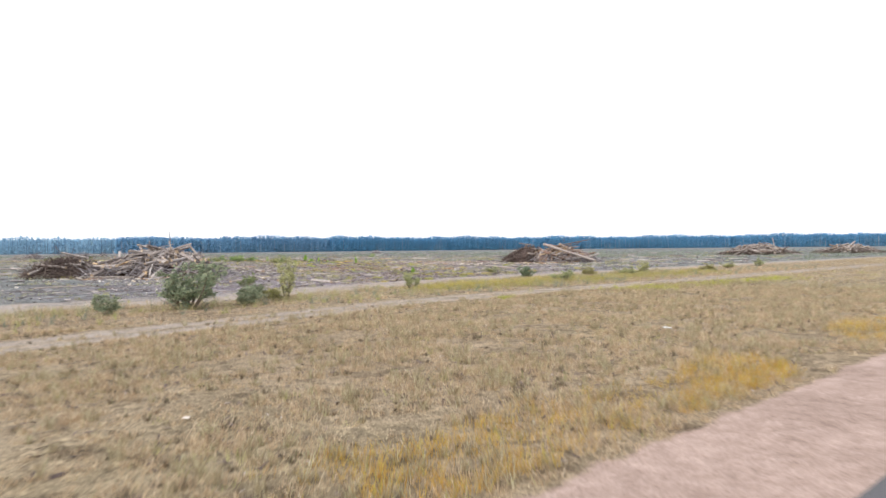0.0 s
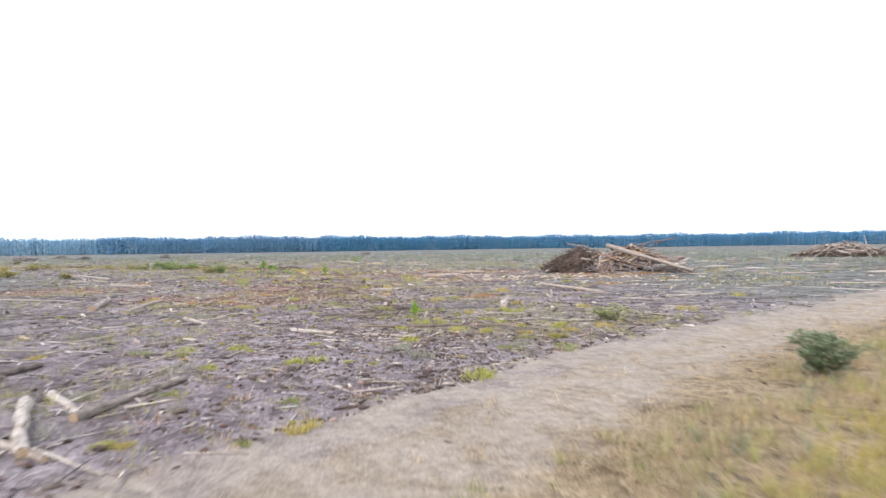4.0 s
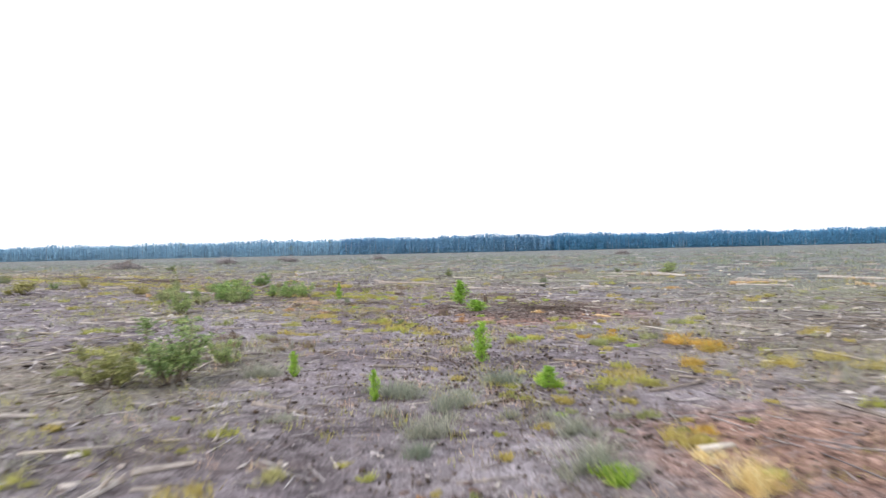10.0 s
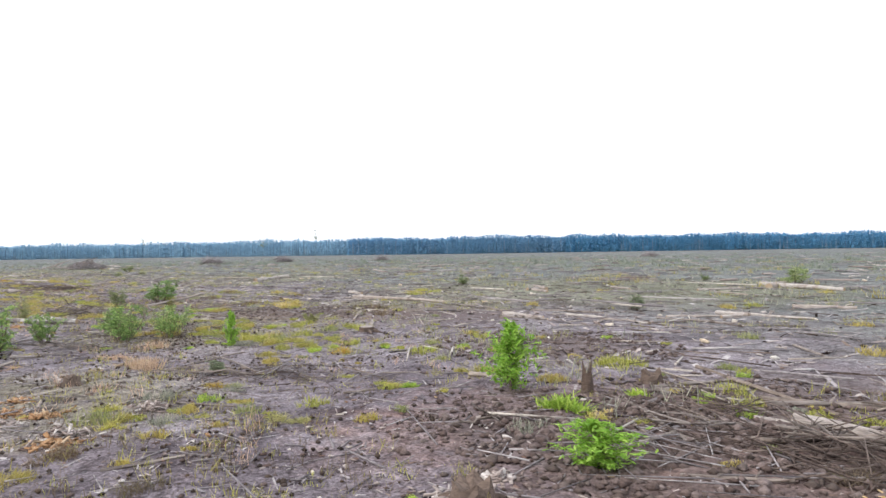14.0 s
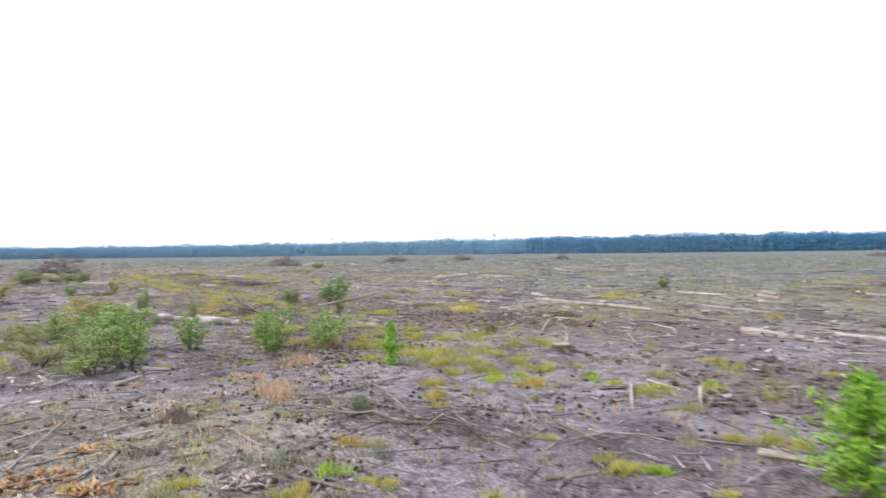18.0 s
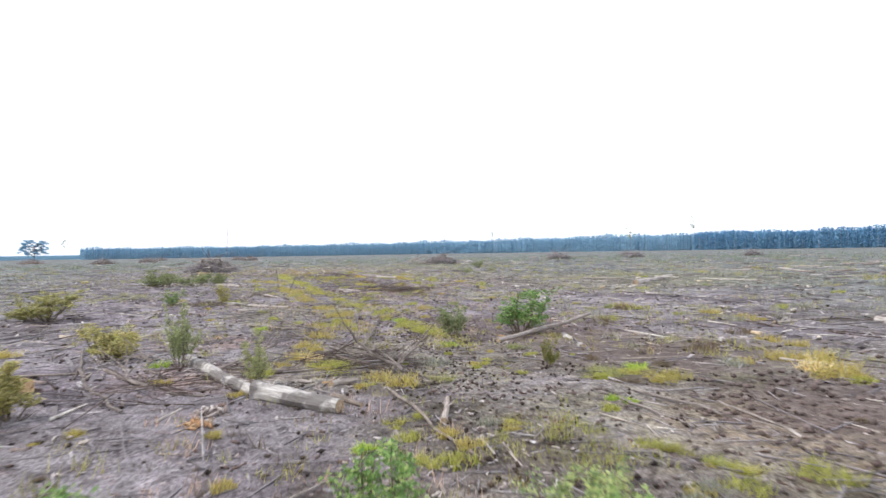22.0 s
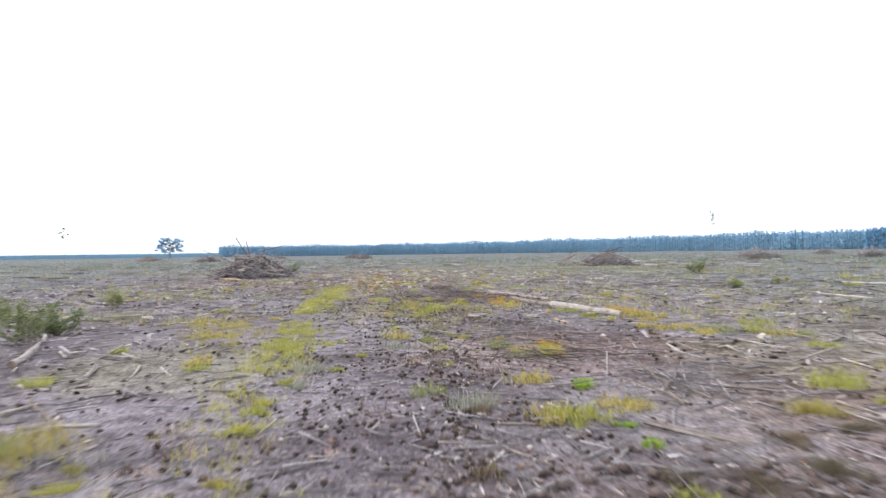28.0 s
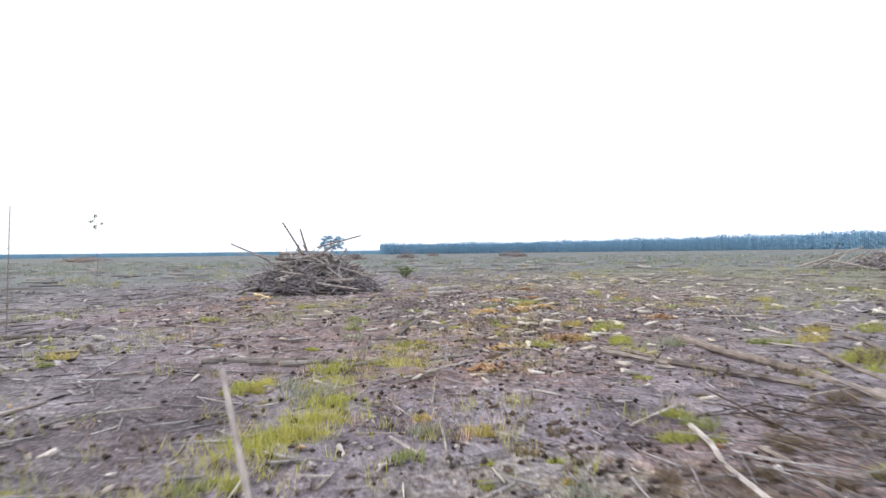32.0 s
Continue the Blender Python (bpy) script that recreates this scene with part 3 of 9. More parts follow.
BUSH_WORDS = {"pale": "thin pale green sapling bush among dry weeds", "willow": "grey-green willow bush with thin upright shoots", "light": "light green leafy sapling bush", "bright": "bright green leafy bush on bare soil",
              "dark": "low dark green shrub on bare soil", "olive": "olive-yellow half-dry shrub on bare soil", "spruce": "small bright green young conifer", "brown": "brownish-green low shrub on bare soil"}
TEMPLATES = {}

def bush(x, y, w, h, kind):
    k = int(abs(x * 13 + y * 7)) % 5
    if (kind, k) not in TEMPLATES:
        TEMPLATES[kind, k] = bush_template(kind, 11 + 7 * k + len(kind))
    stems, leaves = TEMPLATES[kind, k]
    top = tagged(new("young_conifer" if kind == "spruce" else "bush"), BUSH_WORDS[kind], "young tree" if kind == "spruce" else "bush", "young conifers" if kind == "spruce" else "bushes on the clearing")
    wide, h = w * (1.45 if kind == "spruce" else 1.4), h * 1.06
    for nm, me in (("stem", stems), ("foliage", leaves)):
        ob = new(nm, me)
        ob.parent = top
        ob.scale = (wide, wide, h)
    top.matrix_world = pose(x, y, gz(x, y), 0, 0, (x * 53 + y * 31) % 360)
    return top

def blade_quads(bx, by, bz, h, wid, lean, rng):
    """Grass blades as narrow leaning quads from arrays of root places and heights."""
    n = len(bx)
    a = rng.uniform(0, 6.283, n)
    dx, dy = np.cos(a), np.sin(a)
    out = h * lean * rng.uniform(0.15, 1.3, n)
    b = a + rng.uniform(-1.2, 1.2, n)
    sx, sy = -np.sin(b) * wid * 0.5, np.cos(b) * wid * 0.5
    v = np.stack([np.stack([bx - sx, by - sy, bz - 0.02], 1), np.stack([bx + sx, by + sy, bz - 0.02], 1),
                  np.stack([bx + dx * out + sx * 0.35, by + dy * out + sy * 0.35, bz + h], 1), np.stack([bx + dx * out - sx * 0.35, by + dy * out - sy * 0.35, bz + h], 1)], 1)
    return v.reshape(-1, 3)

TUFTS = {}
TUFT_WORDS = {"lime": "yellow-green grass clump on bare soil", "bright": "bright green fern-like plant on dark soil", "yellow": "yellowed grass clump on bare soil", "olive": "dull olive grass clump on soil",
              "straw": "tall clump of straw-coloured dry grass", "orange": "orange-brown dried grass clump on soil", "dry": "pale brown dry grass mat", "rust": "clump of rust-red dry weeds", "heath": "brown dead heath and brush clump", "sage": "wispy grey-green weeds on the soil"}

def tuft(x, y, w, kind):
    k = int(abs(x * 17 + y * 5)) % 3
    if (kind, k) not in TUFTS:
        rng = np.random.default_rng(40 + k + len(kind) * 9)
        tall = {"straw": 1.7, "bright": 0.55, "dry": 0.3, "yellow": 0.5, "heath": 0.5, "sage": 1.1}.get(kind, 0.55)
        n = {"straw": 300, "bright": 460}.get(kind, 400)
        c = rng.normal(0, 0.25, (9, 2))
        pick = rng.integers(0, 9, n)
        bx, by = c[pick, 0] + rng.normal(0, 0.1, n), c[pick, 1] + rng.normal(0, 0.1, n)
        hh = tall * rng.uniform(0.3, 1.0, n) * rng.uniform(0.5, 1.0, 9)[pick]
        v = blade_quads(bx, by, np.zeros(n), hh, 0.018 if kind != "bright" else 0.05, 0.9, rng)
        TUFTS[kind, k] = big_mesh("grass_clump", v, np.arange(len(v)), 4, GRASS[kind])
    ob = new("grass_clump", TUFTS[kind, k])
    ob.matrix_world = pose(x, y, gz(x, y), 0, 0, (x * 71 + y * 29) % 360) @ Matrix.Diagonal((w, w, min(w * (0.62 if kind in ("straw", "sage", "bright", "rust") else 0.62), 0.5), 1))
    return tagged(ob, TUFT_WORDS[kind], "plant" if kind == "bright" else "grass", "grass clumps")

MORE = {}

def more_tuft(x, y, w, kind):
    MORE.setdefault(kind, []).append((x, y, w))

def join_tufts():
    """The further clumps of each colour as one field."""
    for kind, rows in MORE.items():
        rng = np.random.default_rng(70 + len(kind))
        X, Y, W = np.repeat(np.array(rows), 150, axis=0).T
        n = len(X)
        k = rng.integers(0, 7, n)
        bx = X + W * (0.27 * np.sin(k * 2.4 + X) + rng.normal(0, 0.09, n))
        by = Y + W * (0.27 * np.cos(k * 1.7 + Y * 2) + rng.normal(0, 0.09, n))
        v = blade_quads(bx, by, height(bx, by), np.minimum(W * 0.24, 0.3) * rng.uniform(0.3, 1.0, n), 0.02 * np.maximum(W, 1), 0.9, rng)
        tagged(new("grass_clumps", big_mesh("grass_clumps", v, np.arange(len(v)), 4, GRASS[kind])), "scattered grass clumps, " + TUFT_WORDS[kind], "grass", kind="stuff")

# ---- stumps, chips ----
def stump(x, y, w, h, kind):
    rng = random.Random(int(abs(x * 100 + y * 10)))
    r = w * 0.4
    verts, faces = [], []
    n, rings = 14, 5
    jag = {"cut": 0.04, "pale": 0.2, "fresh": 0.25}.get(kind, 0.5)
    top = [h * (1 - jag * rng.random()) for _ in range(n)]
    if kind == "snag":
        top = [h * (0.72 + 0.18 * math.sin(j * 0.9 + 0.6) + 0.10 * rng.random()) for j in range(n)]
    for k in range(rings):
        t = k / (rings - 1)
        for j in range(n):
            a = 2 * math.pi * j / n
            flare = 1 + 0.55 * (1 - t) ** 2 * (0.6 + 0.4 * math.cos(3 * a + x))
            rr = r * (0.72 if kind == "snag" else 0.82) * flare * rng.uniform(0.9, 1.1)
            verts.append((math.cos(a) * rr, math.sin(a) * rr, -0.06 + (top[j] + 0.06) * t))
    for k in range(rings - 1):
        for j in range(n):
            a, b = k * n + j, k * n + (j + 1) % n
            faces.append((a, b, b + n, a + n))
    c = len(verts)
    verts.append((0, 0, min(top) * 0.85 if kind != "cut" else h))
    for j in range(n):
        faces.append(((rings - 1) * n + j, (rings - 1) * n + (j + 1) % n, c))
    ob = mesh_object("stump", verts, faces, {"cut": STUMP, "pale": PALE, "fresh": FRESH}.get(kind, STUMP))
    if kind == "cut":
        v2, f2 = [], []
        tube(v2, f2, [Vector((0, 0, h * 0.97)), Vector((0, 0, h + 0.02))], [r * 0.74, r * 0.72], 14)
        mesh_object("cut_face", v2, f2, PALE, ob)
    for _ in range(4):
        a = rng.uniform(0, 6.283)
        v2, f2 = [], []
        d = Vector((math.cos(a), math.sin(a), 0))
        tube(v2, f2, [d * r * 0.7 + Vector((0, 0, 0.05)), d * r * 1.4 + Vector((0, 0, 0.03)), d * r * 2.1 + Vector((0, 0, -0.05))], [r * 0.22, r * 0.15, r * 0.06], 6)
        mesh_object("root", v2, f2, STUMP, ob)
    ob.location = (x, y, gz(x, y))
    word = {"cut": "low sawn stump with a pale cut face", "snag": "tall splintered grey stump on soil", "pale": "bleached root stump in the soil", "fresh": "torn orange stump in the soil"}.get(kind, "broken weathered stump with roots")
    return tagged(ob, word, "stump", "stumps")

def slivers(n, px, py, pz, lo, hi, rng, wid=0.3, thick=0.12, tilt=0.25, line=None):
    """Long thin splinters (8-corner boxes, tapered) as arrays: verts and quad loops."""
    L = rng.uniform(lo, hi, n)
    ang, el = rng.uniform(0, 6.283, n), rng.normal(0, tilt, n)
    if line is not None:
        ang = radians(line) + rng.normal(0, 0.4, n)
    d = np.stack([np.cos(ang) * np.cos(el), np.sin(ang) * np.cos(el), np.sin(el)], 1)
    s = np.stack([-np.sin(ang), np.cos(ang), rng.normal(0, 0.25, n)], 1)
    u = np.cross(d, s)
    c = np.stack([px, py, pz + np.abs(np.sin(el)) * L * 0.4 + 0.3 * thick * L], 1)
    w = wid * np.minimum(L, 0.5) * rng.uniform(0.5, 1.2, n)
    h = thick * np.minimum(L, 0.5)
    cols = []
    for e, f in ((-1, 1.0), (1, 0.6)):
        for a, b in ((-1, -1), (1, -1), (1, 1), (-1, 1)):
            cols.append(c + d * (L * 0.5 * e)[:, None] + s * (w * 0.5 * a * f)[:, None] + u * (h * 0.5 * b * f)[:, None])
    v = np.stack(cols, 1).reshape(-1, 3)
    q = np.array([0, 3, 2, 1, 4, 5, 6, 7, 0, 1, 5, 4, 1, 2, 6, 5, 2, 3, 7, 6, 3, 0, 4, 7])
    return v, (np.arange(n)[:, None] * 8 + q[None]).ravel()

def chip_patch(x, y, w, kind):
    rng = np.random.default_rng(int(abs(x * 37 + y * 91)))
    n = int(60 + 70 * min(w, 3.0))
    r, a = w * 0.5 * np.abs(rng.normal(0, 0.55, n)), rng.uniform(0, 6.283, n)
    px, py = x + r * np.cos(a) * 1.2, y + r * np.sin(a)
    pz = height(px, py) + 0.10 * np.clip(1 - r / (0.5 * w), 0, 1) * rng.uniform(0, 1, n) * min(w, 1.5)
    v, q = slivers(n, px - x, py - y, pz, 0.04, 0.2, rng, 0.38, 0.16, 0.3)
    me = big_mesh("wood_chips", v, q, 4, {"orange": CHIP_O, "yellow": CHIP_Y, "pale": CHIP}[kind])
    ob = new("wood_chips", me)
    ob.location = (x, y, 0)
    return tagged(ob, {"orange": "scatter of orange rotten wood chips on the soil", "yellow": "scatter of fresh yellow wood splinters", "pale": "heap of pale broken wood pieces"}[kind], "wood chips", "patches of wood chips", "stuff")

HEAPED = wood_mat("heaped_earth", [(0, (0.115, 0.082, 0.072)), (1, (0.175, 0.13, 0.115))], rough=0.95)

# ---- heaps of cleared wood ----
def wood_pile(x, y, w, d, h, turn, logs, seed, poles=(), brushy=1.0, far=False, big=1.0, thin=1.0, earthy=False, warm=False):
    rng = random.Random(seed)
    nr = np.random.default_rng(seed)
    top = tagged(new("wood_pile"), "large heap of dead trunks, roots and brush on the cleared land", "wood pile", "wood piles")
    top.matrix_world = pose(x, y, 0, 0, 0, turn)
    # core of earth and roots
    n, m = 22, 9
    verts, faces = [], []
    for k in range(m):
        t = k / (m - 1)
        for j in range(n):
            a = 2 * math.pi * j / n
            rr = (1 - t) ** 0.8 * (1 + 0.22 * math.sin(3 * a + seed) + 0.12 * rng.uniform(-1, 1))
            verts.append((math.cos(a) * w * 0.44 * rr, math.sin(a) * d * 0.44 * rr, -0.15 + h * (0.72 if earthy else 0.52) * t ** 0.9 + 0.1 * rng.uniform(-1, 1)))
    for k in range(m - 1):
        for j in range(n):
            a, b = k * n + j, k * n + (j + 1) % n
            faces.append((a, b, b + n, a + n))
    faces.append(tuple(range((m - 1) * n, m * n)))
    mesh_object("core", verts, faces, HEAPED if earthy else STUMP, top)
    # brush
    k = int((1900 if not far else 260) * brushy)
    a, q = nr.uniform(0, 6.283, k), np.sqrt(nr.uniform(0, 1, k))
    px, py = np.cos(a) * q * w * 0.5, np.sin(a) * q * d * 0.5
    pz = h * 0.74 * (1 - q) ** 0.75 * nr.uniform(0.6, 1.0, k)
    v, lp = slivers(k, px, py, pz, 0.5 if not far else 1.2, 2.0 if not far else 3.5, nr, 0.12, 0.10, 0.5 if far else 0.35)
    # far heaps get the greyer twig colour in place of distance haze
    ob = new("brush", big_mesh("brush", v, lp, 4, BRUSH if earthy or (brushy > 0.9 and not far) else TWIG))
    ob.parent = top
    tagged(ob, kind="stuff")
    for i in range(logs):
        a, q = rng.uniform(0, 6.283), math.sqrt(rng.random()) * 0.9
        c = Vector((math.cos(a) * q * w * 0.42, math.sin(a) * q * d * 0.42, h * 0.76 * (1 - q) ** 0.75 + rng.uniform(0.1, 0.4)))
        b = rng.uniform(0, 6.283)
        L = rng.uniform(1.4, 4.6) * min(1.0, h / 3.2) * big
        slope = -0.55 * q if abs(math.sin(a - b)) < 0.7 else rng.uniform(-0.3, 0.3)
        if math.cos(a - b) < 0:
            slope = -slope
        e = Vector((math.cos(b), math.sin(b), slope + rng.uniform(-0.2, 0.2))).normalized() * L * 0.5
        lo, hi = c - e, c + e
        for p in (lo, hi):
            p.z = max(p.z, 0.08)
        make_log("log", lo, hi, rng.choice((0.05, 0.07, 0.09, 0.13, 0.16)) * big * thin, rng.choice(("grey", "bark", "bark", "pale", "fresh", "bark", "pale") if warm else ("grey", "grey", "pale", "pale", "pale", "pale", "fresh" if brushy < 0.85 and rng.random() < 0.4 else "grey")), top, rng)
    for (ax, ay, az, bx, by, bz, r, st) in poles:
        make_log("pole", Vector((ax, ay, az)), Vector((bx, by, bz)), r, st, top, rng)
    return top

# ---- wood piles ----
wood_pile(-26.4, 18.5, 16.0, 10.0, 3.9, 12, 230, 5, big=1.2, thin=0.85, poles=((2.2, -0.6, 0.3, 1.2, -0.2, 3.9, 0.09, 'pale'), (3.4, -1.2, 0.2, 5.6, -1.4, 2.2, 0.06, 'pale'), (-1, 0, 2.2, 3.4, 0.3, 3.6, 0.12, 'pale'),
          (3.2, 0.2, 3.4, 4.9, 0.4, 1.2, 0.14, 'pale'), (-5.5, -3.2, 0.2, -0.5, -3.4, 0.2, 0.08, 'pale'), (-1.2, -2.6, 0.2, 0.6, -1.6, 1.9, 0.16, 'fresh'), (0.7, 3, 0.3, 0.4, 3, 5.0, 0.05, 'grey')), brushy=0.8)
tagged(wood_pile(-36.0, 17.5, 8.5, 7.0, 3.2, 40, 16, 6, earthy=True, brushy=0.95), "dark heap of roots and earth beside the log heap")
wood_pile(24.6, 76.5, 15.5, 11.0, 4.0, -20, 190, 7, big=1.2, thin=0.95, warm=True, poles=((-2.6, -3.2, 3.5, 7.6, -5.6, 0.4, 0.24, 'pale'), (-1.5, 0.5, 3.0, 5.5, 0.5, 4.3, 0.10, 'grey'), (3.0, -3.5, 0.8, 6.8, -4.2, 1.2, 0.2, 'pale'), (1, -1, 2.5, 4, -1, 3.9, 0.08, 'grey'), (-0.4, 0.2, 2, 0.9, 0.4, 5.2, 0.04, 'grey')), brushy=0.8)
tagged(wood_pile(18.4, 79.0, 10.0, 9.0, 4.6, 10, 22, 8, earthy=True, brushy=0.95), "dark mound of bark, roots and earth")
wood_pile(94.0, 152.0, 24.0, 12.0, 4.0, -30, 120, 9, brushy=0.92, big=1.6, poles=((5, -2, 1, 4, -2, 5.2, 0.14, 'pale'), (3, -2, 3.5, 7, -2, 1.5, 0.16, 'pale')))
wood_pile(135.0, 178.0, 22.0, 12.0, 3.8, -30, 100, 10, brushy=0.92, big=1.6)
wood_pile(-162.5, 148.5, 8.4, 7.6, 3.0, 65, 150, 12, brushy=0.89, big=1.15, thin=0.5, poles=((-0.5, 0.0, 2.3, -1.7, -0.5, 4.4, 0.06, 'grey'), (-0.4, 0.2, 2.6, -0.75, 0, 4.0, 0.06, 'grey'),
          (-2.6, -0.5, 2.0, -5.1, -0.8, 3.1, 0.05, 'grey'), (-1.8, -0.4, 2.2, -4.6, -1.0, 2.5, 0.04, 'pale'), (0.4, 0.0, 2.8, 3.2, 0.3, 3.5, 0.05, 'grey'), (1.9, -0.5, 2.0, 2.6, -0.6, 2.7, 0.06, 'pale'),
          (1.6, -3.0, 0.7, 4.3, -3.2, 0.35, 0.07, 'pale'), (-2.6, -3.6, 0.15, -0.6, -3.9, 0.15, 0.06, 'pale'), (3.0, -1.5, 1.4, 5.0, -1.2, 1.0, 0.05, 'pale')))
wood_pile(-177.0, 209.5, 8.6, 7.0, 2.6, 25, 90, 13, brushy=0.89, big=1.1, thin=0.6, poles=((-8.8, -4.1, 0.2, -2.9, -1.6, 2.4, 0.11, 'pale'), (-5.1, -4.5, 1.0, -0.7, -3.8, 0.1, 0.11, 'pale'), (0.0, 0.0, 2.2, 2.5, 0.7, 3.0, 0.10, 'grey'), (0.2, -0.3, 2.1, 0.9, 0.1, 3.1, 0.06, 'grey'),
          (-6.3, -1.9, 0.9, -5.1, -1.8, 3.0, 0.05, 'grey'), (-7.0, -4.1, 0.3, -4.8, -2.9, 1.5, 0.09, 'grey'), (-4.5, -3.0, 0.4, -2.0, -1.9, 2.2, 0.08, 'pale'), (-3.8, -3.2, 1.9, -5.2, -4.1, 0.2, 0.08, 'pale')))
for i, (px, py, pw, ph) in enumerate(((-482, 41, 42.0, 4.5), (-190, 266, 7.5, 1.8), (-186, 300, 6.0, 1.6), (-205, 282, 10.0, 2.0), (-400, 170, 15.0, 3.0), (-520, 150, 24.0, 4.0), (-500, 272, 17.0, 3.6), (-440, 200, 14.0, 3.4),
                                      (-160, 330, 7.0, 1.6), (-250, 380, 9.0, 2.0), (-430, 255, 13.0, 3.4), (-60, 380, 8.0, 1.6), (-620, 250, 16.0, 3.0))):
    tagged(wood_pile(px, py, pw, pw * 0.6, ph, 30 * i, 12, 30 + i, far=True), "distant dark heap of brush and dead trunks")

# ---- standing dead poles, leaning sticks and thin saplings ----
def standing(name, x, y, h, r, lean_x, lean_y, label, style='grey'):
    a = Vector((x, y, gz(x, y) - 0.1))
    return tagged(make_log(name, a, Vector((x + lean_x, y + lean_y, h)), r, style, wob=0.008), label, "dead tree" if name == "dead_pole" else "stick")

standing("dead_pole", -98.9, 129.6, 5.0, 0.022, 0.15, 0.1, "thin bare dead tree standing upright")
standing("dead_pole", -143.5, 138.9, 4.0, 0.018, -0.1, 0.1, "thin bare dead tree standing upright")
standing("leaning_stick", -124.3, 147.75, 1.43, 0.03, -2.3, -0.6, "bare pole stuck in the soil at a slant", "pale")
standing("leaning_stick", -99.9, 134.4, 1.68, 0.03, 0.7, -0.5, "bare stick leaning against another")
standing("leaning_stick", -97.2, 134.15, 1.3, 0.022, 4.3, -1.35, "long bare stick propped at a slant")
standing("leaning_stick", -103.9, 154.8, 1.05, 0.045, -0.35, 0.15, "short dark stick standing at a slant")

tagged(make_log("log", Vector((-62.9, 126.15, 0.06)), Vector((-64.1, 132.0, 0.42)), 0.075, "pale"), "bent weathered grey log with one end raised beside a bush", "log", "logs on the clearing")

def dead_limb(x, y, turn, length, r, seed, rise=0.3, sides=6):
    """A crooked bare limb that lies on the ground, with forked side branches."""
    rng = random.Random(seed)
    top = tagged(new("dead_branch"), "crooked bare grey branch with forked twigs lying on soil", "branch", "forked dead branches")
    top.matrix_world = pose(x, y, gz(x, y), 0, 0, turn)
    path = bent(Vector((0, 0, r)), Vector((length, 0, rise * 0.5)), 8, 0.05 * length, rng)
    for p in path:
        p.z = max(p.z, r * 0.7)
    v, f = [], []
    tube(v, f, path, [r * (1.1 - 0.11 * k) for k in range(8)], 7, True, 0.08, rng)
    mesh_object("stem", v, f, GREY, top)
    for _ in range(sides):
        k = rng.randrange(1, 7)
        ang = rng.choice((-1, 1)) * rng.uniform(0.25, 0.9)
        ln = length * rng.uniform(0.2, 0.5)
        tip = path[k] + Vector((math.cos(ang) * ln, math.sin(ang) * ln, rise * rng.uniform(-0.1, 1.0)))
        tip.z = max(tip.z, 0.02)
        side = bent(path[k].copy(), tip, 5, 0.05 * ln, rng)
        v, f = [], []
        tube(v, f, side, [r * 0.55, r * 0.45, r * 0.36, r * 0.26, r * 0.12], 5, True, 0.05, rng)
        for _ in range(2):
            q = side[rng.randrange(1, 4)]
            e = q + Vector((rng.uniform(0.05, 0.3), rng.uniform(-0.25, 0.25), rng.uniform(-0.02, 0.3))) * ln
            e.z = max(e.z, 0.02)
            tube(v, f, [q.copy(), q.lerp(e, 0.5) + Vector((0, 0, 0.02)), e], [r * 0.22, r * 0.16, r * 0.07], 4, False)
        mesh_object("side_branch", v, f, GREY, top)
    return top

for i, (bx, by, turn, ln, br, rise) in enumerate(((-69.0, 122.9, 178, 3.4, 0.045, 0.5), (-69.3, 123.1, 160, 2.8, 0.035, 0.6), (-66.0, 121.45, 172, 3.2, 0.035, 0.2), (-60.3, 120.8, 176, 2.4, 0.05, 1.0), (-61.0, 121.1, 120, 1.8, 0.03, 1.2),
                                                   (-62.5, 115.7, 187, 2.7, 0.04, 0.5), (-63.0, 116.0, 170, 2.6, 0.035, 0.6), (-63.5, 117.5, 95, 1.6, 0.03, 1.0), (-84.0, 126.2, 170, 3.5, 0.035, 0.4), (-88.0, 127.4, 200, 3.2, 0.035, 0.5),
                                                   (-86.5, 126.0, 140, 3.0, 0.03, 0.7), (-90.5, 128.0, 15, 3.0, 0.03, 0.8), (-92.0, 130.3, 190, 2.6, 0.03, 0.4), (-93.6, 130.9, 160, 3.0, 0.035, 0.7), (-51.0, 112.9, 200, 1.9, 0.04, 0.3),
                                                   (-49.6, 113.1, 230, 1.8, 0.035, 0.3), (-30.6, 108.6, 20, 3.0, 0.045, 0.4), (-29.0, 109.8, 195, 3.2, 0.04, 0.4), (-27.6, 108.2, 160, 2.8, 0.05, 0.4), (-34.6, 109.2, 250, 1.8, 0.03, 0.3),
                                                   (-41.4, 110.6, 190, 3.0, 0.03, 0.2), (-122.0, 151.2, 200, 2.8, 0.03, 0.3), (-120.6, 150.3, 150, 2.6, 0.03, 0.3), (-118.6, 151.6, 170, 2.8, 0.035, 0.3), (-98.0, 143.6, 150, 3.0, 0.03, 0.4))):
    dead_limb(bx, by, turn, ln, br, 400 + i, rise)

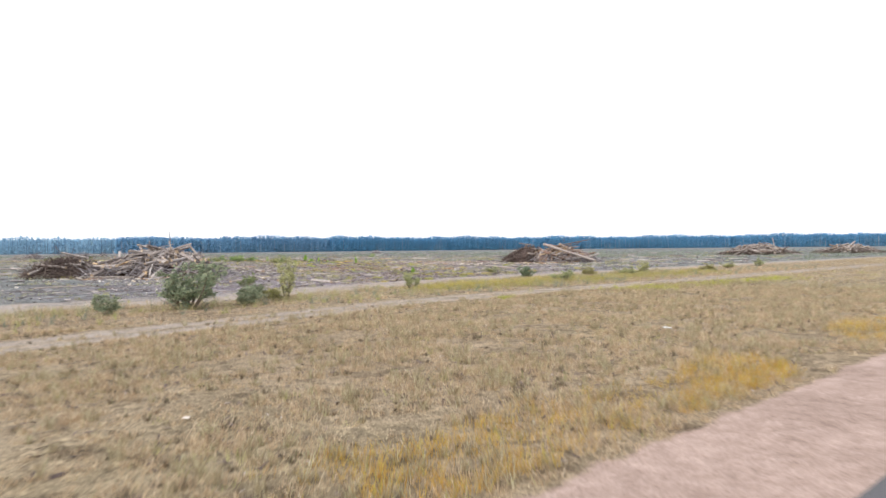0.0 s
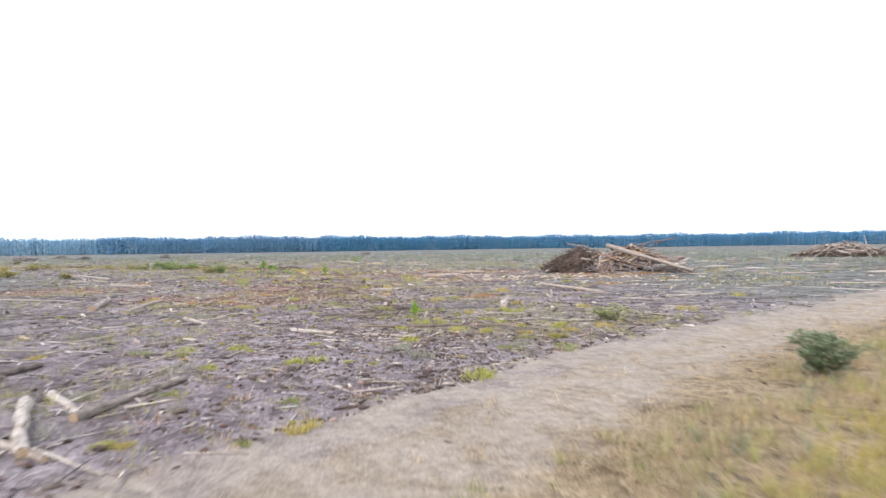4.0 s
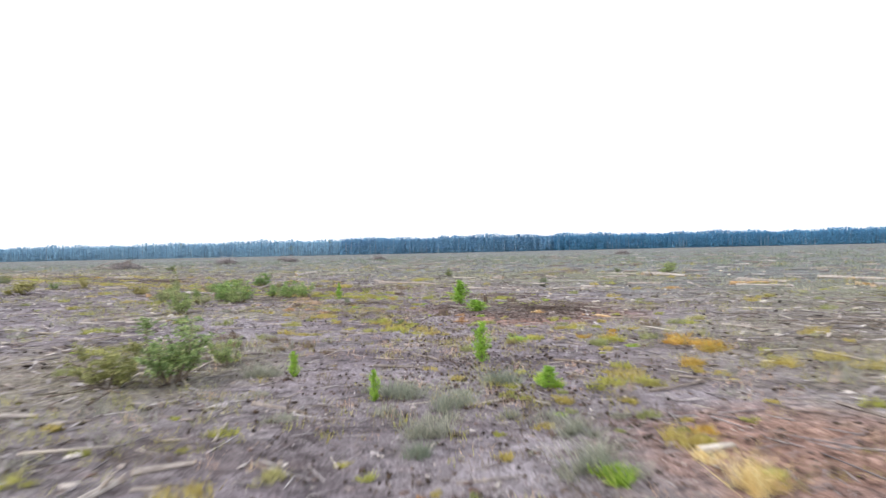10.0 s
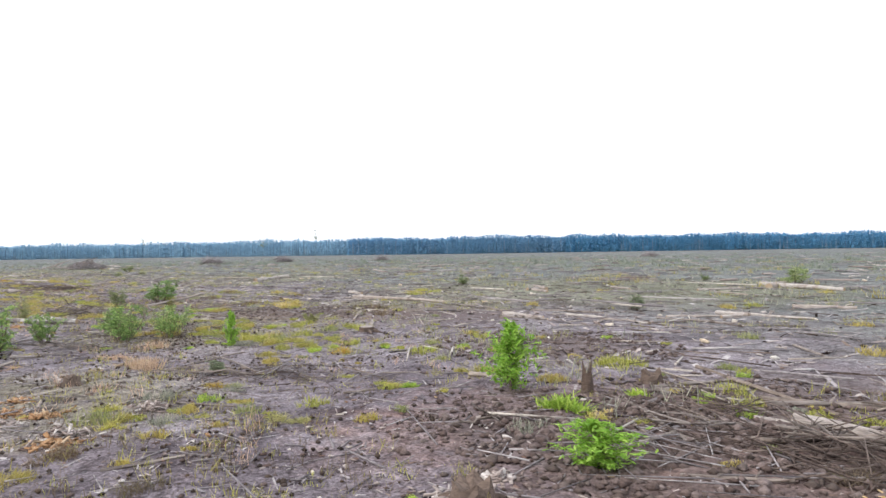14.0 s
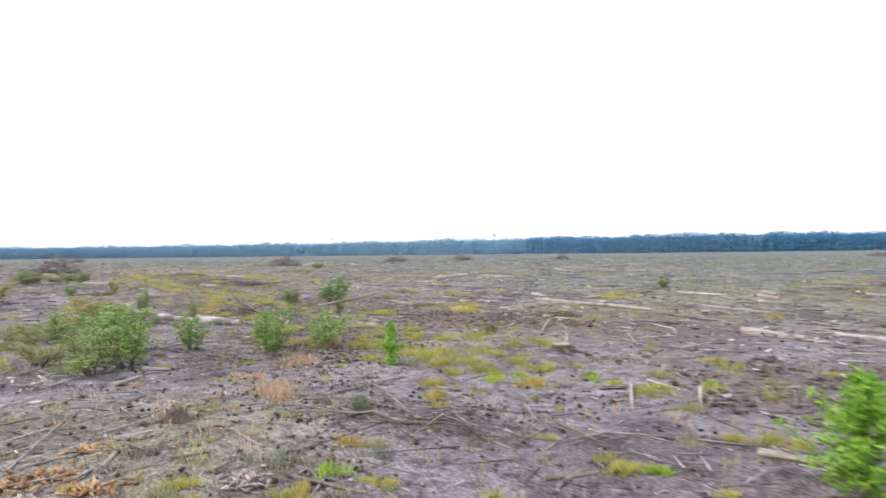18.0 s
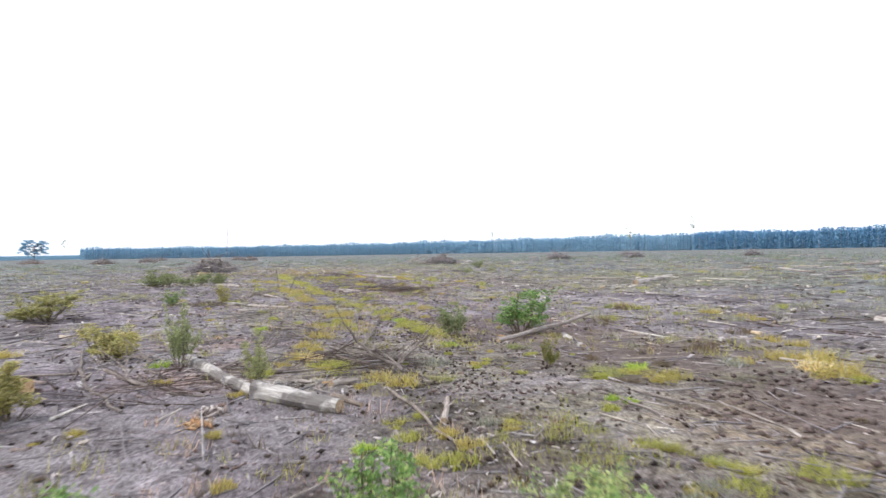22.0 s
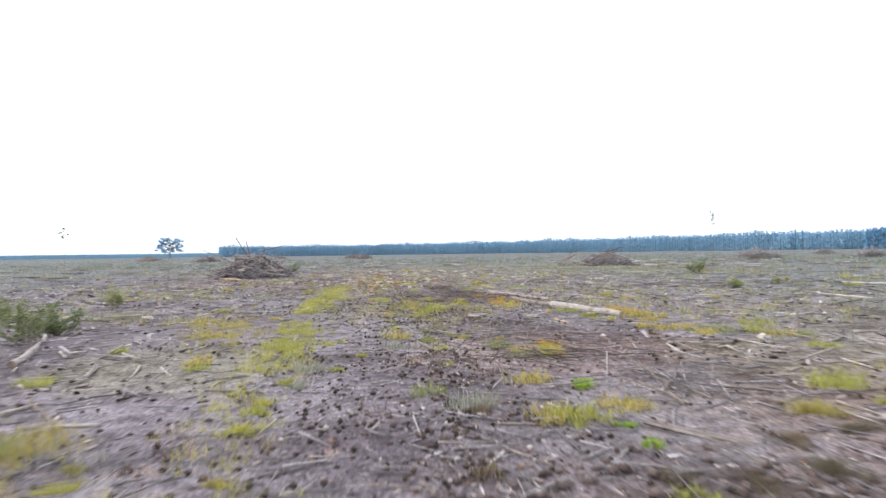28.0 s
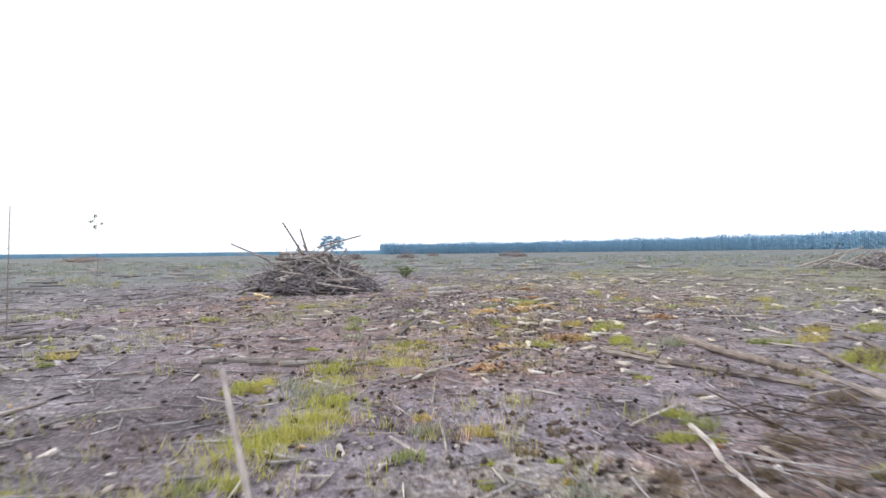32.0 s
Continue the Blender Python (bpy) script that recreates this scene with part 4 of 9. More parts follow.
def sapling(x, y, h, seed):
    rng = random.Random(seed)
    top = tagged(new("sapling"), "tall thin sapling with a few leaves at its tip", "sapling", "thin saplings")
    top.location = (x, y, 0)
    verts, faces, cen = [], [], []
    path = bent(Vector((0, 0, -0.1)), Vector((rng.uniform(-0.2, 0.2), 0, h)), 7, 0.06, rng)
    tube(verts, faces, path, [0.022 - 0.0026 * k for k in range(7)], 5)
    for k in range(9):
        t = rng.uniform(0.72, 1.0)
        q = path[0].lerp(path[-1], t)
        e = q + Vector((rng.gauss(0, 0.3), rng.gauss(0, 0.3), rng.uniform(0.0, 0.25)))
        tube(verts, faces, [q, e], [0.008, 0.003], 3, False)
        for _ in range(7):
            s = q.lerp(e, rng.uniform(0.5, 1.1))
            cen.append((s.x + rng.gauss(0, 0.06), s.y + rng.gauss(0, 0.06), s.z + rng.gauss(0, 0.06)))
    mesh_object("stem", verts, faces, GREY, top)
    ob = new("foliage", leaves_mesh("foliage", cen, 0.12, LEAF["willow"], np.random.default_rng(seed)))
    ob.parent = top
    return top

for i, (sx, sy, sh) in enumerate(((-145.0, 198.5, 7.0), (-97.0, 178.7, 5.5), (-100.0, 197.0, 7.3), (-188.0, 129.0, 7.0))):
    sapling(sx, sy, sh, 60 + i)

bush(-35.22, 111.08, 1.05, 1.40, 'spruce')
bush(-1.90, -15.50, 1.10, 2.10, 'pale')

# ---- lone pine ----
def lone_pine(x, y, h, w):
    rng = random.Random(5)
    top = tagged(new("pine_tree"), "lone spreading pine far out on the cleared land", "tree")
    top.location = (x, y, 0)
    verts, faces, cen = [], [], []
    tube(verts, faces, bent(Vector((0, 0, -0.5)), Vector((0.5, 0, h * 0.75)), 6, 0.2, rng), [0.6, 0.5, 0.45, 0.36, 0.26, 0.15], 8)
    for k in range(70):
        a, z = rng.uniform(0, 6.283), h * rng.uniform(0.32, 0.95)
        ln = w * 0.5 * math.sqrt(max(0.05, 1 - ((z / h - 0.55) / 0.47) ** 2)) * rng.uniform(0.5, 1.0)
        q = Vector((0.3, 0, z * 0.75))
        e = Vector((math.cos(a) * ln, math.sin(a) * ln, z))
        tube(verts, faces, [q, q.lerp(e, 0.5) + Vector((0, 0, 0.4)), e], [0.16, 0.10, 0.04], 4, False)
        for _ in range(95):
            cen.append((e.x + rng.gauss(0, 1.1), e.y + rng.gauss(0, 1.1), e.z + rng.gauss(0, 0.55)))
    mesh_object("trunk", verts, faces, STUMP, top)
    # crown shares the far woods' colour, distance haze included
    ob = new("crown", leaves_mesh("crown", cen, 0.75, FOREST_FAR, np.random.default_rng(5), long=1.4))
    ob.parent = top
    return top

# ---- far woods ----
# blue distance haze is put into the crown and stem colours
FOREST = leaf_mat("hazed_pine_crowns", [(0, (0.10, 0.285, 0.51)), (0.5, (0.12, 0.325, 0.57)), (1, (0.14, 0.36, 0.57))], 0.9, 0.0)
FOREST_WEST = leaf_mat("hazed_west_crowns", [(0, (0.11, 0.26, 0.43)), (0.5, (0.13, 0.295, 0.46)), (1, (0.16, 0.33, 0.465))], 0.9, 0.0)
FOREST_FAR = leaf_mat("hazed_distant_crowns", [(0, (0.20, 0.375, 0.52)), (0.5, (0.24, 0.425, 0.57)), (1, (0.28, 0.465, 0.58))], 0.9, 0.0)
STEMS = wood_mat("hazed_birch_stems", [(0, (0.16, 0.26, 0.36)), (0.7, (0.25, 0.35, 0.43)), (1, (0.45, 0.50, 0.53))], islands=True, patches=(0.25, 0.3, 0.34))
TRUNKS = wood_mat("pale_trunks", [(0, (0.10, 0.13, 0.16)), (0.75, (0.14, 0.18, 0.22)), (0.85, (0.45, 0.48, 0.5)), (1, (0.6, 0.62, 0.64))], islands=True)
lone_pine(-975.0, 189.0, 27.0, 36.0)

def woods(name, label, line, step, rows, depth, tall, mat, seed):
    """Rows of pines along a line of corner points; each has a trunk and an uneven crown of clumps."""
    rng = np.random.default_rng(seed)
    P = np.array(line, float)
    seg = np.hypot(*np.diff(P, axis=0).T)
    cum = np.r_[0, np.cumsum(seg)]
    n = int(cum[-1] / step)
    V, C = [], []
    for row in range(rows):
        s = (np.arange(n) + rng.uniform(0, 1, n)) * step
        px, py = np.interp(s, cum, P[:, 0]), np.interp(s, cum, P[:, 1])
        norm = np.hypot(px, py)
        push = row * depth + rng.uniform(0, depth, n)
        px, py = px + px / norm * push, py + py / norm * push
        h = tall * rng.uniform(0.9, 1.05, n) * (1 + 0.05 * np.sin(s / 37.0) + 0.04 * np.sin(s / 11.0))
        for x, y, hh in zip(px, py, h):
            k = rng.integers(64, 74)
            z = hh * rng.uniform(0.03, 0.99, k)
            r = hh * 0.14 * (1.04 - z / hh) ** 0.5 + 0.12
            a = rng.uniform(0, 6.283, k)
            C.append(np.stack([x + np.cos(a) * r * rng.uniform(0, 1, k), y + np.sin(a) * r * rng.uniform(0, 1, k), z], 1))
            V.append((x, y, hh * 0.85))
    crowns = np.concatenate(C)
    top = tagged(new(name, leaves_mesh(name, crowns, tall * 0.062, mat, rng, long=1.2)), label, "forest", kind="stuff")
    v, f = [], []
    for x, y, hh in V[:n]:
        i = len(v)
        w = 0.22
        for zz in (-0.5, hh):
            v += [(x - w, y, zz), (x + w * 0.5, y - w, zz), (x + w * 0.5, y + w, zz)]
        f += [(i, i + 1, i + 4, i + 3), (i + 1, i + 2, i + 5, i + 4), (i + 2, i, i + 3, i + 5)]
    mesh_object("trunks", v, f, TRUNKS, top)
    # pale birch stems before the pines, in loose groups
    v, f = [], []
    for _ in range(n // 18):
        s0 = rng.uniform(0, cum[-1])
        for _ in range(rng.integers(1, 4)):
            s = s0 + rng.normal(0, 6)
            x, y = np.interp(s, cum, P[:, 0]), np.interp(s, cum, P[:, 1])
            k = 1 - rng.uniform(2, 8) / math.hypot(x, y)
            x, y, hh, w, i = x * k, y * k, tall * rng.uniform(0.35, 0.8), 0.2 + tall * 0.004, len(v)
            for zz, g in ((-0.5, w), (hh, w * 0.5)):
                v += [(x - g, y, zz), (x + g * 0.5, y - g, zz), (x + g * 0.5, y + g, zz)]
            f += [(i, i + 1, i + 4, i + 3), (i + 1, i + 2, i + 5, i + 4), (i + 2, i, i + 3, i + 5)]
    mesh_object("birch_stems", v, f, STEMS, top)
    # dense growth behind the first rows
    m = int(cum[-1] / 6)
    s = np.linspace(0, cum[-1], m)
    px, py = np.interp(s, cum, P[:, 0]), np.interp(s, cum, P[:, 1])
    norm = np.hypot(px, py)
    v, f = [], []
    for i in range(m):
        for push, zz in ((depth * 1.9, -1.0), (depth * 1.9, tall * 0.86), (depth * rows, tall * 0.88), (depth * rows, -1.0)):
            k = 1 + push / norm[i]
            v.append((px[i] * k, py[i] * k, zz))
        if i:
            a = (i - 1) * 4
            f += [(a, a + 4, a + 5, a + 1), (a + 1, a + 5, a + 6, a + 2), (a + 2, a + 6, a + 7, a + 3)]
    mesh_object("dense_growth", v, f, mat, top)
    return top

def polar(deg, dist):
    return (-math.sin(radians(deg)) * dist - 20, math.cos(radians(deg)) * dist + 60)

woods("pine_forest", "dark pine forest edge with blue distance haze in its colour", [polar(31.5, 1200), polar(27, 1110), polar(19, 1060), polar(13, 1105)], 2.6, 3, 9, 28.0, FOREST_WEST, 74)
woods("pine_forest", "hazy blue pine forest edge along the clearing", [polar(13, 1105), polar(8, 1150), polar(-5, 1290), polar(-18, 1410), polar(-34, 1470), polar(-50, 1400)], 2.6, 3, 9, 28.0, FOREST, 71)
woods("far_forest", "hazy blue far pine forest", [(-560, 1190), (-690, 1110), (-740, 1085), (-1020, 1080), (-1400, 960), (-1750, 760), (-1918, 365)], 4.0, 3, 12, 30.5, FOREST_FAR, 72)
woods("distant_forest", "thin line of woods on the horizon, coloured haze blue", [polar(78, 3300), polar(95, 3400), polar(118, 3300)], 9.0, 2, 20, 21.0, FOREST_FAR, 73)
# shrubs and young conifers
bush(-50.10, 113.80, 1.25, 1.35, 'bright')
bush(-50.05, 115.80, 1.10, 1.20, 'bright')
bush(-51.10, 109.30, 1.50, 1.05, 'light')
bush(-54.20, 109.20, 1.40, 0.75, 'pale')

bush(-53.03, 110.37, 1.69, 1.56, 'bright')
bush(-20.62, 68.35, 0.35, 0.94, 'olive')
bush(-27.15, 92.3, 0.45, 1.15, 'spruce')
bush(-24.3, 89.0, 0.55, 0.5, 'spruce')
bush(-31.3, 88.5, 0.3, 0.65, 'spruce')
bush(-27.9, 86.9, 0.25, 0.7, 'spruce')
bush(-35.0, 85.6, 1.5, 1.1, 'olive')
bush(-58.75, 124.13, 0.52, 0.72, 'brown')
bush(-53.30, 113.10, 1.03, 1.06, 'bright')
bush(-54.54, 111.58, 1.48, 1.43, 'bright')
bush(-53.03, 115.78, 1.12, 0.94, 'bright')
bush(-64.23, 116.85, 0.70, 1.40, 'pale')
bush(0.97, 24.60, 0.47, 0.59, 'spruce')
bush(-33.90, 100.08, 0.43, 0.46, 'dark')
bush(-43.01, 110.65, 0.43, 0.33, 'willow')
bush(-47.92, 121.73, 0.70, 0.42, 'olive')
bush(-46.33, 114.89, 0.46, 1.15, 'spruce')
bush(-61.28, 117.59, 0.55, 1.10, 'pale')
bush(-51.55, 110.26, 1.58, 1.63, 'bright')
bush(-59.80, 111.54, 1.01, 0.89, 'light')
bush(-65.10, 126.0, 1.2, 1.0, 'dark')
bush(10.33, 20.89, 1.7, 0.7, 'pale')
bush(-64.10, 128.35, 1.9, 1.45, 'bright')
bush(-2.56, -15.73, 1.40, 0.67, 'olive')
bush(-3.60, -16.0, 1.3, 0.9, 'willow')
bush(-33.92, 86.64, 2.39, 1.56, 'light')
bush(-16.25, 79.25, 0.50, 1.30, 'spruce')
bush(3.95, -6.0, 1.00, 1.40, 'pale')
bush(-34.37, 89.42, 0.92, 0.85, 'light')
bush(-51.41, 114.62, 1.10, 0.94, 'light')
bush(-112.11, 133.42, 1.12, 1.06, 'dark')
bush(-51.48, 116.85, 0.98, 0.91, 'light')
bush(-55.79, 110.44, 1.20, 0.82, 'light')
bush(-56.92, 109.73, 1.40, 0.80, 'pale')
bush(-114.62, 134.12, 1.45, 0.96, 'dark')
bush(-32.60, 106.75, 1.00, 0.62, 'spruce')
bush(-67.49, 115.79, 1.51, 1.00, 'olive')
bush(-58.41, 109.73, 1.2, 0.70, 'pale')
bush(-58.49, 111.18, 1.12, 1.04, 'light')
bush(-87.74, 122.73, 1.02, 0.98, 'light')
bush(-61.13, 113.15, 1.26, 0.93, 'olive')
bush(-86.57, 125.27, 0.77, 1.06, 'olive')
bush(-112.19, 131.27, 2.83, 1.38, 'dark')
bush(12.95, 8.6, 1.4, 1.1, 'willow')
bush(-9.51, 0.19, 1.03, 0.96, 'dark')
bush(15.5, 2.6, 1.6, 1.15, 'pale')
bush(-121.07, 131.74, 1.06, 0.82, 'dark')
bush(-7.76, -22.70, 1.0, 0.9, 'willow')
bush(-5.12, -20.38, 2.41, 2.19, 'willow')
bush(-111.46, 127.55, 3.17, 1.48, 'dark')
bush(-3.0, -18.2, 1.2, 0.9, 'willow')
bush(-116.20, 129.25, 1.77, 1.22, 'dark')
bush(-125.08, 135.55, 1.0, 1.1, 'pale')
bush(-35.13, 131.95, 0.79, 0.75, 'willow')
bush(-83.02, 115.79, 2.75, 1.26, 'olive')
bush(-119.29, 170.65, 1.08, 0.56, 'pale')
bush(-48.64, 101.98, 1.39, 1.61, 'light')
bush(23.05, 13.2, 2.2, 0.9, 'pale')
bush(-120.41, 176.52, 1.11, 0.64, 'pale')
bush(-121.16, 172.92, 0.81, 0.67, 'pale')
bush(-9.09, -2.34, 0.98, 0.83, 'dark')
bush(19.32, 13.5, 1.6, 0.8, 'olive')
bush(-25.83, 156.37, 2.15, 1.37, 'light')
bush(-53.17, 153.26, 1.25, 0.86, 'dark')
bush(-50.28, 75.22, 2.11, 0.76, 'olive')
bush(-183.27, 157.67, 1.86, 1.01, 'dark')
bush(-141.11, 191.45, 1.86, 1.58, 'dark')
bush(-32.75, 162.94, 0.80, 0.71, 'dark')
bush(-60.31, 77.53, 2.43, 1.56, 'olive')
bush(26.2, 19.3, 1.62, 1.28, 'pale')
bush(34.39, 24.0, 1.9, 0.8, 'olive')
bush(39.51, 31.26, 1.9, 0.8, 'pale')
bush(46.40, 39.20, 1.5, 1.1, 'pale')
# stumps
stump(-111.83, 147.58, 0.80, 0.14, 'cut')
stump(-33.72, 104.84, 0.70, 0.36, 'broken')
stump(-90.85, 135.18, 0.34, 0.35, 'pale')
stump(-45.41, 108.36, 0.55, 0.28, 'broken')
stump(-7.02, 56.30, 0.50, 0.34, 'broken')
stump(-7.35, 58.70, 0.40, 0.26, 'broken')
log(-13.86, 55.09, -12.72, 55.05, 0.04, 'grey')
log(-11.25, 54.48, -9.90, 54.10, 0.05, 'grey')
log(-6.72, 56.20, -5.62, 54.48, 0.07, 'pale')
log(-1.99, 69.08, -0.82, 70.32, 0.14, 'pale')
log(-15.80, 53.79, -14.74, 53.08, 0.03, 'grey')
log(-11.76, 53.29, -11.30, 54.22, 0.03, 'grey')
log(-120.97, 150.25, -120.71, 150.88, 0.025, 'grey')
log(-120.22, 149.73, -120.00, 150.35, 0.025, 'grey')
log(-123.49, 151.71, -121.37, 151.19, 0.022, 'grey')
log(-121.88, 152.63, -121.00, 153.12, 0.03, 'grey')
stump(-16.78, 59.12, 0.45, 0.36, 'broken')
stump(-33.62, 111.30, 0.36, 0.70, 'snag')
stump(-32.50, 112.89, 0.65, 0.38, 'broken')
stump(-63.88, 113.56, 0.58, 0.36, 'fresh')
stump(-43.81, 119.62, 0.87, 0.18, 'cut')
stump(-0.95, 29.57, 0.44, 0.30, 'cut')
stump(-15.95, 77.22, 0.68, 0.18, 'cut')
stump(-15.44, 60.06, 0.72, 0.25, 'fresh')
# logs and branches lying on the ground
log(-127.66, 147.91, -128.03, 148.10, 0.016, 'pale')
log(-104.29, 144.51, -103.72, 144.24, 0.023, 'pale')
log(-120.10, 150.50, -119.34, 150.60, 0.021, 'grey')
log(-104.31, 144.85, -103.95, 144.61, 0.030, 'pale')
log(-109.59, 145.22, -108.68, 145.01, 0.016, 'grey')
log(-84.73, 132.41, -84.68, 133.08, 0.031, 'grey')
log(-128.90, 148.21, -128.46, 148.24, 0.031, 'pale')
log(-129.33, 148.88, -128.12, 149.15, 0.022, 'pale')
log(-107.86, 143.24, -104.50, 142.77, 0.033, 'grey')
log(-121.92, 149.86, -120.86, 149.66, 0.020, 'pale')
log(-110.84, 142.90, -110.56, 142.95, 0.027, 'pale')
log(-109.77, 145.48, -109.58, 145.73, 0.023, 'pale')
log(-60.28, 118.72, -60.08, 118.97, 0.031, 'fresh')
log(-91.02, 136.34, -88.01, 134.99, 0.024, 'pale')
log(-96.85, 142.63, -94.97, 142.22, 0.027, 'grey')
log(-111.76, 149.76, -111.41, 150.15, 0.045, 'pale')
log(-82.60, 137.24, -81.41, 137.09, 0.031, 'grey')
log(-129.50, 148.42, -129.52, 149.16, 0.021, 'pale')
log(-44.63, 111.47, -44.38, 111.93, 0.042, 'pale')
log(-44.54, 112.43, -43.74, 111.79, 0.017, 'grey')
log(-107.15, 143.86, -106.10, 143.28, 0.021, 'grey')
log(-107.67, 143.25, -106.31, 142.91, 0.028, 'grey')
log(-60.93, 118.45, -60.55, 118.61, 0.050, 'pale')
log(-111.69, 147.15, -108.39, 145.35, 0.018, 'grey')
log(-38.55, 109.66, -38.12, 110.31, 0.029, 'grey')
log(-113.92, 148.04, -113.56, 148.70, 0.022, 'grey')
log(-107.69, 140.29, -107.75, 141.42, 0.025, 'grey')
log(-38.82, 105.34, -38.74, 106.30, 0.018, 'grey')
log(-107.75, 141.42, -107.28, 142.84, 0.025, 'grey')
log(-71.11, 122.70, -69.40, 123.08, 0.033, 'grey')
log(-108.65, 148.79, -107.52, 148.38, 0.018, 'grey')
log(-90.95, 136.26, -89.41, 135.57, 0.029, 'grey')
log(-122.47, 149.65, -122.08, 150.72, 0.026, 'grey')
log(-52.75, 113.07, -50.38, 113.04, 0.022, 'grey')
log(-33.60, 108.92, -33.08, 109.00, 0.026, 'grey')
log(-112.72, 150.26, -112.04, 150.44, 0.030, 'grey')
log(-54.70, 118.85, -53.83, 118.41, 0.023, 'pale')
log(-106.14, 146.00, -105.55, 145.87, 0.023, 'grey')
log(-97.67, 142.44, -96.73, 142.59, 0.034, 'grey')
log(-120.82, 152.83, -120.09, 153.26, 0.019, 'grey')
log(-70.16, 125.75, -69.37, 126.06, 0.034, 'grey')
log(-55.13, 118.78, -54.27, 118.36, 0.023, 'pale')
log(-89.82, 138.86, -88.27, 138.03, 0.039, 'grey')
log(-123.11, 151.58, -121.14, 151.37, 0.023, 'grey')
log(-87.21, 129.37, -87.47, 129.79, 0.023, 'grey')
log(-31.52, 106.87, -30.16, 106.99, 0.031, 'grey')
log(-44.96, 111.57, -44.66, 114.35, 0.024, 'grey')
log(-88.32, 140.12, -87.23, 139.39, 0.035, 'grey')
log(-39.00, 104.07, -38.56, 104.50, 0.031, 'grey')
log(-110.76, 148.82, -108.10, 147.99, 0.016, 'grey')
log(-38.66, 104.41, -38.30, 104.92, 0.024, 'pale')
log(-133.27, 150.29, -127.89, 149.32, 0.020, 'grey')
log(-62.10, 120.82, -60.08, 119.85, 0.024, 'grey')
log(-72.31, 123.36, -69.84, 123.07, 0.040, 'grey')
log(-39.12, 110.54, -38.20, 111.41, 0.024, 'grey')
log(-53.40, 113.24, -51.02, 113.55, 0.032, 'grey')
log(-52.49, 114.30, -51.42, 113.81, 0.024, 'grey')
log(-1.28, 30.00, -0.69, 29.61, 0.120, 'pale')
log(-121.94, 152.48, -121.20, 153.02, 0.020, 'grey')
log(-104.73, 148.53, -103.61, 147.84, 0.028, 'grey')
log(-88.50, 140.12, -86.74, 140.25, 0.024, 'grey')
log(-83.37, 138.56, -82.15, 138.56, 0.028, 'grey')
log(-18.34, 70.41, -17.82, 69.31, 0.020, 'grey')
log(-64.06, 127.21, -63.77, 127.26, 0.033, 'fresh')
log(-30.30, 102.68, -30.12, 103.37, 0.065, 'grey')
log(-55.02, 118.26, -55.16, 119.70, 0.020, 'grey')
log(-36.58, 112.15, -35.85, 112.12, 0.065, 'pale')
log(-109.36, 149.21, -108.99, 149.28, 0.033, 'birch')
log(-40.38, 105.69, -40.76, 106.05, 0.033, 'grey')
log(-113.13, 151.44, -112.64, 151.20, 0.046, 'pale')
log(-114.23, 150.38, -113.64, 150.43, 0.029, 'pale')
log(-32.07, 109.32, -30.87, 107.65, 0.021, 'grey')
log(-87.78, 140.45, -87.15, 141.00, 0.033, 'grey')
log(-43.17, 107.05, -43.15, 107.66, 0.025, 'grey')
log(-105.32, 148.14, -104.82, 148.05, 0.034, 'grey')
log(-49.06, 118.29, -48.65, 117.87, 0.025, 'pale')
log(-109.03, 140.17, -109.70, 140.45, 0.042, 'pale')
log(-89.42, 140.25, -87.87, 139.75, 0.025, 'grey')
log(-48.16, 118.87, -47.65, 118.56, 0.021, 'grey')
log(-28.26, 80.43, -28.01, 80.70, 0.034, 'pale')
log(-74.24, 122.04, -69.66, 122.69, 0.051, 'grey')
log(-47.73, 113.42, -48.01, 114.33, 0.021, 'grey')
log(-27.02, 100.12, -26.72, 99.78, 0.051, 'pale')
log(-92.21, 130.67, -93.03, 131.12, 0.034, 'grey')
log(-41.84, 110.19, -41.23, 109.64, 0.021, 'grey')
log(-89.33, 141.18, -86.76, 140.20, 0.047, 'grey')
log(-43.64, 106.32, -44.14, 106.73, 0.034, 'pale')
log(-21.96, 67.72, -22.47, 68.62, 0.034, 'grey')
log(-17.45, 77.44, -17.27, 77.22, 0.039, 'pale')
log(-30.75, 108.63, -30.27, 109.17, 0.026, 'pale')
log(-109.85, 149.80, -109.05, 149.77, 0.039, 'fresh')
log(-61.30, 121.79, -61.41, 122.03, 0.035, 'pale')
log(-86.76, 135.51, -86.92, 136.00, 0.026, 'grey')
log(-28.97, 100.44, -27.65, 100.00, 0.030, 'pale')
log(-42.36, 110.73, -39.59, 110.53, 0.022, 'grey')
log(-65.13, 127.84, -64.34, 127.30, 0.035, 'grey')
log(-41.47, 111.39, -39.53, 110.75, 0.022, 'grey')
log(-36.51, 97.82, -34.02, 97.04, 0.039, 'pale')
log(-64.90, 117.20, -60.25, 117.22, 0.14, 'birch')
log(-68.99, 121.80, -67.62, 121.63, 0.026, 'grey')
log(-40.62, 104.62, -39.74, 104.31, 0.022, 'grey')
log(-64.28, 118.44, -61.90, 118.13, 0.026, 'grey')
log(-131.47, 151.58, -131.10, 151.94, 0.026, 'pale')
log(-108.06, 145.99, -107.70, 146.19, 0.022, 'grey')
log(-30.57, 108.30, -30.04, 108.36, 0.022, 'grey')
log(-115.42, 150.75, -114.23, 150.38, 0.031, 'pale')
log(-63.74, 120.97, -60.91, 120.57, 0.027, 'grey')
log(-43.99, 108.58, -42.74, 108.32, 0.031, 'grey')
log(-50.15, 108.31, -51.61, 109.56, 0.018, 'grey')
log(-115.65, 149.68, -114.45, 151.14, 0.018, 'grey')
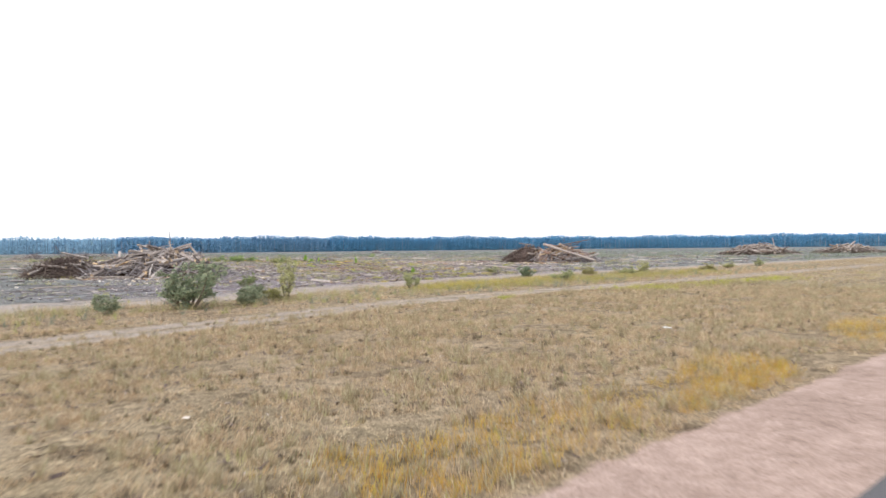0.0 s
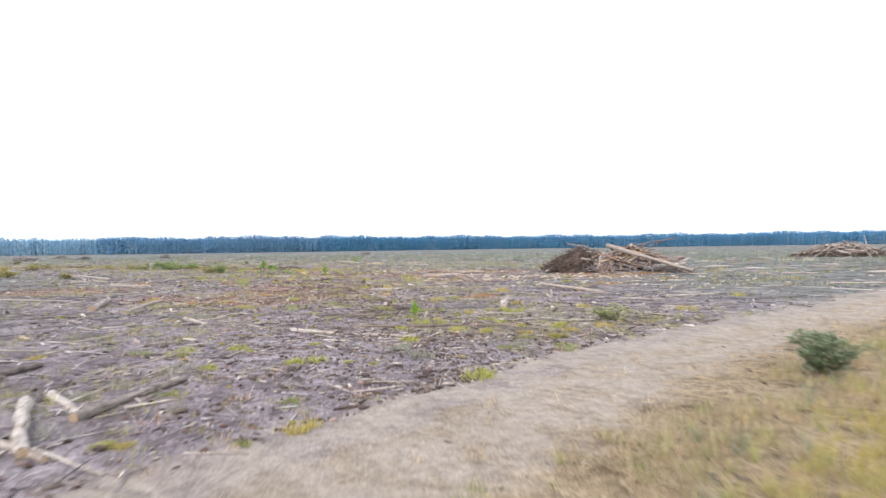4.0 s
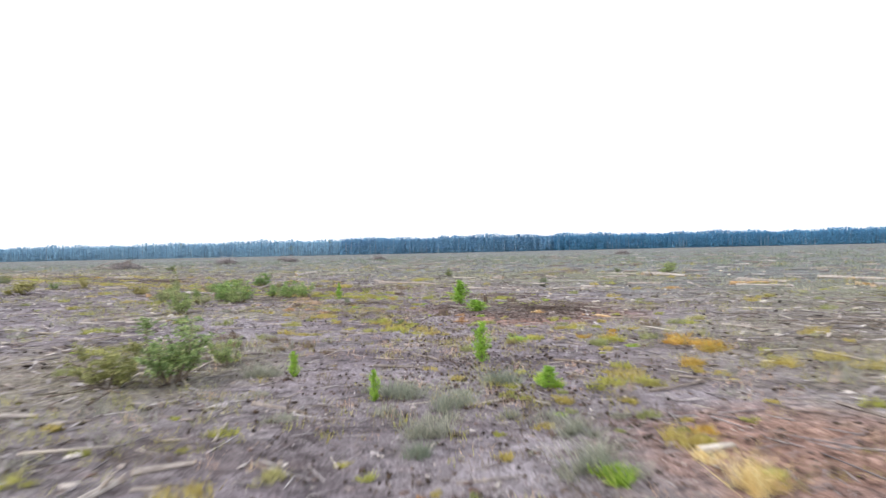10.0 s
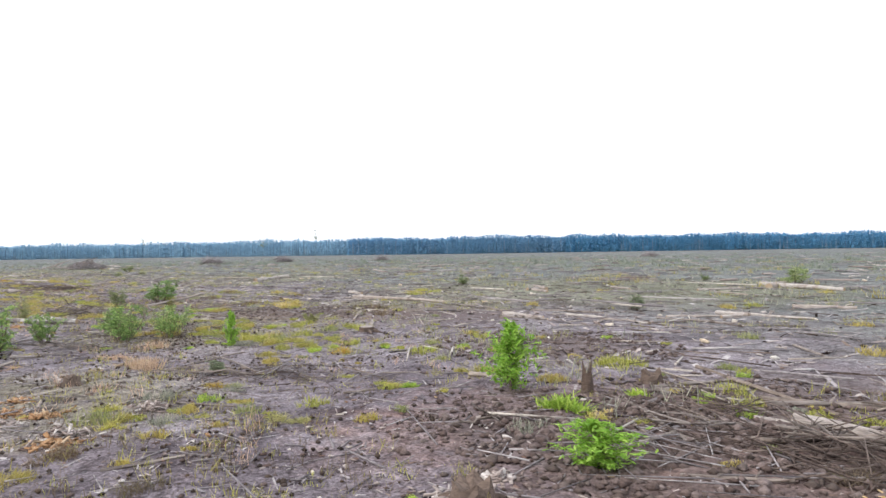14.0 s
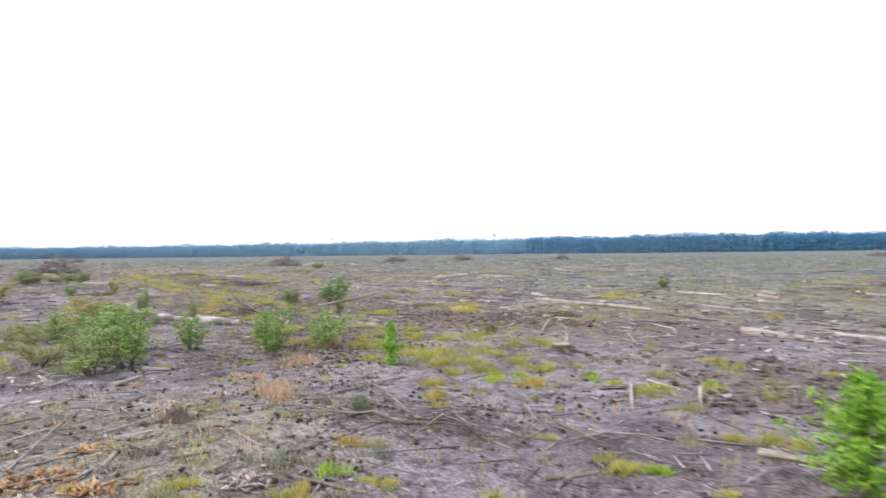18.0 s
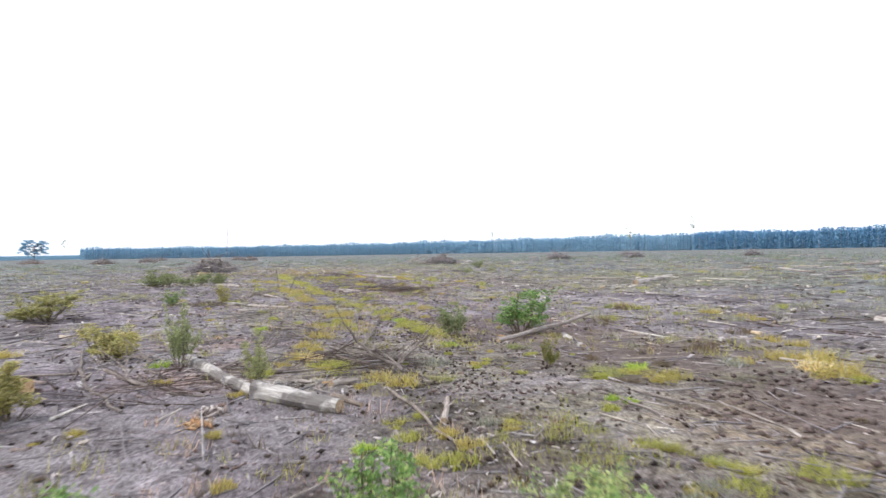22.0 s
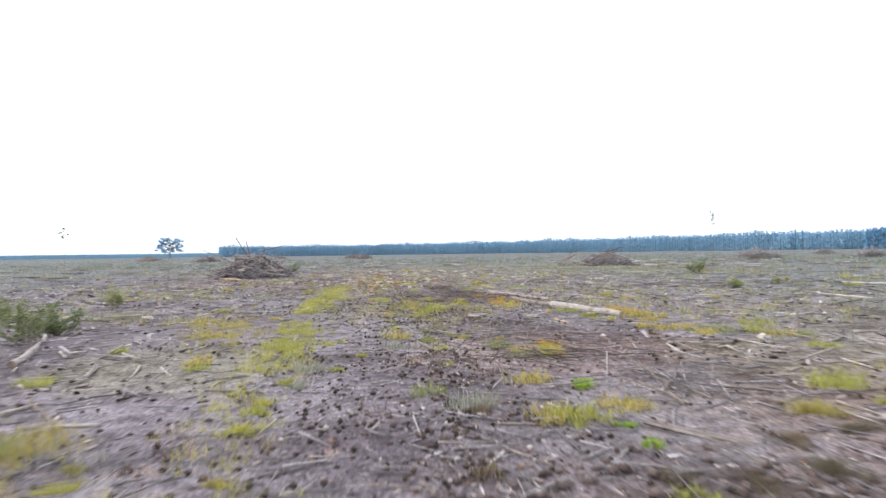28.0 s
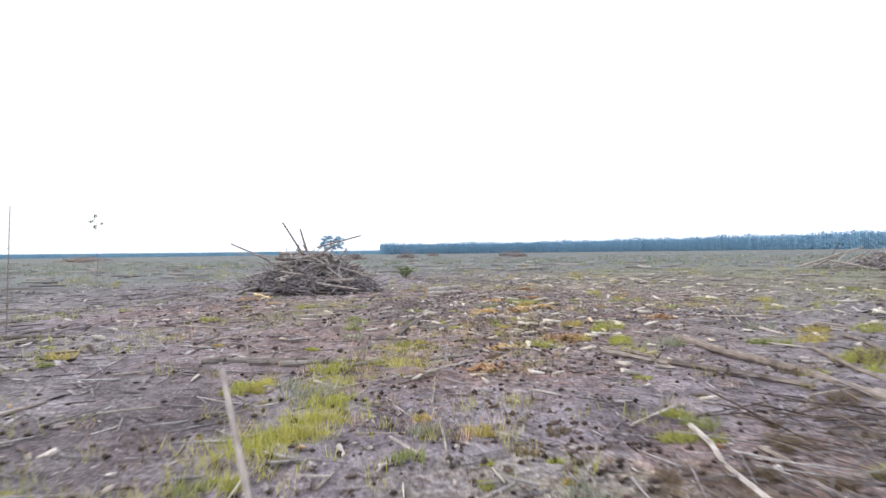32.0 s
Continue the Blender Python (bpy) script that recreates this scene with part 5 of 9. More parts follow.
log(-96.94, 145.61, -96.05, 145.30, 0.027, 'pale')
log(-56.86, 126.44, -56.23, 126.32, 0.027, 'grey')
log(-52.44, 122.88, -52.12, 122.55, 0.027, 'pale')
log(-43.03, 111.58, -40.21, 110.23, 0.018, 'grey')
log(-30.88, 102.16, -28.11, 99.27, 0.046, 'pale')
log(-23.27, 74.86, -23.80, 77.94, 0.028, 'grey')
log(-93.23, 136.71, -91.47, 137.43, 0.055, 'pale')
log(-113.72, 142.27, -114.75, 142.59, 0.037, 'pale')
log(-90.39, 135.99, -85.81, 134.02, 0.028, 'grey')
log(-50.49, 112.67, -49.36, 112.80, 0.028, 'grey')
log(-35.60, 91.38, -34.83, 91.85, 0.046, 'grey')
log(-0.51, 17.67, 1.84, 16.07, 0.056, 'pale')
log(-110.47, 142.71, -109.92, 142.73, 0.037, 'pale')
log(-25.52, 96.79, -24.89, 96.22, 0.033, 'grey')
log(1.56, 25.73, 1.57, 23.35, 0.061, 'pale')
log(-37.27, 97.80, -35.22, 97.59, 0.019, 'grey')
log(-91.47, 141.88, -86.83, 140.41, 0.042, 'grey')
log(-58.45, 125.97, -57.98, 126.09, 0.024, 'grey')
log(-51.18, 111.47, -50.39, 111.80, 0.028, 'grey')
log(-56.32, 119.00, -57.61, 120.06, 0.057, 'pale')
log(-17.56, 54.87, -18.67, 56.76, 0.038, 'grey')
log(-131.66, 143.50, -132.82, 143.69, 0.029, 'grey')
log(-3.00, 22.83, -2.89, 25.27, 0.043, 'grey')
log(-111.41, 149.69, -111.01, 150.01, 0.038, 'pale')
log(-32.18, 111.75, -31.53, 111.96, 0.038, 'grey')
log(-48.92, 115.40, -48.19, 115.26, 0.019, 'grey')
log(-45.20, 107.16, -44.91, 107.67, 0.029, 'pale')
log(-12.93, 72.16, -12.28, 72.26, 0.049, 'pale')
log(-2.85, 25.16, -1.88, 23.90, 0.034, 'grey')
log(4.04, 25.31, 4.51, 24.12, 0.069, 'pale')
log(-132.42, 149.45, -133.82, 150.53, 0.020, 'grey')
log(4.64, 17.70, 5.29, 17.28, 0.030, 'pale')
log(-132.07, 151.54, -133.36, 152.10, 0.025, 'grey')
log(-132.59, 147.18, -134.26, 147.97, 0.030, 'grey')
log(-36.96, 103.33, -35.74, 103.25, 0.025, 'grey')
log(-21.14, 72.57, -20.37, 70.12, 0.079, 'pale')
log(-37.66, 97.78, -36.56, 97.86, 0.030, 'pale')
log(-98.97, 145.49, -97.99, 145.61, 0.025, 'grey')
log(4.70, 24.71, 5.86, 24.46, 0.050, 'pale')
log(-54.19, 123.80, -52.44, 122.88, 0.025, 'grey')
log(-92.44, 130.51, -96.48, 131.04, 0.045, 'grey')
log(-85.07, 140.72, -83.17, 140.61, 0.030, 'grey')
log(-98.90, 145.41, -98.19, 145.88, 0.035, 'grey')
log(-94.28, 137.00, -92.65, 137.38, 0.035, 'grey')
log(-13.95, 42.95, -13.49, 43.45, 0.060, 'pale')
log(-59.32, 115.13, -60.06, 115.74, 0.030, 'pale')
log(-29.89, 110.18, -28.59, 109.51, 0.111, 'pale')
log(-58.92, 118.27, -58.23, 118.50, 0.071, 'grey')
log(-59.76, 125.88, -59.49, 126.62, 0.030, 'grey')
log(-97.86, 145.57, -97.27, 147.47, 0.020, 'grey')
log(-37.28, 97.31, -37.93, 98.07, 0.030, 'grey')
log(-91.45, 141.93, -89.33, 141.18, 0.041, 'grey')
log(-126.62, 152.77, -123.64, 152.47, 0.025, 'grey')
log(-87.93, 140.67, -83.73, 138.85, 0.031, 'grey')
log(-7.42, 59.64, -6.93, 59.61, 0.092, 'pale')
log(-30.50, 110.23, -29.89, 110.18, 0.051, 'pale')
log(-45.40, 113.02, -40.65, 110.08, 0.026, 'grey')
log(-47.94, 113.68, -48.23, 114.98, 0.021, 'grey')
log(-2.09, 24.45, -1.73, 26.67, 0.037, 'grey')
log(-14.98, 59.43, -14.38, 59.28, 0.042, 'grey')
log(-16.57, 79.34, -16.87, 80.13, 0.026, 'grey')
log(2.33, 19.03, 3.82, 18.04, 0.042, 'grey')
log(-60.05, 117.18, -58.05, 117.95, 0.18, 'birch')
log(-103.08, 143.37, -100.65, 142.13, 0.026, 'grey')
log(-28.80, 82.70, -29.53, 83.82, 0.031, 'pale')
log(-128.84, 152.86, -123.26, 150.76, 0.032, 'pale')
log(-90.97, 130.32, -90.87, 131.31, 0.037, 'grey')
log(-7.15, 59.71, -6.79, 60.48, 0.096, 'pale')
log(-90.08, 143.08, -89.12, 142.77, 0.032, 'grey')
log(-21.85, 72.59, -17.35, 72.90, 0.069, 'pale')
log(-102.30, 146.16, -98.12, 144.30, 0.027, 'grey')
log(-126.13, 154.74, -122.74, 154.55, 0.032, 'grey')
log(-3.63, 18.24, -1.67, 17.42, 0.085, 'pale')
log(-70.63, 122.21, -71.03, 122.47, 0.038, 'grey')
log(-5.49, 25.98, -0.69, 25.02, 0.032, 'grey')
log(-40.05, 107.94, -41.44, 107.76, 0.022, 'grey')
log(-27.12, 75.48, -27.87, 76.54, 0.044, 'pale')
log(-109.52, 148.27, -108.80, 149.25, 0.022, 'grey')
log(-133.62, 150.14, -135.13, 151.53, 0.038, 'pale')
log(-132.90, 154.76, -132.62, 155.03, 0.044, 'pale')
log(0.28, 11.91, 1.51, 10.87, 0.038, 'grey')
log(-93.35, 142.05, -90.41, 141.09, 0.027, 'grey')
log(-17.90, 80.82, -16.83, 80.15, 0.028, 'grey')
log(-107.69, 149.73, -107.55, 151.14, 0.033, 'grey')
log(-4.88, 16.91, -4.73, 17.55, 0.044, 'pale')
log(-113.89, 148.34, -108.21, 145.30, 0.022, 'grey')
log(-4.87, 48.32, -4.63, 47.71, 0.039, 'pale')
log(-15.31, 61.66, -14.38, 59.28, 0.039, 'pale')
log(0.32, 35.23, 0.96, 32.99, 0.068, 'pale')
log(-15.78, 43.72, -14.89, 44.26, 0.040, 'pale')
log(-31.50, 111.91, -30.26, 111.53, 0.029, 'pale')
log(-65.24, 132.11, -64.36, 131.50, 0.046, 'pale')
log(-38.27, 109.47, -38.41, 111.98, 0.029, 'grey')
log(-134.83, 148.73, -135.91, 149.78, 0.052, 'grey')
log(-27.15, 75.82, -28.15, 78.08, 0.029, 'grey')
log(-135.44, 146.69, -135.46, 148.59, 0.046, 'grey')
log(-26.46, 99.72, -25.62, 98.97, 0.035, 'pale')
log(-61.75, 115.97, -61.12, 116.52, 0.035, 'grey')
log(-30.27, 111.33, -28.07, 112.13, 0.052, 'grey')
log(-1.94, 26.51, -0.93, 27.92, 0.041, 'grey')
log(-14.23, 60.65, -10.85, 62.25, 0.052, 'grey')
log(-1.32, 20.17, 5.82, 19.33, 0.059, 'grey')
log(-63.99, 114.71, -60.34, 114.80, 0.036, 'grey')
log(-109.12, 150.29, -108.65, 151.36, 0.030, 'grey')
log(-92.80, 130.33, -92.72, 131.28, 0.036, 'grey')
log(-108.94, 152.06, -106.90, 151.54, 0.024, 'grey')
log(-35.27, 97.43, -33.94, 97.05, 0.036, 'pale')
log(-68.75, 117.33, -66.02, 118.52, 0.042, 'grey')
log(-62.48, 128.73, -60.37, 127.25, 0.096, 'birch')
log(-31.43, 84.80, -27.15, 86.38, 0.036, 'grey')
log(-44.01, 119.62, -43.65, 120.26, 0.048, 'pale')
log(-105.33, 135.19, -106.65, 135.36, 0.049, 'pale')
log(-34.20, 114.47, -33.96, 112.13, 0.055, 'grey')
log(-92.08, 130.41, -94.34, 130.95, 0.031, 'grey')
log(-32.43, 112.16, -30.85, 113.61, 0.037, 'grey')
log(-16.93, 60.26, -17.63, 61.62, 0.037, 'pale')
log(-53.57, 108.90, -57.10, 109.57, 0.025, 'grey')
log(-117.58, 143.53, -118.68, 144.02, 0.031, 'pale')
log(-31.63, 115.05, -29.12, 110.86, 0.050, 'grey')
log(-13.81, 76.12, -13.26, 75.76, 0.031, 'grey')
log(-11.32, 32.73, -8.02, 32.41, 0.050, 'pale')
log(-72.19, 122.67, -73.50, 124.19, 0.031, 'grey')
log(-111.07, 149.29, -111.04, 150.19, 0.038, 'grey')
log(5.77, 29.21, 5.60, 26.95, 0.188, 'pale')
log(-92.63, 144.66, -91.32, 143.92, 0.031, 'pale')
log(-28.58, 107.98, -27.76, 109.97, 0.044, 'grey')
log(-112.77, 147.85, -112.49, 148.50, 0.051, 'pale')
log(-60.41, 130.55, -59.72, 129.61, 0.051, 'birch')
log(-56.46, 126.04, -53.92, 127.15, 0.026, 'grey')
log(2.32, 29.85, 2.91, 28.39, 0.045, 'pale')
log(-65.74, 133.39, -65.49, 133.94, 0.058, 'pale')
log(-32.64, 110.48, -31.36, 108.09, 0.033, 'grey')
log(-8.16, 33.16, -8.64, 35.62, 0.091, 'pale')
log(-97.42, 131.08, -99.52, 131.55, 0.039, 'grey')
log(-41.33, 112.94, -38.55, 111.41, 0.026, 'grey')
log(4.94, 21.73, 6.20, 21.62, 0.052, 'pale')
log(-22.00, 89.34, -20.81, 90.69, 0.033, 'grey')
log(-58.16, 125.69, -55.92, 126.10, 0.026, 'grey')
log(-34.51, 82.63, -33.87, 82.98, 0.066, 'pale')
log(-65.38, 134.08, -64.52, 134.51, 0.033, 'grey')
log(-103.94, 149.03, -99.95, 147.21, 0.026, 'grey')
log(-26.05, 106.26, -25.26, 105.91, 0.080, 'fresh')
log(-64.67, 122.15, -69.59, 125.65, 0.033, 'grey')
log(-63.53, 117.73, -62.64, 119.27, 0.033, 'grey')
log(-47.09, 109.12, -45.91, 108.45, 0.033, 'pale')
log(-106.97, 141.18, -106.02, 142.15, 0.033, 'grey')
log(-72.24, 127.13, -72.67, 127.96, 0.054, 'grey')
log(-6.07, 12.13, -4.97, 12.48, 0.060, 'grey')
log(-75.48, 119.23, -73.67, 120.17, 0.054, 'grey')
log(-67.27, 133.91, -66.05, 133.50, 0.027, 'grey')
log(-65.65, 115.40, -62.77, 115.64, 0.040, 'grey')
log(-125.05, 160.05, -124.08, 159.30, 0.041, 'pale')
log(-28.38, 79.25, -28.70, 80.69, 0.082, 'pale')
log(6.29, 21.75, 8.22, 22.29, 0.041, 'pale')
log(-49.66, 109.11, -49.95, 109.90, 0.055, 'pale')
log(-21.47, 91.06, -18.12, 90.42, 0.034, 'grey')
log(-95.29, 145.00, -92.98, 144.12, 0.035, 'pale')
log(-14.58, 64.66, -12.83, 64.40, 0.084, 'pale')
log(-13.34, 78.05, -11.55, 78.10, 0.028, 'grey')
log(2.34, 39.94, 2.48, 36.03, 0.051, 'grey')
log(-6.49, 21.45, -6.09, 21.58, 0.058, 'pale')
log(-47.96, 123.41, -47.36, 123.45, 0.036, 'pale')
log(-28.87, 81.01, -28.21, 81.61, 0.065, 'pale')
log(-76.15, 120.67, -75.61, 121.14, 0.036, 'pale')
log(-22.46, 61.72, -20.97, 60.98, 0.044, 'grey')
log(-2.91, 22.31, -2.62, 24.29, 0.037, 'grey')
log(-35.37, 85.54, -34.59, 85.64, 0.060, 'pale')
log(5.55, 32.38, 6.88, 29.92, 0.180, 'grey')
log(-3.84, 54.59, -2.62, 50.96, 0.060, 'fresh')
log(-92.15, 130.31, -101.32, 130.72, 0.038, 'grey')
log(-25.06, 92.81, -23.27, 91.90, 0.038, 'grey')
log(-48.12, 126.39, -46.50, 123.06, 0.053, 'pale')
log(7.70, 32.54, 8.31, 29.44, 0.069, 'pale')
log(-18.85, 62.76, -20.21, 65.31, 0.069, 'pale')
log(-9.09, 66.52, -8.09, 66.48, 0.046, 'pale')
log(-57.35, 131.15, -54.07, 128.66, 0.031, 'grey')
log(-2.23, 24.74, -0.36, 24.74, 0.054, 'grey')
log(-20.28, 45.71, -20.62, 47.04, 0.031, 'grey')
log(-23.40, 61.51, -23.15, 61.96, 0.070, 'pale')
log(-97.67, 144.83, -95.54, 145.67, 0.031, 'grey')
log(-10.76, 35.28, -8.47, 39.77, 0.063, 'grey')
log(-29.04, 120.32, -27.69, 114.09, 0.040, 'grey')
log(-64.02, 114.68, -70.56, 115.63, 0.047, 'grey')
log(-10.39, 23.14, -8.18, 20.44, 0.095, 'pale')
log(-9.97, 54.11, -6.03, 53.62, 0.056, 'grey')
log(-12.96, 66.82, -11.62, 67.61, 0.048, 'pale')
log(-107.66, 133.67, -113.99, 133.72, 0.072, 'pale')
log(-3.96, 24.28, -0.62, 26.55, 0.041, 'grey')
log(-137.71, 161.03, -136.11, 160.54, 0.057, 'pale')
log(-16.73, 65.54, -17.23, 67.58, 0.057, 'pale')
log(8.94, 25.22, 10.48, 24.34, 0.041, 'grey')
log(-20.09, 48.45, -19.28, 49.04, 0.041, 'grey')
log(-13.01, 68.42, -11.58, 67.11, 0.049, 'grey')
log(-29.80, 74.44, -29.93, 75.38, 0.049, 'pale')
log(-4.75, 55.40, -4.03, 54.08, 0.099, 'grey')
log(-139.39, 150.50, -143.73, 152.28, 0.049, 'grey')
log(-18.29, 89.18, -16.23, 86.20, 0.050, 'grey')
log(-134.10, 159.55, -128.72, 156.80, 0.042, 'grey')
log(-19.56, 49.23, -18.63, 50.63, 0.033, 'grey')
log(-30.75, 93.56, -28.43, 92.08, 0.042, 'grey')
log(-26.83, 106.68, -25.57, 106.23, 0.042, 'fresh')
log(-74.89, 132.48, -73.45, 134.03, 0.034, 'grey')
log(-80.69, 132.88, -78.62, 133.21, 0.043, 'pale')
log(-14.10, 54.19, -10.83, 54.42, 0.043, 'grey')
log(10.02, 24.34, 12.29, 26.19, 0.051, 'pale')
log(-27.34, 111.31, -23.85, 111.23, 0.069, 'grey')
log(-135.46, 150.57, -135.81, 151.82, 0.052, 'grey')
log(-34.19, 73.91, -32.23, 72.77, 0.123, 'pale')
log(-141.69, 139.46, -142.46, 141.12, 0.062, 'grey')
log(-6.74, 57.50, -4.69, 54.64, 0.115, 'grey')
log(-69.05, 115.90, -62.31, 114.56, 0.037, 'grey')
log(-4.04, 43.31, -2.10, 42.89, 0.073, 'pale')
log(-4.11, 42.49, -1.98, 44.13, 0.111, 'pale')
log(-59.83, 118.69, -60.16, 119.48, 0.074, 'pale')
log(-19.60, 55.16, -16.45, 52.54, 0.047, 'grey')
log(-44.46, 100.10, -43.53, 100.07, 0.047, 'pale')
log(-135.46, 161.78, -130.60, 158.81, 0.056, 'grey')
log(-40.36, 125.67, -38.17, 125.65, 0.076, 'grey')
log(-24.84, 67.37, -22.23, 66.59, 0.047, 'grey')
log(-3.78, 57.70, -2.09, 58.31, 0.038, 'grey')
log(-141.69, 139.46, -146.04, 140.00, 0.048, 'grey')
log(-26.78, 64.84, -26.02, 65.83, 0.068, 'fresh')
log(-64.45, 122.08, -72.90, 127.97, 0.049, 'grey')
log(-83.25, 125.85, -79.91, 126.56, 0.088, 'pale')
log(9.19, 39.32, 9.07, 34.00, 0.089, 'pale')
log(-11.29, 73.18, -8.47, 71.43, 0.050, 'pale')
log(-9.62, 37.13, -7.13, 35.43, 0.050, 'grey')
log(-15.43, 32.60, -14.25, 32.25, 0.090, 'pale')
log(-28.96, 63.83, -28.84, 64.90, 0.060, 'fresh')
log(-144.34, 163.84, -139.57, 161.36, 0.051, 'grey')
log(-37.27, 94.86, -33.06, 95.25, 0.041, 'grey')
log(-114.75, 134.59, -118.95, 134.46, 0.052, 'grey')
log(-35.92, 126.08, -33.83, 125.85, 0.072, 'pale')
log(-0.38, 59.32, 0.99, 60.01, 0.052, 'grey')
log(-19.17, 38.85, -17.09, 40.94, 0.052, 'grey')
log(3.63, 46.00, 7.06, 45.96, 0.063, 'pale')
log(-43.97, 120.28, -45.18, 122.47, 0.074, 'pale')
log(-54.06, 134.42, -51.40, 134.45, 0.064, 'pale')
log(-33.73, 127.65, -30.48, 126.46, 0.054, 'grey')
log(-50.75, 110.34, -50.27, 110.80, 0.065, 'pale')
log(-85.65, 125.08, -83.25, 125.85, 0.119, 'birch')
log(-9.63, -2.47, -7.70, -1.31, 0.044, 'grey')
log(1.15, 48.28, 2.23, 47.48, 0.066, 'pale')
log(-146.96, 137.34, -147.66, 138.17, 0.055, 'grey')
log(-59.71, 137.40, -59.30, 138.34, 0.067, 'pale')
log(-26.20, 122.85, -26.98, 127.97, 0.034, 'grey')
log(-30.13, 85.39, -28.59, 85.14, 0.056, 'grey')
log(-4.39, 2.45, -2.92, 1.55, 0.080, 'pale')
log(-133.54, 164.47, -136.35, 169.06, 0.058, 'grey')
log(-88.39, 122.84, -85.21, 124.99, 0.058, 'grey')
log(-45.98, 131.98, -41.44, 129.03, 0.059, 'grey')
log(13.52, 33.98, 15.72, 31.75, 0.071, 'pale')
log(-15.84, 36.80, -15.79, 39.40, 0.060, 'pale')
log(-142.50, 151.05, -147.11, 153.02, 0.074, 'grey')
log(-32.67, 55.44, -27.91, 53.34, 0.114, 'pale')
log(-152.76, 146.18, -153.89, 148.02, 0.064, 'fresh')
log(-73.14, 148.29, -72.05, 147.97, 0.077, 'pale')
log(-31.36, 130.25, -30.02, 129.52, 0.102, 'pale')
log(-6.08, 6.46, -4.00, 4.25, 0.102, 'pale')
log(-62.65, 117.84, -61.52, 120.46, 0.04, 'grey')
log(-31.14, 129.19, -29.95, 130.05, 0.077, 'pale')
log(-133.59, 138.32, -129.66, 140.51, 0.052, 'grey')
log(0.18, 65.39, 3.27, 66.56, 0.090, 'grey')
log(10.12, 49.80, 13.54, 38.78, 0.131, 'pale')
log(-54.30, 105.25, -51.21, 105.72, 0.067, 'grey')
log(16.74, 34.89, 20.08, 35.85, 0.080, 'pale')
log(-39.61, 81.14, -41.99, 85.78, 0.082, 'pale')
log(-57.01, 139.60, -55.42, 138.71, 0.128, 'pale')
log(0.04, 69.51, 1.49, 70.29, 0.129, 'pale')
log(-155.57, 154.49, -158.19, 157.04, 0.116, 'pale')
log(-27.89, 134.21, -25.17, 134.25, 0.131, 'pale')
log(-9.45, 7.54, -9.07, 10.44, 0.103, 'grey')
log(-51.67, 98.08, -48.85, 99.22, 0.092, 'pale')
log(-42.29, 77.55, -34.44, 71.81, 0.062, 'grey')
log(-12.45, 100.00, -10.51, 102.23, 0.064, 'grey')
log(-17.76, 27.47, -21.75, 36.06, 0.193, 'pale')
log(-125.89, 169.01, -127.12, 172.03, 0.081, 'pale')
log(19.34, 44.67, 20.23, 43.86, 0.083, 'pale')
log(-10.59, 109.59, -9.00, 107.77, 0.101, 'pale')
log(-91.20, 135.92, -90.69, 137.13, 0.086, 'pale')
log(-160.00, 145.21, -156.12, 146.24, 0.086, 'fresh')
log(-22.89, 136.60, -21.70, 130.54, 0.070, 'pale')
log(3.10, 63.13, 5.16, 52.95, 0.089, 'grey')
log(-158.46, 159.86, -171.62, 164.65, 0.073, 'grey')
log(-44.98, 146.00, -44.29, 149.56, 0.129, 'birch')
log(-45.21, 149.05, -43.69, 146.73, 0.184, 'pale')
log(-159.38, 155.20, -163.02, 158.36, 0.152, 'pale')
log(12.24, 42.76, 14.85, 48.18, 0.134, 'grey')
log(-19.52, 133.35, -16.47, 134.42, 0.156, 'fresh')
log(-1.51, 71.73, 6.35, 68.74, 0.099, 'pale')
log(-39.35, 150.45, -37.58, 147.71, 0.103, 'pale')
log(-54.99, 82.09, -50.42, 80.35, 0.172, 'pale')
log(-28.13, 149.33, -26.43, 156.51, 0.241, 'pale')
log(-41.38, 70.46, -50.70, 80.62, 0.137, 'pale')
log(-96.23, 163.24, -93.69, 165.18, 0.092, 'grey')
log(-25.12, -3.12, -23.33, 0.37, 0.093, 'pale')
log(-9.96, 129.58, -8.43, 131.46, 0.202, 'pale')
log(-50.28, 97.65, -48.97, 103.74, 0.131, 'grey')
log(-44.04, 165.35, -37.11, 163.44, 0.107, 'grey')
log(-42.26, 161.80, -37.43, 167.40, 0.114, 'grey')
log(-23.02, 9.62, -25.41, 21.71, 0.145, 'pale')
log(-18.64, 138.55, -15.01, 135.62, 0.181, 'pale')
log(-87.41, 196.22, -80.42, 187.99, 0.138, 'pale')
log(-47.40, 22.29, -45.73, 23.57, 0.181, 'pale')
log(-11.29, 145.97, -7.11, 139.41, 0.171, 'pale')
log(-28.52, 153.24, -23.59, 148.77, 0.187, 'pale')
log(-67.77, 51.21, -58.71, 43.90, 0.191, 'pale')
log(-80.29, 156.82, -85.56, 169.79, 0.270, 'pale')
# split wood and chips
chip_patch(-112.86, 147.92, 0.21, 'orange')
chip_patch(-33.96, 105.07, 0.80, 'pale')
chip_patch(-41.52, 107.25, 0.73, 'pale')
chip_patch(-33.74, 105.78, 0.65, 'pale')
chip_patch(-31.70, 102.39, 0.61, 'orange')
chip_patch(-112.09, 151.16, 0.17, 'yellow')
chip_patch(-40.94, 104.76, 0.90, 'orange')
chip_patch(-43.83, 105.35, 0.64, 'orange')
chip_patch(-43.74, 105.82, 0.55, 'orange')
chip_patch(-0.87, 30.43, 0.56, 'pale')
chip_patch(-32.09, 103.34, 0.29, 'orange')
chip_patch(-12.30, 42.17, 0.49, 'orange')
chip_patch(-44.56, 106.58, 0.50, 'orange')
chip_patch(-13.39, 41.88, 0.71, 'orange')
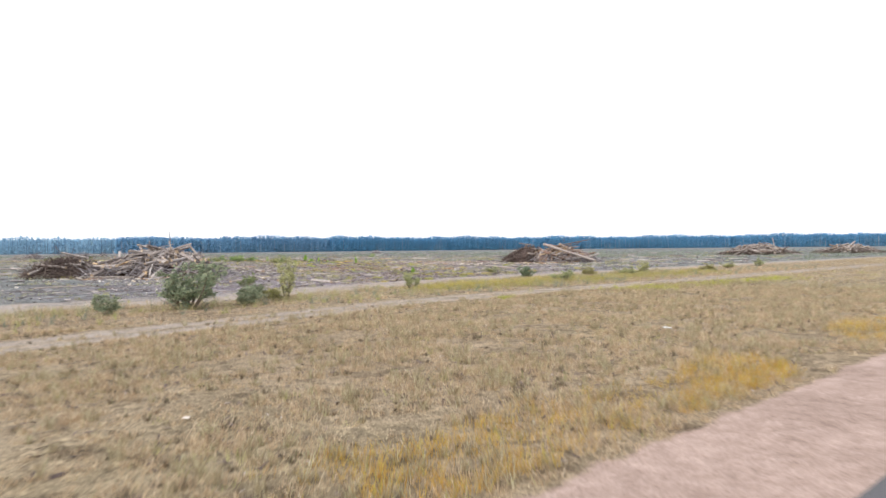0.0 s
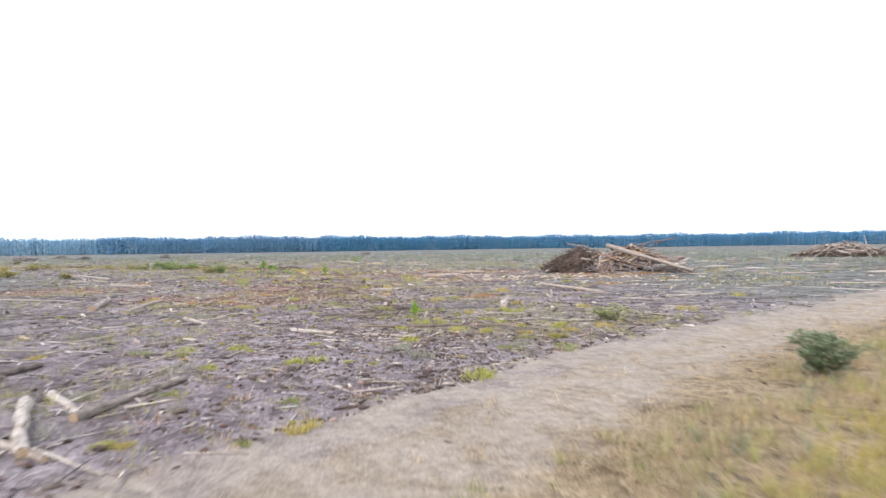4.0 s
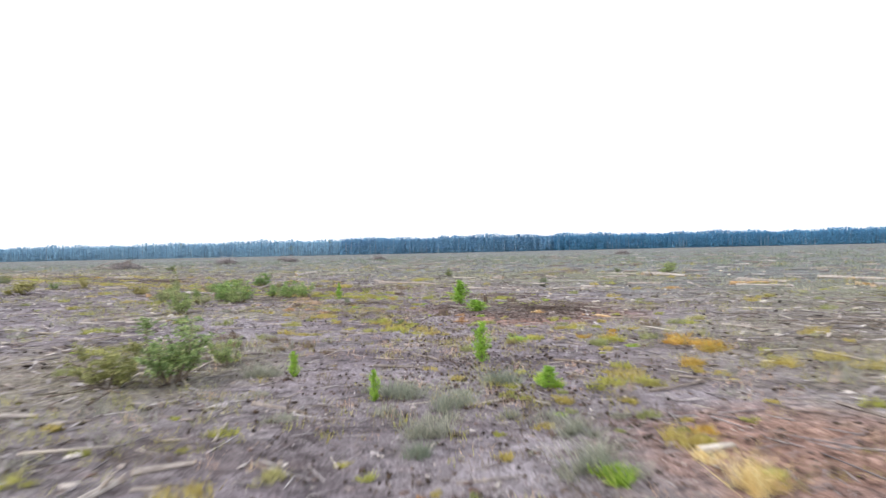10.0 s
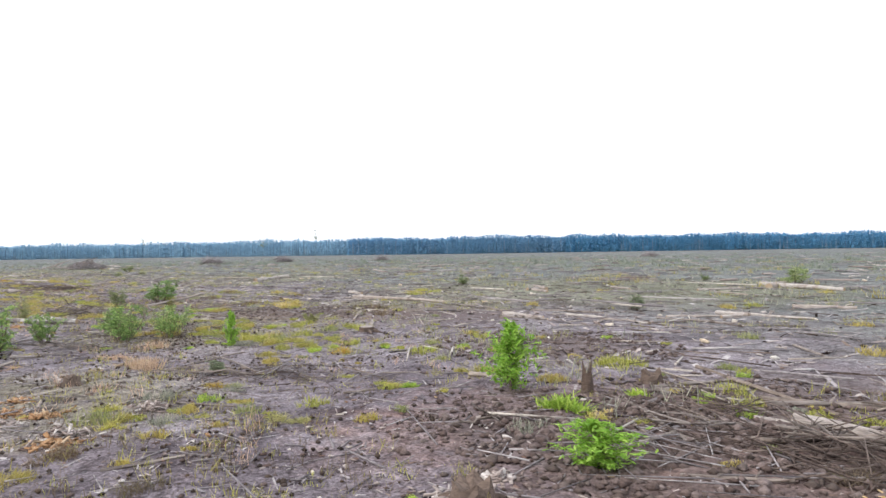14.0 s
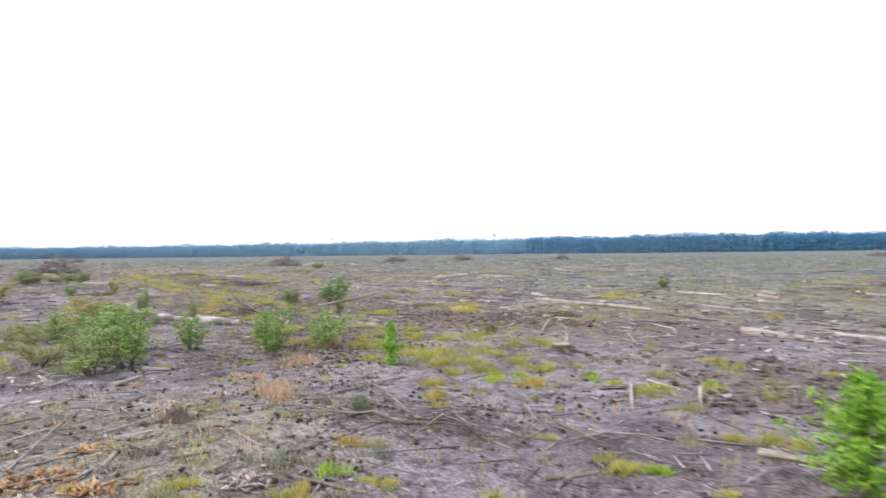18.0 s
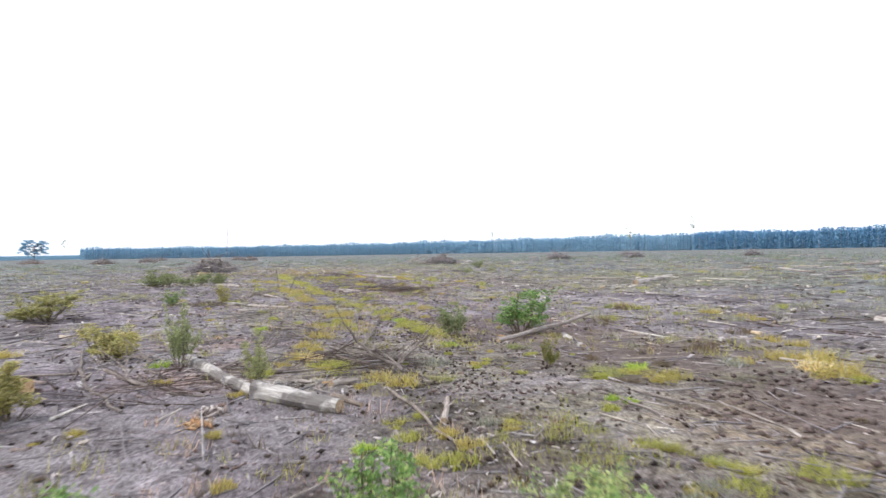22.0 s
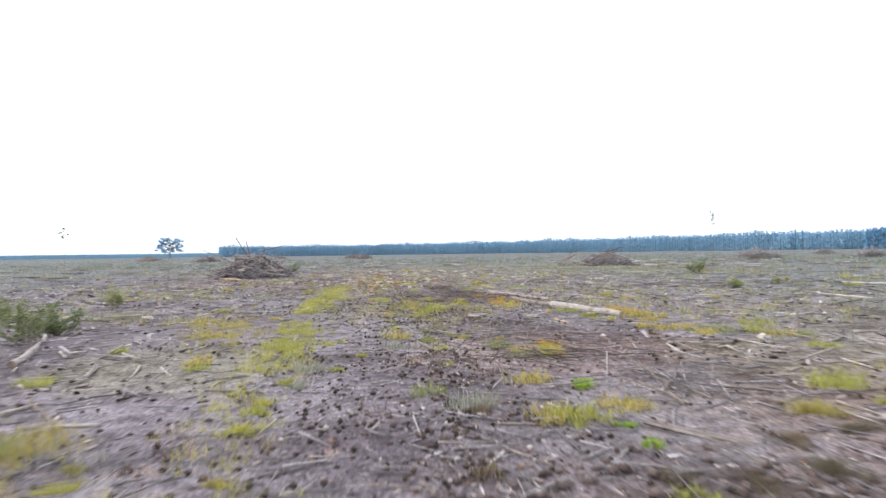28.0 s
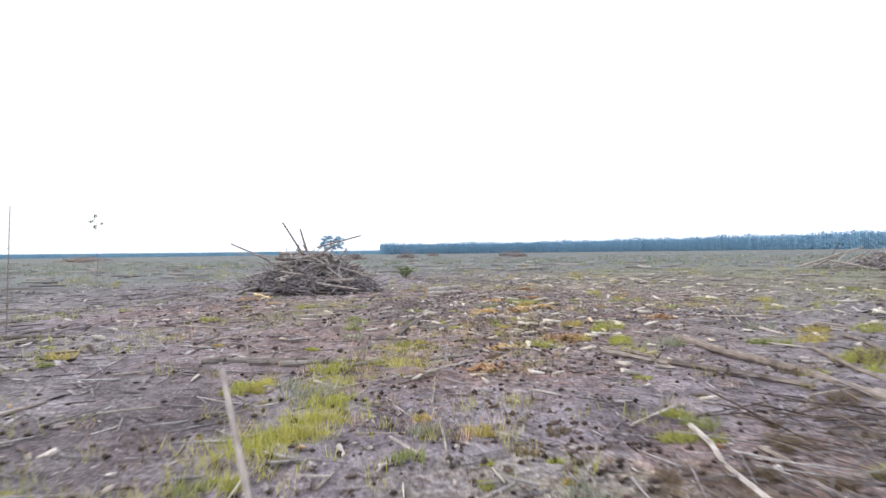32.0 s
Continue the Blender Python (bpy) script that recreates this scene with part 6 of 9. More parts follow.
chip_patch(-20.02, 70.81, 0.52, 'yellow')
chip_patch(-11.89, 43.44, 0.21, 'orange')
chip_patch(-58.65, 115.63, 0.52, 'orange')
chip_patch(-42.79, 105.13, 0.63, 'pale')
chip_patch(-32.71, 104.76, 0.43, 'orange')
chip_patch(-41.35, 105.11, 1.64, 'pale')
chip_patch(-59.29, 116.02, 0.66, 'pale')
chip_patch(-28.27, 106.12, 0.58, 'pale')
chip_patch(-133.75, 151.45, 0.82, 'orange')
chip_patch(-29.05, 106.51, 0.72, 'yellow')
chip_patch(-42.78, 105.85, 0.74, 'orange')
chip_patch(-20.40, 56.31, 1.48, 'orange')
chip_patch(-90.95, 135.18, 0.38, 'pale')
chip_patch(-16.94, 59.64, 0.76, 'orange')
chip_patch(-17.50, 60.02, 0.53, 'orange')
chip_patch(-5.95, 33.91, 0.53, 'pale')
chip_patch(-15.79, 61.08, 0.93, 'yellow')
chip_patch(-14.71, 62.42, 0.56, 'pale')
chip_patch(-136.40, 152.66, 0.85, 'yellow')
chip_patch(-11.64, 32.57, 0.74, 'orange')
chip_patch(4.80, 36.36, 2.43, 'orange')
chip_patch(-50.67, 107.98, 0.77, 'pale')
chip_patch(-2.21, 37.74, 0.78, 'yellow')
chip_patch(-137.71, 154.87, 1.28, 'orange')
chip_patch(-8.08, 65.31, 0.56, 'yellow')
chip_patch(-23.34, 61.75, 0.61, 'yellow')
chip_patch(-18.07, 65.26, 1.04, 'pale')
chip_patch(-14.64, 33.90, 1.05, 'orange')
chip_patch(-8.67, 23.40, 0.92, 'pale')
chip_patch(4.25, 35.27, 2.57, 'orange')
chip_patch(-11.82, 40.59, 1.24, 'orange')
chip_patch(-143.33, 156.40, 2.52, 'pale')
chip_patch(-12.08, 71.18, 0.84, 'orange')
chip_patch(6.04, 29.91, 0.65, 'pale')
chip_patch(-28.98, 64.39, 0.90, 'yellow')
chip_patch(-146.68, 157.71, 1.69, 'yellow')
chip_patch(-21.46, 56.35, 0.72, 'orange')
chip_patch(-147.45, 155.71, 3.38, 'pale')
chip_patch(-145.94, 159.66, 2.90, 'pale')
chip_patch(-148.05, 154.13, 1.22, 'pale')
chip_patch(-24.74, 54.74, 1.00, 'orange')
chip_patch(-11.58, 39.21, 1.28, 'orange')
chip_patch(-142.55, 154.13, 3.62, 'pale')
chip_patch(-10.90, 90.43, 2.39, 'yellow')
chip_patch(2.74, 63.86, 2.44, 'orange')
chip_patch(-14.21, 32.44, 1.11, 'orange')
chip_patch(-145.40, 156.13, 1.44, 'orange')
chip_patch(12.87, 44.97, 1.04, 'yellow')
chip_patch(-31.03, 57.77, 0.92, 'orange')
chip_patch(-30.72, 58.94, 2.80, 'orange')
chip_patch(-147.86, 160.61, 4.00, 'pale')
chip_patch(-154.78, 162.20, 1.93, 'pale')
chip_patch(-156.05, 159.32, 2.58, 'pale')
chip_patch(-32.19, 60.38, 1.98, 'orange')
chip_patch(16.23, 48.34, 1.68, 'orange')
chip_patch(-23.82, 128.31, 1.70, 'yellow')
chip_patch(-1.70, 85.67, 4.00, 'orange')
chip_patch(-158.17, 161.09, 1.73, 'orange')
chip_patch(-1.60, 87.38, 2.87, 'yellow')
chip_patch(16.12, 51.42, 2.88, 'orange')
chip_patch(-4.18, 89.02, 2.21, 'yellow')
chip_patch(-156.68, 145.27, 2.23, 'orange')
chip_patch(1.61, 80.76, 1.65, 'orange')
chip_patch(6.96, 80.32, 1.26, 'yellow')
chip_patch(0.14, 82.68, 1.28, 'yellow')
chip_patch(3.88, 84.07, 3.56, 'yellow')
chip_patch(-169.42, 173.41, 2.87, 'pale')
chip_patch(19.78, 65.88, 2.94, 'orange')
chip_patch(24.26, 58.96, 2.02, 'orange')
chip_patch(-2.54, 123.80, 3.95, 'orange')
chip_patch(-9.55, 134.26, 1.94, 'yellow')
chip_patch(13.01, 133.04, 3.52, 'orange')
# grass clumps
tuft(-25.71, 67.10, 0.7, 'lime')
tuft(-23.69, 72.51, 0.7, 'lime')
tuft(-20.04, 58.80, 0.5, 'yellow')
tuft(-18.25, 52.39, 0.55, 'bright')
tuft(-16.59, 49.19, 0.35, 'lime')
tuft(-15.07, 54.56, 0.5, 'lime')
tuft(-12.76, 52.51, 0.35, 'lime')
tuft(-12.46, 53.29, 0.4, 'lime')
tuft(-11.58, 51.80, 0.4, 'yellow')
tuft(-8.56, 77.20, 0.9, 'olive')
tuft(-7.77, 61.55, 0.8, 'yellow')
tuft(-8.73, 54.63, 0.55, 'yellow')
tuft(-6.29, 54.76, 0.55, 'lime')
tuft(-2.74, 59.68, 0.6, 'lime')
tuft(-2.69, 66.04, 0.8, 'yellow')
tuft(-2.10, 66.61, 0.8, 'olive')
tuft(-3.96, 66.30, 0.7, 'olive')
tuft(-5.87, 61.91, 0.6, 'lime')
tuft(-8.77, 52.17, 0.3, 'lime')
tuft(-11.41, 52.70, 0.3, 'orange')
tuft(-2.79, 61.87, 0.8, 'yellow')
tuft(-27.38, 97.12, 0.7, 'bright')
tuft(-24.11, 97.58, 0.8, 'lime')
tuft(-33.76, 110.12, 0.9, 'bright')
tuft(-23.04, 90.04, 0.7, 'lime')
tuft(-22.37, 90.45, 0.7, 'lime')
tuft(-22.06, 90.23, 0.6, 'yellow')
tuft(-24.69, 89.98, 0.5, 'bright')
tuft(-24.29, 89.33, 0.55, 'bright')
tuft(-21.95, 97.26, 1.0, 'orange')
tuft(-21.18, 97.05, 1.0, 'orange')
tuft(-20.68, 95.60, 0.9, 'orange')
tuft(-21.12, 93.02, 0.8, 'orange')
tuft(-22.92, 98.52, 0.8, 'olive')
tuft(-21.46, 106.03, 0.8, 'olive')
tuft(-17.52, 119.92, 1.2, 'yellow')
tuft(-23.34, 91.18, 0.35, 'yellow')
tuft(-25.47, 90.75, 0.4, 'lime')
tuft(-45.36, 98.38, 0.8, 'lime')
tuft(-70.85, 113.36, 1.0, 'yellow')
tuft(-60.22, 104.11, 1.4, 'yellow')
tuft(-42.27, 117.61, 0.35, 'yellow')
tuft(-39.93, 117.26, 0.5, 'olive')
tuft(-38.24, 114.26, 0.4, 'olive')
tuft(-39.47, 111.24, 0.3, 'lime')
tuft(-37.34, 116.04, 0.4, 'lime')
tuft(-52.99, 143.49, 1.0, 'lime')
tuft(-40.37, 108.39, 0.3, 'lime')
tuft(-43.92, 113.81, 0.3, 'lime')
tuft(-27.3, 87.38, 0.95, 'sage')
tuft(-25.86, 86.68, 0.9, 'sage')
tuft(-25.66, 89.22, 0.85, 'sage')
tuft(-25.45, 84.56, 0.7, 'sage')
tuft(-22.25, 83.72, 0.95, 'sage')
tuft(-20.14, 83.72, 0.62, 'straw')
tuft(-32.2, 88.4, 0.8, 'sage')
tuft(-108.47, 144.51, 0.36, 'heath')
tuft(-108.20, 145.36, 0.43, 'heath')
tuft(-109.24, 143.40, 0.31, 'olive')
tuft(-127.86, 147.14, 0.31, 'lime')
tuft(-120.58, 148.64, 0.31, 'lime')
tuft(-112.37, 147.16, 0.32, 'olive')
tuft(-127.07, 151.42, 0.35, 'heath')
tuft(-107.29, 146.74, 0.44, 'heath')
tuft(-128.06, 146.96, 0.21, 'lime')
tuft(-84.17, 132.81, 0.21, 'lime')
tuft(-127.87, 149.76, 0.15, 'lime')
tuft(-107.93, 146.24, 0.45, 'heath')
tuft(-120.50, 149.54, 0.49, 'lime')
tuft(-109.93, 141.58, 0.27, 'yellow')
tuft(-126.90, 152.09, 0.49, 'heath')
tuft(-95.77, 141.10, 0.53, 'heath')
tuft(-126.53, 152.89, 0.50, 'heath')
tuft(-98.15, 136.75, 0.34, 'yellow')
tuft(-120.58, 150.09, 0.51, 'lime')
tuft(-121.65, 144.94, 0.34, 'lime')
tuft(-95.35, 141.87, 0.51, 'heath')
tuft(-84.77, 133.24, 0.41, 'dry')
tuft(-104.31, 145.45, 0.53, 'lime')
tuft(-126.53, 153.50, 0.50, 'heath')
tuft(-128.45, 144.84, 0.18, 'lime')
tuft(-118.90, 152.51, 0.36, 'orange')
tuft(-67.67, 126.38, 0.54, 'lime')
tuft(-59.54, 119.41, 0.30, 'lime')
tuft(-121.17, 150.06, 0.48, 'orange')
tuft(-110.77, 141.26, 0.30, 'lime')
tuft(-98.72, 135.18, 0.36, 'lime')
tuft(-95.10, 142.69, 0.55, 'heath')
tuft(-110.90, 140.63, 0.67, 'lime')
tuft(-82.27, 136.84, 0.56, 'heath')
tuft(-119.64, 152.36, 0.43, 'yellow')
tuft(-68.25, 126.22, 0.50, 'lime')
tuft(-120.79, 151.27, 0.37, 'lime')
tuft(-121.48, 150.24, 0.37, 'orange')
tuft(-82.92, 136.54, 0.56, 'heath')
tuft(-47.33, 116.68, 0.75, 'lime')
tuft(-122.64, 145.38, 0.38, 'lime')
tuft(-122.49, 144.22, 0.38, 'lime')
tuft(-40.90, 107.40, 0.38, 'lime')
tuft(-129.59, 147.40, 0.57, 'lime')
tuft(-129.65, 147.68, 0.51, 'lime')
tuft(-59.20, 121.12, 0.51, 'olive')
tuft(-46.34, 109.09, 0.16, 'lime')
tuft(-107.53, 140.68, 0.38, 'lime')
tuft(-114.60, 146.48, 0.32, 'lime')
tuft(-104.89, 145.99, 0.71, 'orange')
tuft(-120.18, 152.44, 0.78, 'orange')
tuft(-83.50, 136.44, 0.43, 'heath')
tuft(-99.44, 135.37, 0.32, 'yellow')
tuft(-127.73, 153.47, 0.59, 'heath')
tuft(-128.50, 152.46, 0.46, 'lime')
tuft(-128.27, 152.82, 0.33, 'lime')
tuft(-90.67, 133.85, 0.33, 'lime')
tuft(-66.00, 128.92, 0.39, 'yellow')
tuft(-34.52, 104.85, 0.20, 'bright')
tuft(-45.82, 110.72, 0.59, 'dry')
tuft(-41.97, 106.53, 0.40, 'lime')
tuft(-123.15, 145.93, 0.53, 'lime')
tuft(-54.77, 117.57, 0.53, 'lime')
tuft(-47.62, 111.53, 0.87, 'dry')
tuft(-95.97, 143.19, 0.48, 'heath')
tuft(-56.37, 123.97, 0.52, 'heath')
tuft(-107.97, 141.20, 0.40, 'lime')
tuft(-90.77, 134.73, 0.34, 'lime')
tuft(-108.13, 139.35, 0.47, 'lime')
tuft(-85.06, 135.42, 0.34, 'orange')
tuft(-51.80, 120.43, 0.41, 'lime')
tuft(-99.83, 137.32, 0.48, 'lime')
tuft(-120.11, 153.19, 0.55, 'orange')
tuft(-130.30, 147.90, 0.61, 'lime')
tuft(-43.51, 113.48, 0.68, 'yellow')
tuft(-24.17, 81.88, 0.21, 'yellow')
tuft(-37.84, 110.75, 0.41, 'lime')
tuft(-52.13, 120.36, 0.41, 'lime')
tuft(-97.63, 142.09, 0.20, 'bright')
tuft(-46.73, 110.00, 0.41, 'dry')
tuft(-87.02, 130.93, 0.35, 'yellow')
tuft(-55.95, 124.49, 0.62, 'yellow')
tuft(-33.64, 101.40, 0.21, 'lime')
tuft(-34.79, 100.73, 0.56, 'yellow')
tuft(-127.69, 154.49, 0.63, 'heath')
tuft(-32.29, 109.27, 0.35, 'lime')
tuft(-83.16, 137.64, 0.56, 'yellow')
tuft(-83.76, 137.18, 0.28, 'yellow')
tuft(-38.03, 107.35, 0.35, 'olive')
tuft(-47.99, 117.47, 0.49, 'yellow')
tuft(-32.00, 97.97, 0.42, 'lime')
tuft(-58.58, 123.01, 0.35, 'lime')
tuft(-57.12, 124.04, 0.56, 'lime')
tuft(-61.11, 119.68, 0.42, 'lime')
tuft(-30.69, 102.42, 0.49, 'lime')
tuft(-33.01, 109.35, 0.49, 'lime')
tuft(-38.29, 110.85, 0.28, 'lime')
tuft(-55.76, 117.18, 0.35, 'bright')
tuft(-91.42, 134.18, 0.36, 'lime')
tuft(-41.86, 114.80, 0.64, 'orange')
tuft(-46.66, 110.88, 0.57, 'dry')
tuft(-91.75, 132.48, 0.64, 'yellow')
tuft(-48.81, 117.27, 0.50, 'yellow')
tuft(-28.41, 94.25, 0.58, 'olive')
tuft(-17.68, 69.70, 0.22, 'lime')
tuft(-38.49, 107.40, 0.50, 'olive')
tuft(1.85, 15.21, 0.29, 'lime')
tuft(-49.41, 109.46, 0.43, 'dry')
tuft(-52.91, 120.55, 0.43, 'yellow')
tuft(-56.08, 124.98, 0.80, 'yellow')
tuft(-42.83, 114.66, 0.37, 'bright')
tuft(-95.87, 144.38, 0.53, 'heath')
tuft(-13.80, 56.30, 0.22, 'lime')
tuft(-37.91, 103.77, 0.58, 'heath')
tuft(-57.38, 124.49, 0.81, 'olive')
tuft(-53.32, 120.47, 0.44, 'lime')
tuft(-11.93, 56.92, 0.22, 'yellow')
tuft(-112.25, 144.54, 0.22, 'bright')
tuft(-47.22, 113.78, 0.22, 'bright')
tuft(-71.50, 121.70, 0.33, 'bright')
tuft(-39.79, 103.45, 0.44, 'yellow')
tuft(-25.39, 82.23, 0.30, 'lime')
tuft(-22.03, 83.41, 0.67, 'bright')
tuft(-20.45, 76.37, 0.30, 'lime')
tuft(-41.66, 109.14, 0.52, 'orange')
tuft(-124.38, 145.90, 0.60, 'lime')
tuft(-46.75, 111.66, 0.67, 'dry')
tuft(-11.21, 57.23, 0.38, 'lime')
tuft(-19.57, 76.68, 0.45, 'lime')
tuft(-82.84, 138.86, 0.38, 'orange')
tuft(-16.47, 55.12, 0.23, 'yellow')
tuft(-33.52, 98.15, 0.46, 'lime')
tuft(-26.74, 81.63, 0.53, 'olive')
tuft(-57.10, 125.04, 0.53, 'lime')
tuft(-65.84, 125.70, 0.53, 'lime')
tuft(-56.11, 118.10, 0.38, 'lime')
tuft(-59.59, 123.35, 0.23, 'lime')
tuft(-124.58, 145.44, 0.61, 'yellow')
tuft(-70.14, 127.15, 0.46, 'bright')
tuft(-32.58, 102.95, 0.19, 'olive')
tuft(-45.16, 115.92, 0.61, 'lime')
tuft(-35.99, 101.14, 0.38, 'lime')
tuft(-34.83, 102.01, 0.39, 'yellow')
tuft(-29.45, 107.28, 0.56, 'heath')
tuft(-109.47, 140.03, 0.46, 'lime')
tuft(-40.94, 105.81, 0.46, 'lime')
tuft(-20.89, 76.61, 0.23, 'lime')
tuft(-20.02, 83.99, 0.70, 'orange')
tuft(-40.05, 107.06, 0.31, 'lime')
tuft(-32.91, 92.78, 0.65, 'heath')
tuft(-62.33, 119.75, 0.70, 'lime')
tuft(-33.31, 98.66, 0.63, 'lime')
tuft(-57.65, 115.59, 0.39, 'yellow')
tuft(-35.97, 96.45, 0.47, 'yellow')
tuft(-62.66, 128.77, 0.61, 'heath')
tuft(-26.03, 82.55, 0.24, 'lime')
tuft(-71.56, 125.04, 0.39, 'yellow')
tuft(-0.25, 15.81, 0.16, 'lime')
tuft(-42.66, 115.62, 0.32, 'bright')
tuft(-18.00, 70.67, 0.39, 'bright')
tuft(-131.80, 148.38, 0.39, 'lime')
tuft(-124.96, 146.30, 0.63, 'lime')
tuft(-55.43, 119.65, 0.40, 'yellow')
tuft(-35.58, 101.88, 0.47, 'lime')
tuft(-30.18, 103.76, 0.32, 'yellow')
tuft(-6.67, 28.73, 0.71, 'lime')
tuft(-57.27, 125.47, 0.48, 'bright')
tuft(-96.78, 144.84, 0.79, 'yellow')
tuft(-2.55, 22.99, 0.24, 'lime')
tuft(-60.29, 123.29, 0.32, 'lime')
tuft(-13.77, 71.10, 0.96, 'olive')
tuft(-36.20, 112.92, 0.48, 'yellow')
tuft(-92.89, 132.94, 0.64, 'yellow')
tuft(-48.04, 110.88, 0.24, 'lime')
tuft(-43.65, 115.31, 0.72, 'yellow')
tuft(-7.16, 44.61, 0.72, 'olive')
tuft(-59.94, 123.71, 0.24, 'yellow')
tuft(-36.71, 112.88, 0.72, 'yellow')
tuft(-44.93, 116.63, 0.48, 'lime')
tuft(-62.53, 120.02, 0.48, 'lime')
tuft(-18.17, 77.58, 0.32, 'lime')
tuft(10.14, -14.95, 0.80, 'lime')
tuft(-92.70, 134.72, 0.32, 'lime')
tuft(6.02, 15.82, 0.65, 'olive')
tuft(-39.87, 103.02, 0.73, 'yellow')
tuft(-116.41, 148.30, 0.36, 'lime')
tuft(-101.59, 137.87, 0.32, 'lime')
tuft(-56.80, 118.33, 0.40, 'lime')
tuft(-37.13, 112.93, 0.49, 'yellow')
tuft(-112.54, 152.52, 0.49, 'lime')
tuft(-43.69, 107.98, 0.16, 'lime')
tuft(-116.95, 147.32, 0.37, 'orange')
tuft(-55.60, 120.00, 0.33, 'lime')
tuft(-88.28, 133.59, 0.65, 'yellow')
tuft(-41.35, 106.37, 0.49, 'yellow')
tuft(-25.23, 83.58, 0.49, 'sage')
tuft(-47.48, 115.20, 0.41, 'lime')
tuft(-43.90, 117.38, 0.49, 'lime')
tuft(-50.53, 117.87, 0.66, 'yellow')
tuft(7.08, 15.62, 0.99, 'yellow')
tuft(-3.31, 23.11, 0.33, 'lime')
tuft(-130.41, 154.09, 0.35, 'heath')
tuft(-84.89, 138.69, 0.55, 'heath')
tuft(-36.50, 110.39, 0.25, 'lime')
tuft(-71.97, 125.70, 0.50, 'yellow')
tuft(-23.00, 68.40, 0.29, 'yellow')
tuft(-36.83, 96.49, 0.50, 'yellow')
tuft(-66.99, 125.86, 0.58, 'lime')
tuft(-56.82, 118.87, 0.33, 'lime')
tuft(-13.96, 57.80, 0.17, 'lime')
tuft(-60.69, 123.67, 0.33, 'lime')
tuft(-31.40, 104.24, 0.38, 'bright')
tuft(-113.16, 152.49, 0.42, 'lime')
tuft(-9.39, 58.52, 0.33, 'yellow')
tuft(-113.51, 152.25, 0.30, 'lime')
tuft(-18.37, 54.84, 0.75, 'olive')
tuft(-27.67, 104.30, 0.50, 'olive')
tuft(-0.90, 31.44, 0.34, 'lime')
tuft(-93.51, 133.36, 0.67, 'yellow')
tuft(-26.15, 100.83, 0.67, 'lime')
tuft(-26.64, 100.90, 0.68, 'yellow')
tuft(-28.00, 104.45, 0.34, 'yellow')
tuft(-27.32, 96.34, 0.76, 'yellow')
tuft(-116.24, 149.56, 0.34, 'lime')
tuft(-27.87, 101.01, 0.30, 'lime')
tuft(-46.19, 116.67, 0.51, 'lime')
tuft(-32.64, 111.45, 0.51, 'bright')
tuft(-113.41, 145.94, 0.42, 'lime')
tuft(-125.81, 146.32, 0.68, 'lime')
tuft(-10.17, 58.77, 0.21, 'lime')
tuft(-67.17, 131.53, 0.94, 'lime')
tuft(-57.21, 126.50, 0.56, 'heath')
tuft(-93.73, 130.84, 0.51, 'lime')
tuft(-109.22, 151.17, 0.34, 'lime')
tuft(-24.37, 96.55, 0.80, 'olive')
tuft(-48.57, 119.86, 0.60, 'lime')
tuft(-15.77, 72.17, 0.43, 'yellow')
tuft(-93.48, 135.08, 0.43, 'lime')
tuft(-132.88, 146.97, 0.52, 'yellow')
tuft(-30.28, 104.83, 0.26, 'lime')
tuft(-100.02, 143.21, 0.36, 'bright')
tuft(-46.71, 116.64, 0.69, 'lime')
tuft(-42.76, 116.83, 0.61, 'lime')
tuft(-59.28, 113.91, 0.43, 'yellow')
tuft(-110.17, 143.73, 0.35, 'lime')
tuft(-45.13, 115.65, 0.78, 'yellow')
tuft(-39.38, 99.59, 0.52, 'yellow')
tuft(-35.01, 92.54, 0.74, 'heath')
tuft(-24.48, 67.60, 0.79, 'yellow')
tuft(-44.54, 116.06, 0.61, 'yellow')
tuft(-30.33, 80.11, 0.52, 'lime')
tuft(-129.62, 156.14, 0.58, 'heath')
tuft(-10.93, 59.08, 0.22, 'lime')
tuft(-108.97, 151.62, 0.44, 'lime')
tuft(-35.27, 103.54, 0.22, 'lime')
tuft(-40.23, 104.25, 0.68, 'heath')
tuft(-37.51, 101.97, 0.35, 'lime')
tuft(-37.53, 110.75, 0.35, 'bright')
tuft(-35.73, 98.71, 0.53, 'lime')
tuft(-28.60, 101.55, 0.40, 'lime')
tuft(-23.84, 68.63, 0.53, 'yellow')
tuft(-47.32, 114.05, 0.22, 'bright')
tuft(3.17, 24.86, 0.35, 'lime')
tuft(-21.66, 78.09, 0.35, 'lime')
tuft(-33.44, 100.31, 0.44, 'lime')
tuft(-13.04, 58.90, 0.35, 'yellow')
tuft(-49.81, 119.58, 0.71, 'yellow')
tuft(-22.92, 85.41, 0.62, 'sage')
tuft(-29.01, 82.12, 0.27, 'yellow')
tuft(-100.30, 143.43, 0.34, 'bright')
tuft(2.03, 25.06, 0.28, 'lime')
tuft(-109.87, 151.29, 0.53, 'yellow')
tuft(-11.59, 59.27, 0.31, 'bright')
tuft(-44.98, 118.04, 0.36, 'lime')
tuft(-38.32, 101.50, 0.45, 'lime')
tuft(-86.69, 138.34, 0.59, 'heath')
tuft(-133.34, 147.14, 0.54, 'lime')
tuft(-94.35, 131.54, 0.36, 'lime')
tuft(-117.15, 149.54, 0.45, 'lime')
more_tuft(6.05, 17.23, 0.72, 'yellow')
more_tuft(-44.43, 118.40, 0.31, 'bright')
more_tuft(-34.56, 93.64, 1.23, 'heath')
more_tuft(-45.57, 117.92, 0.99, 'lime')
more_tuft(-8.36, 59.40, 0.36, 'yellow')
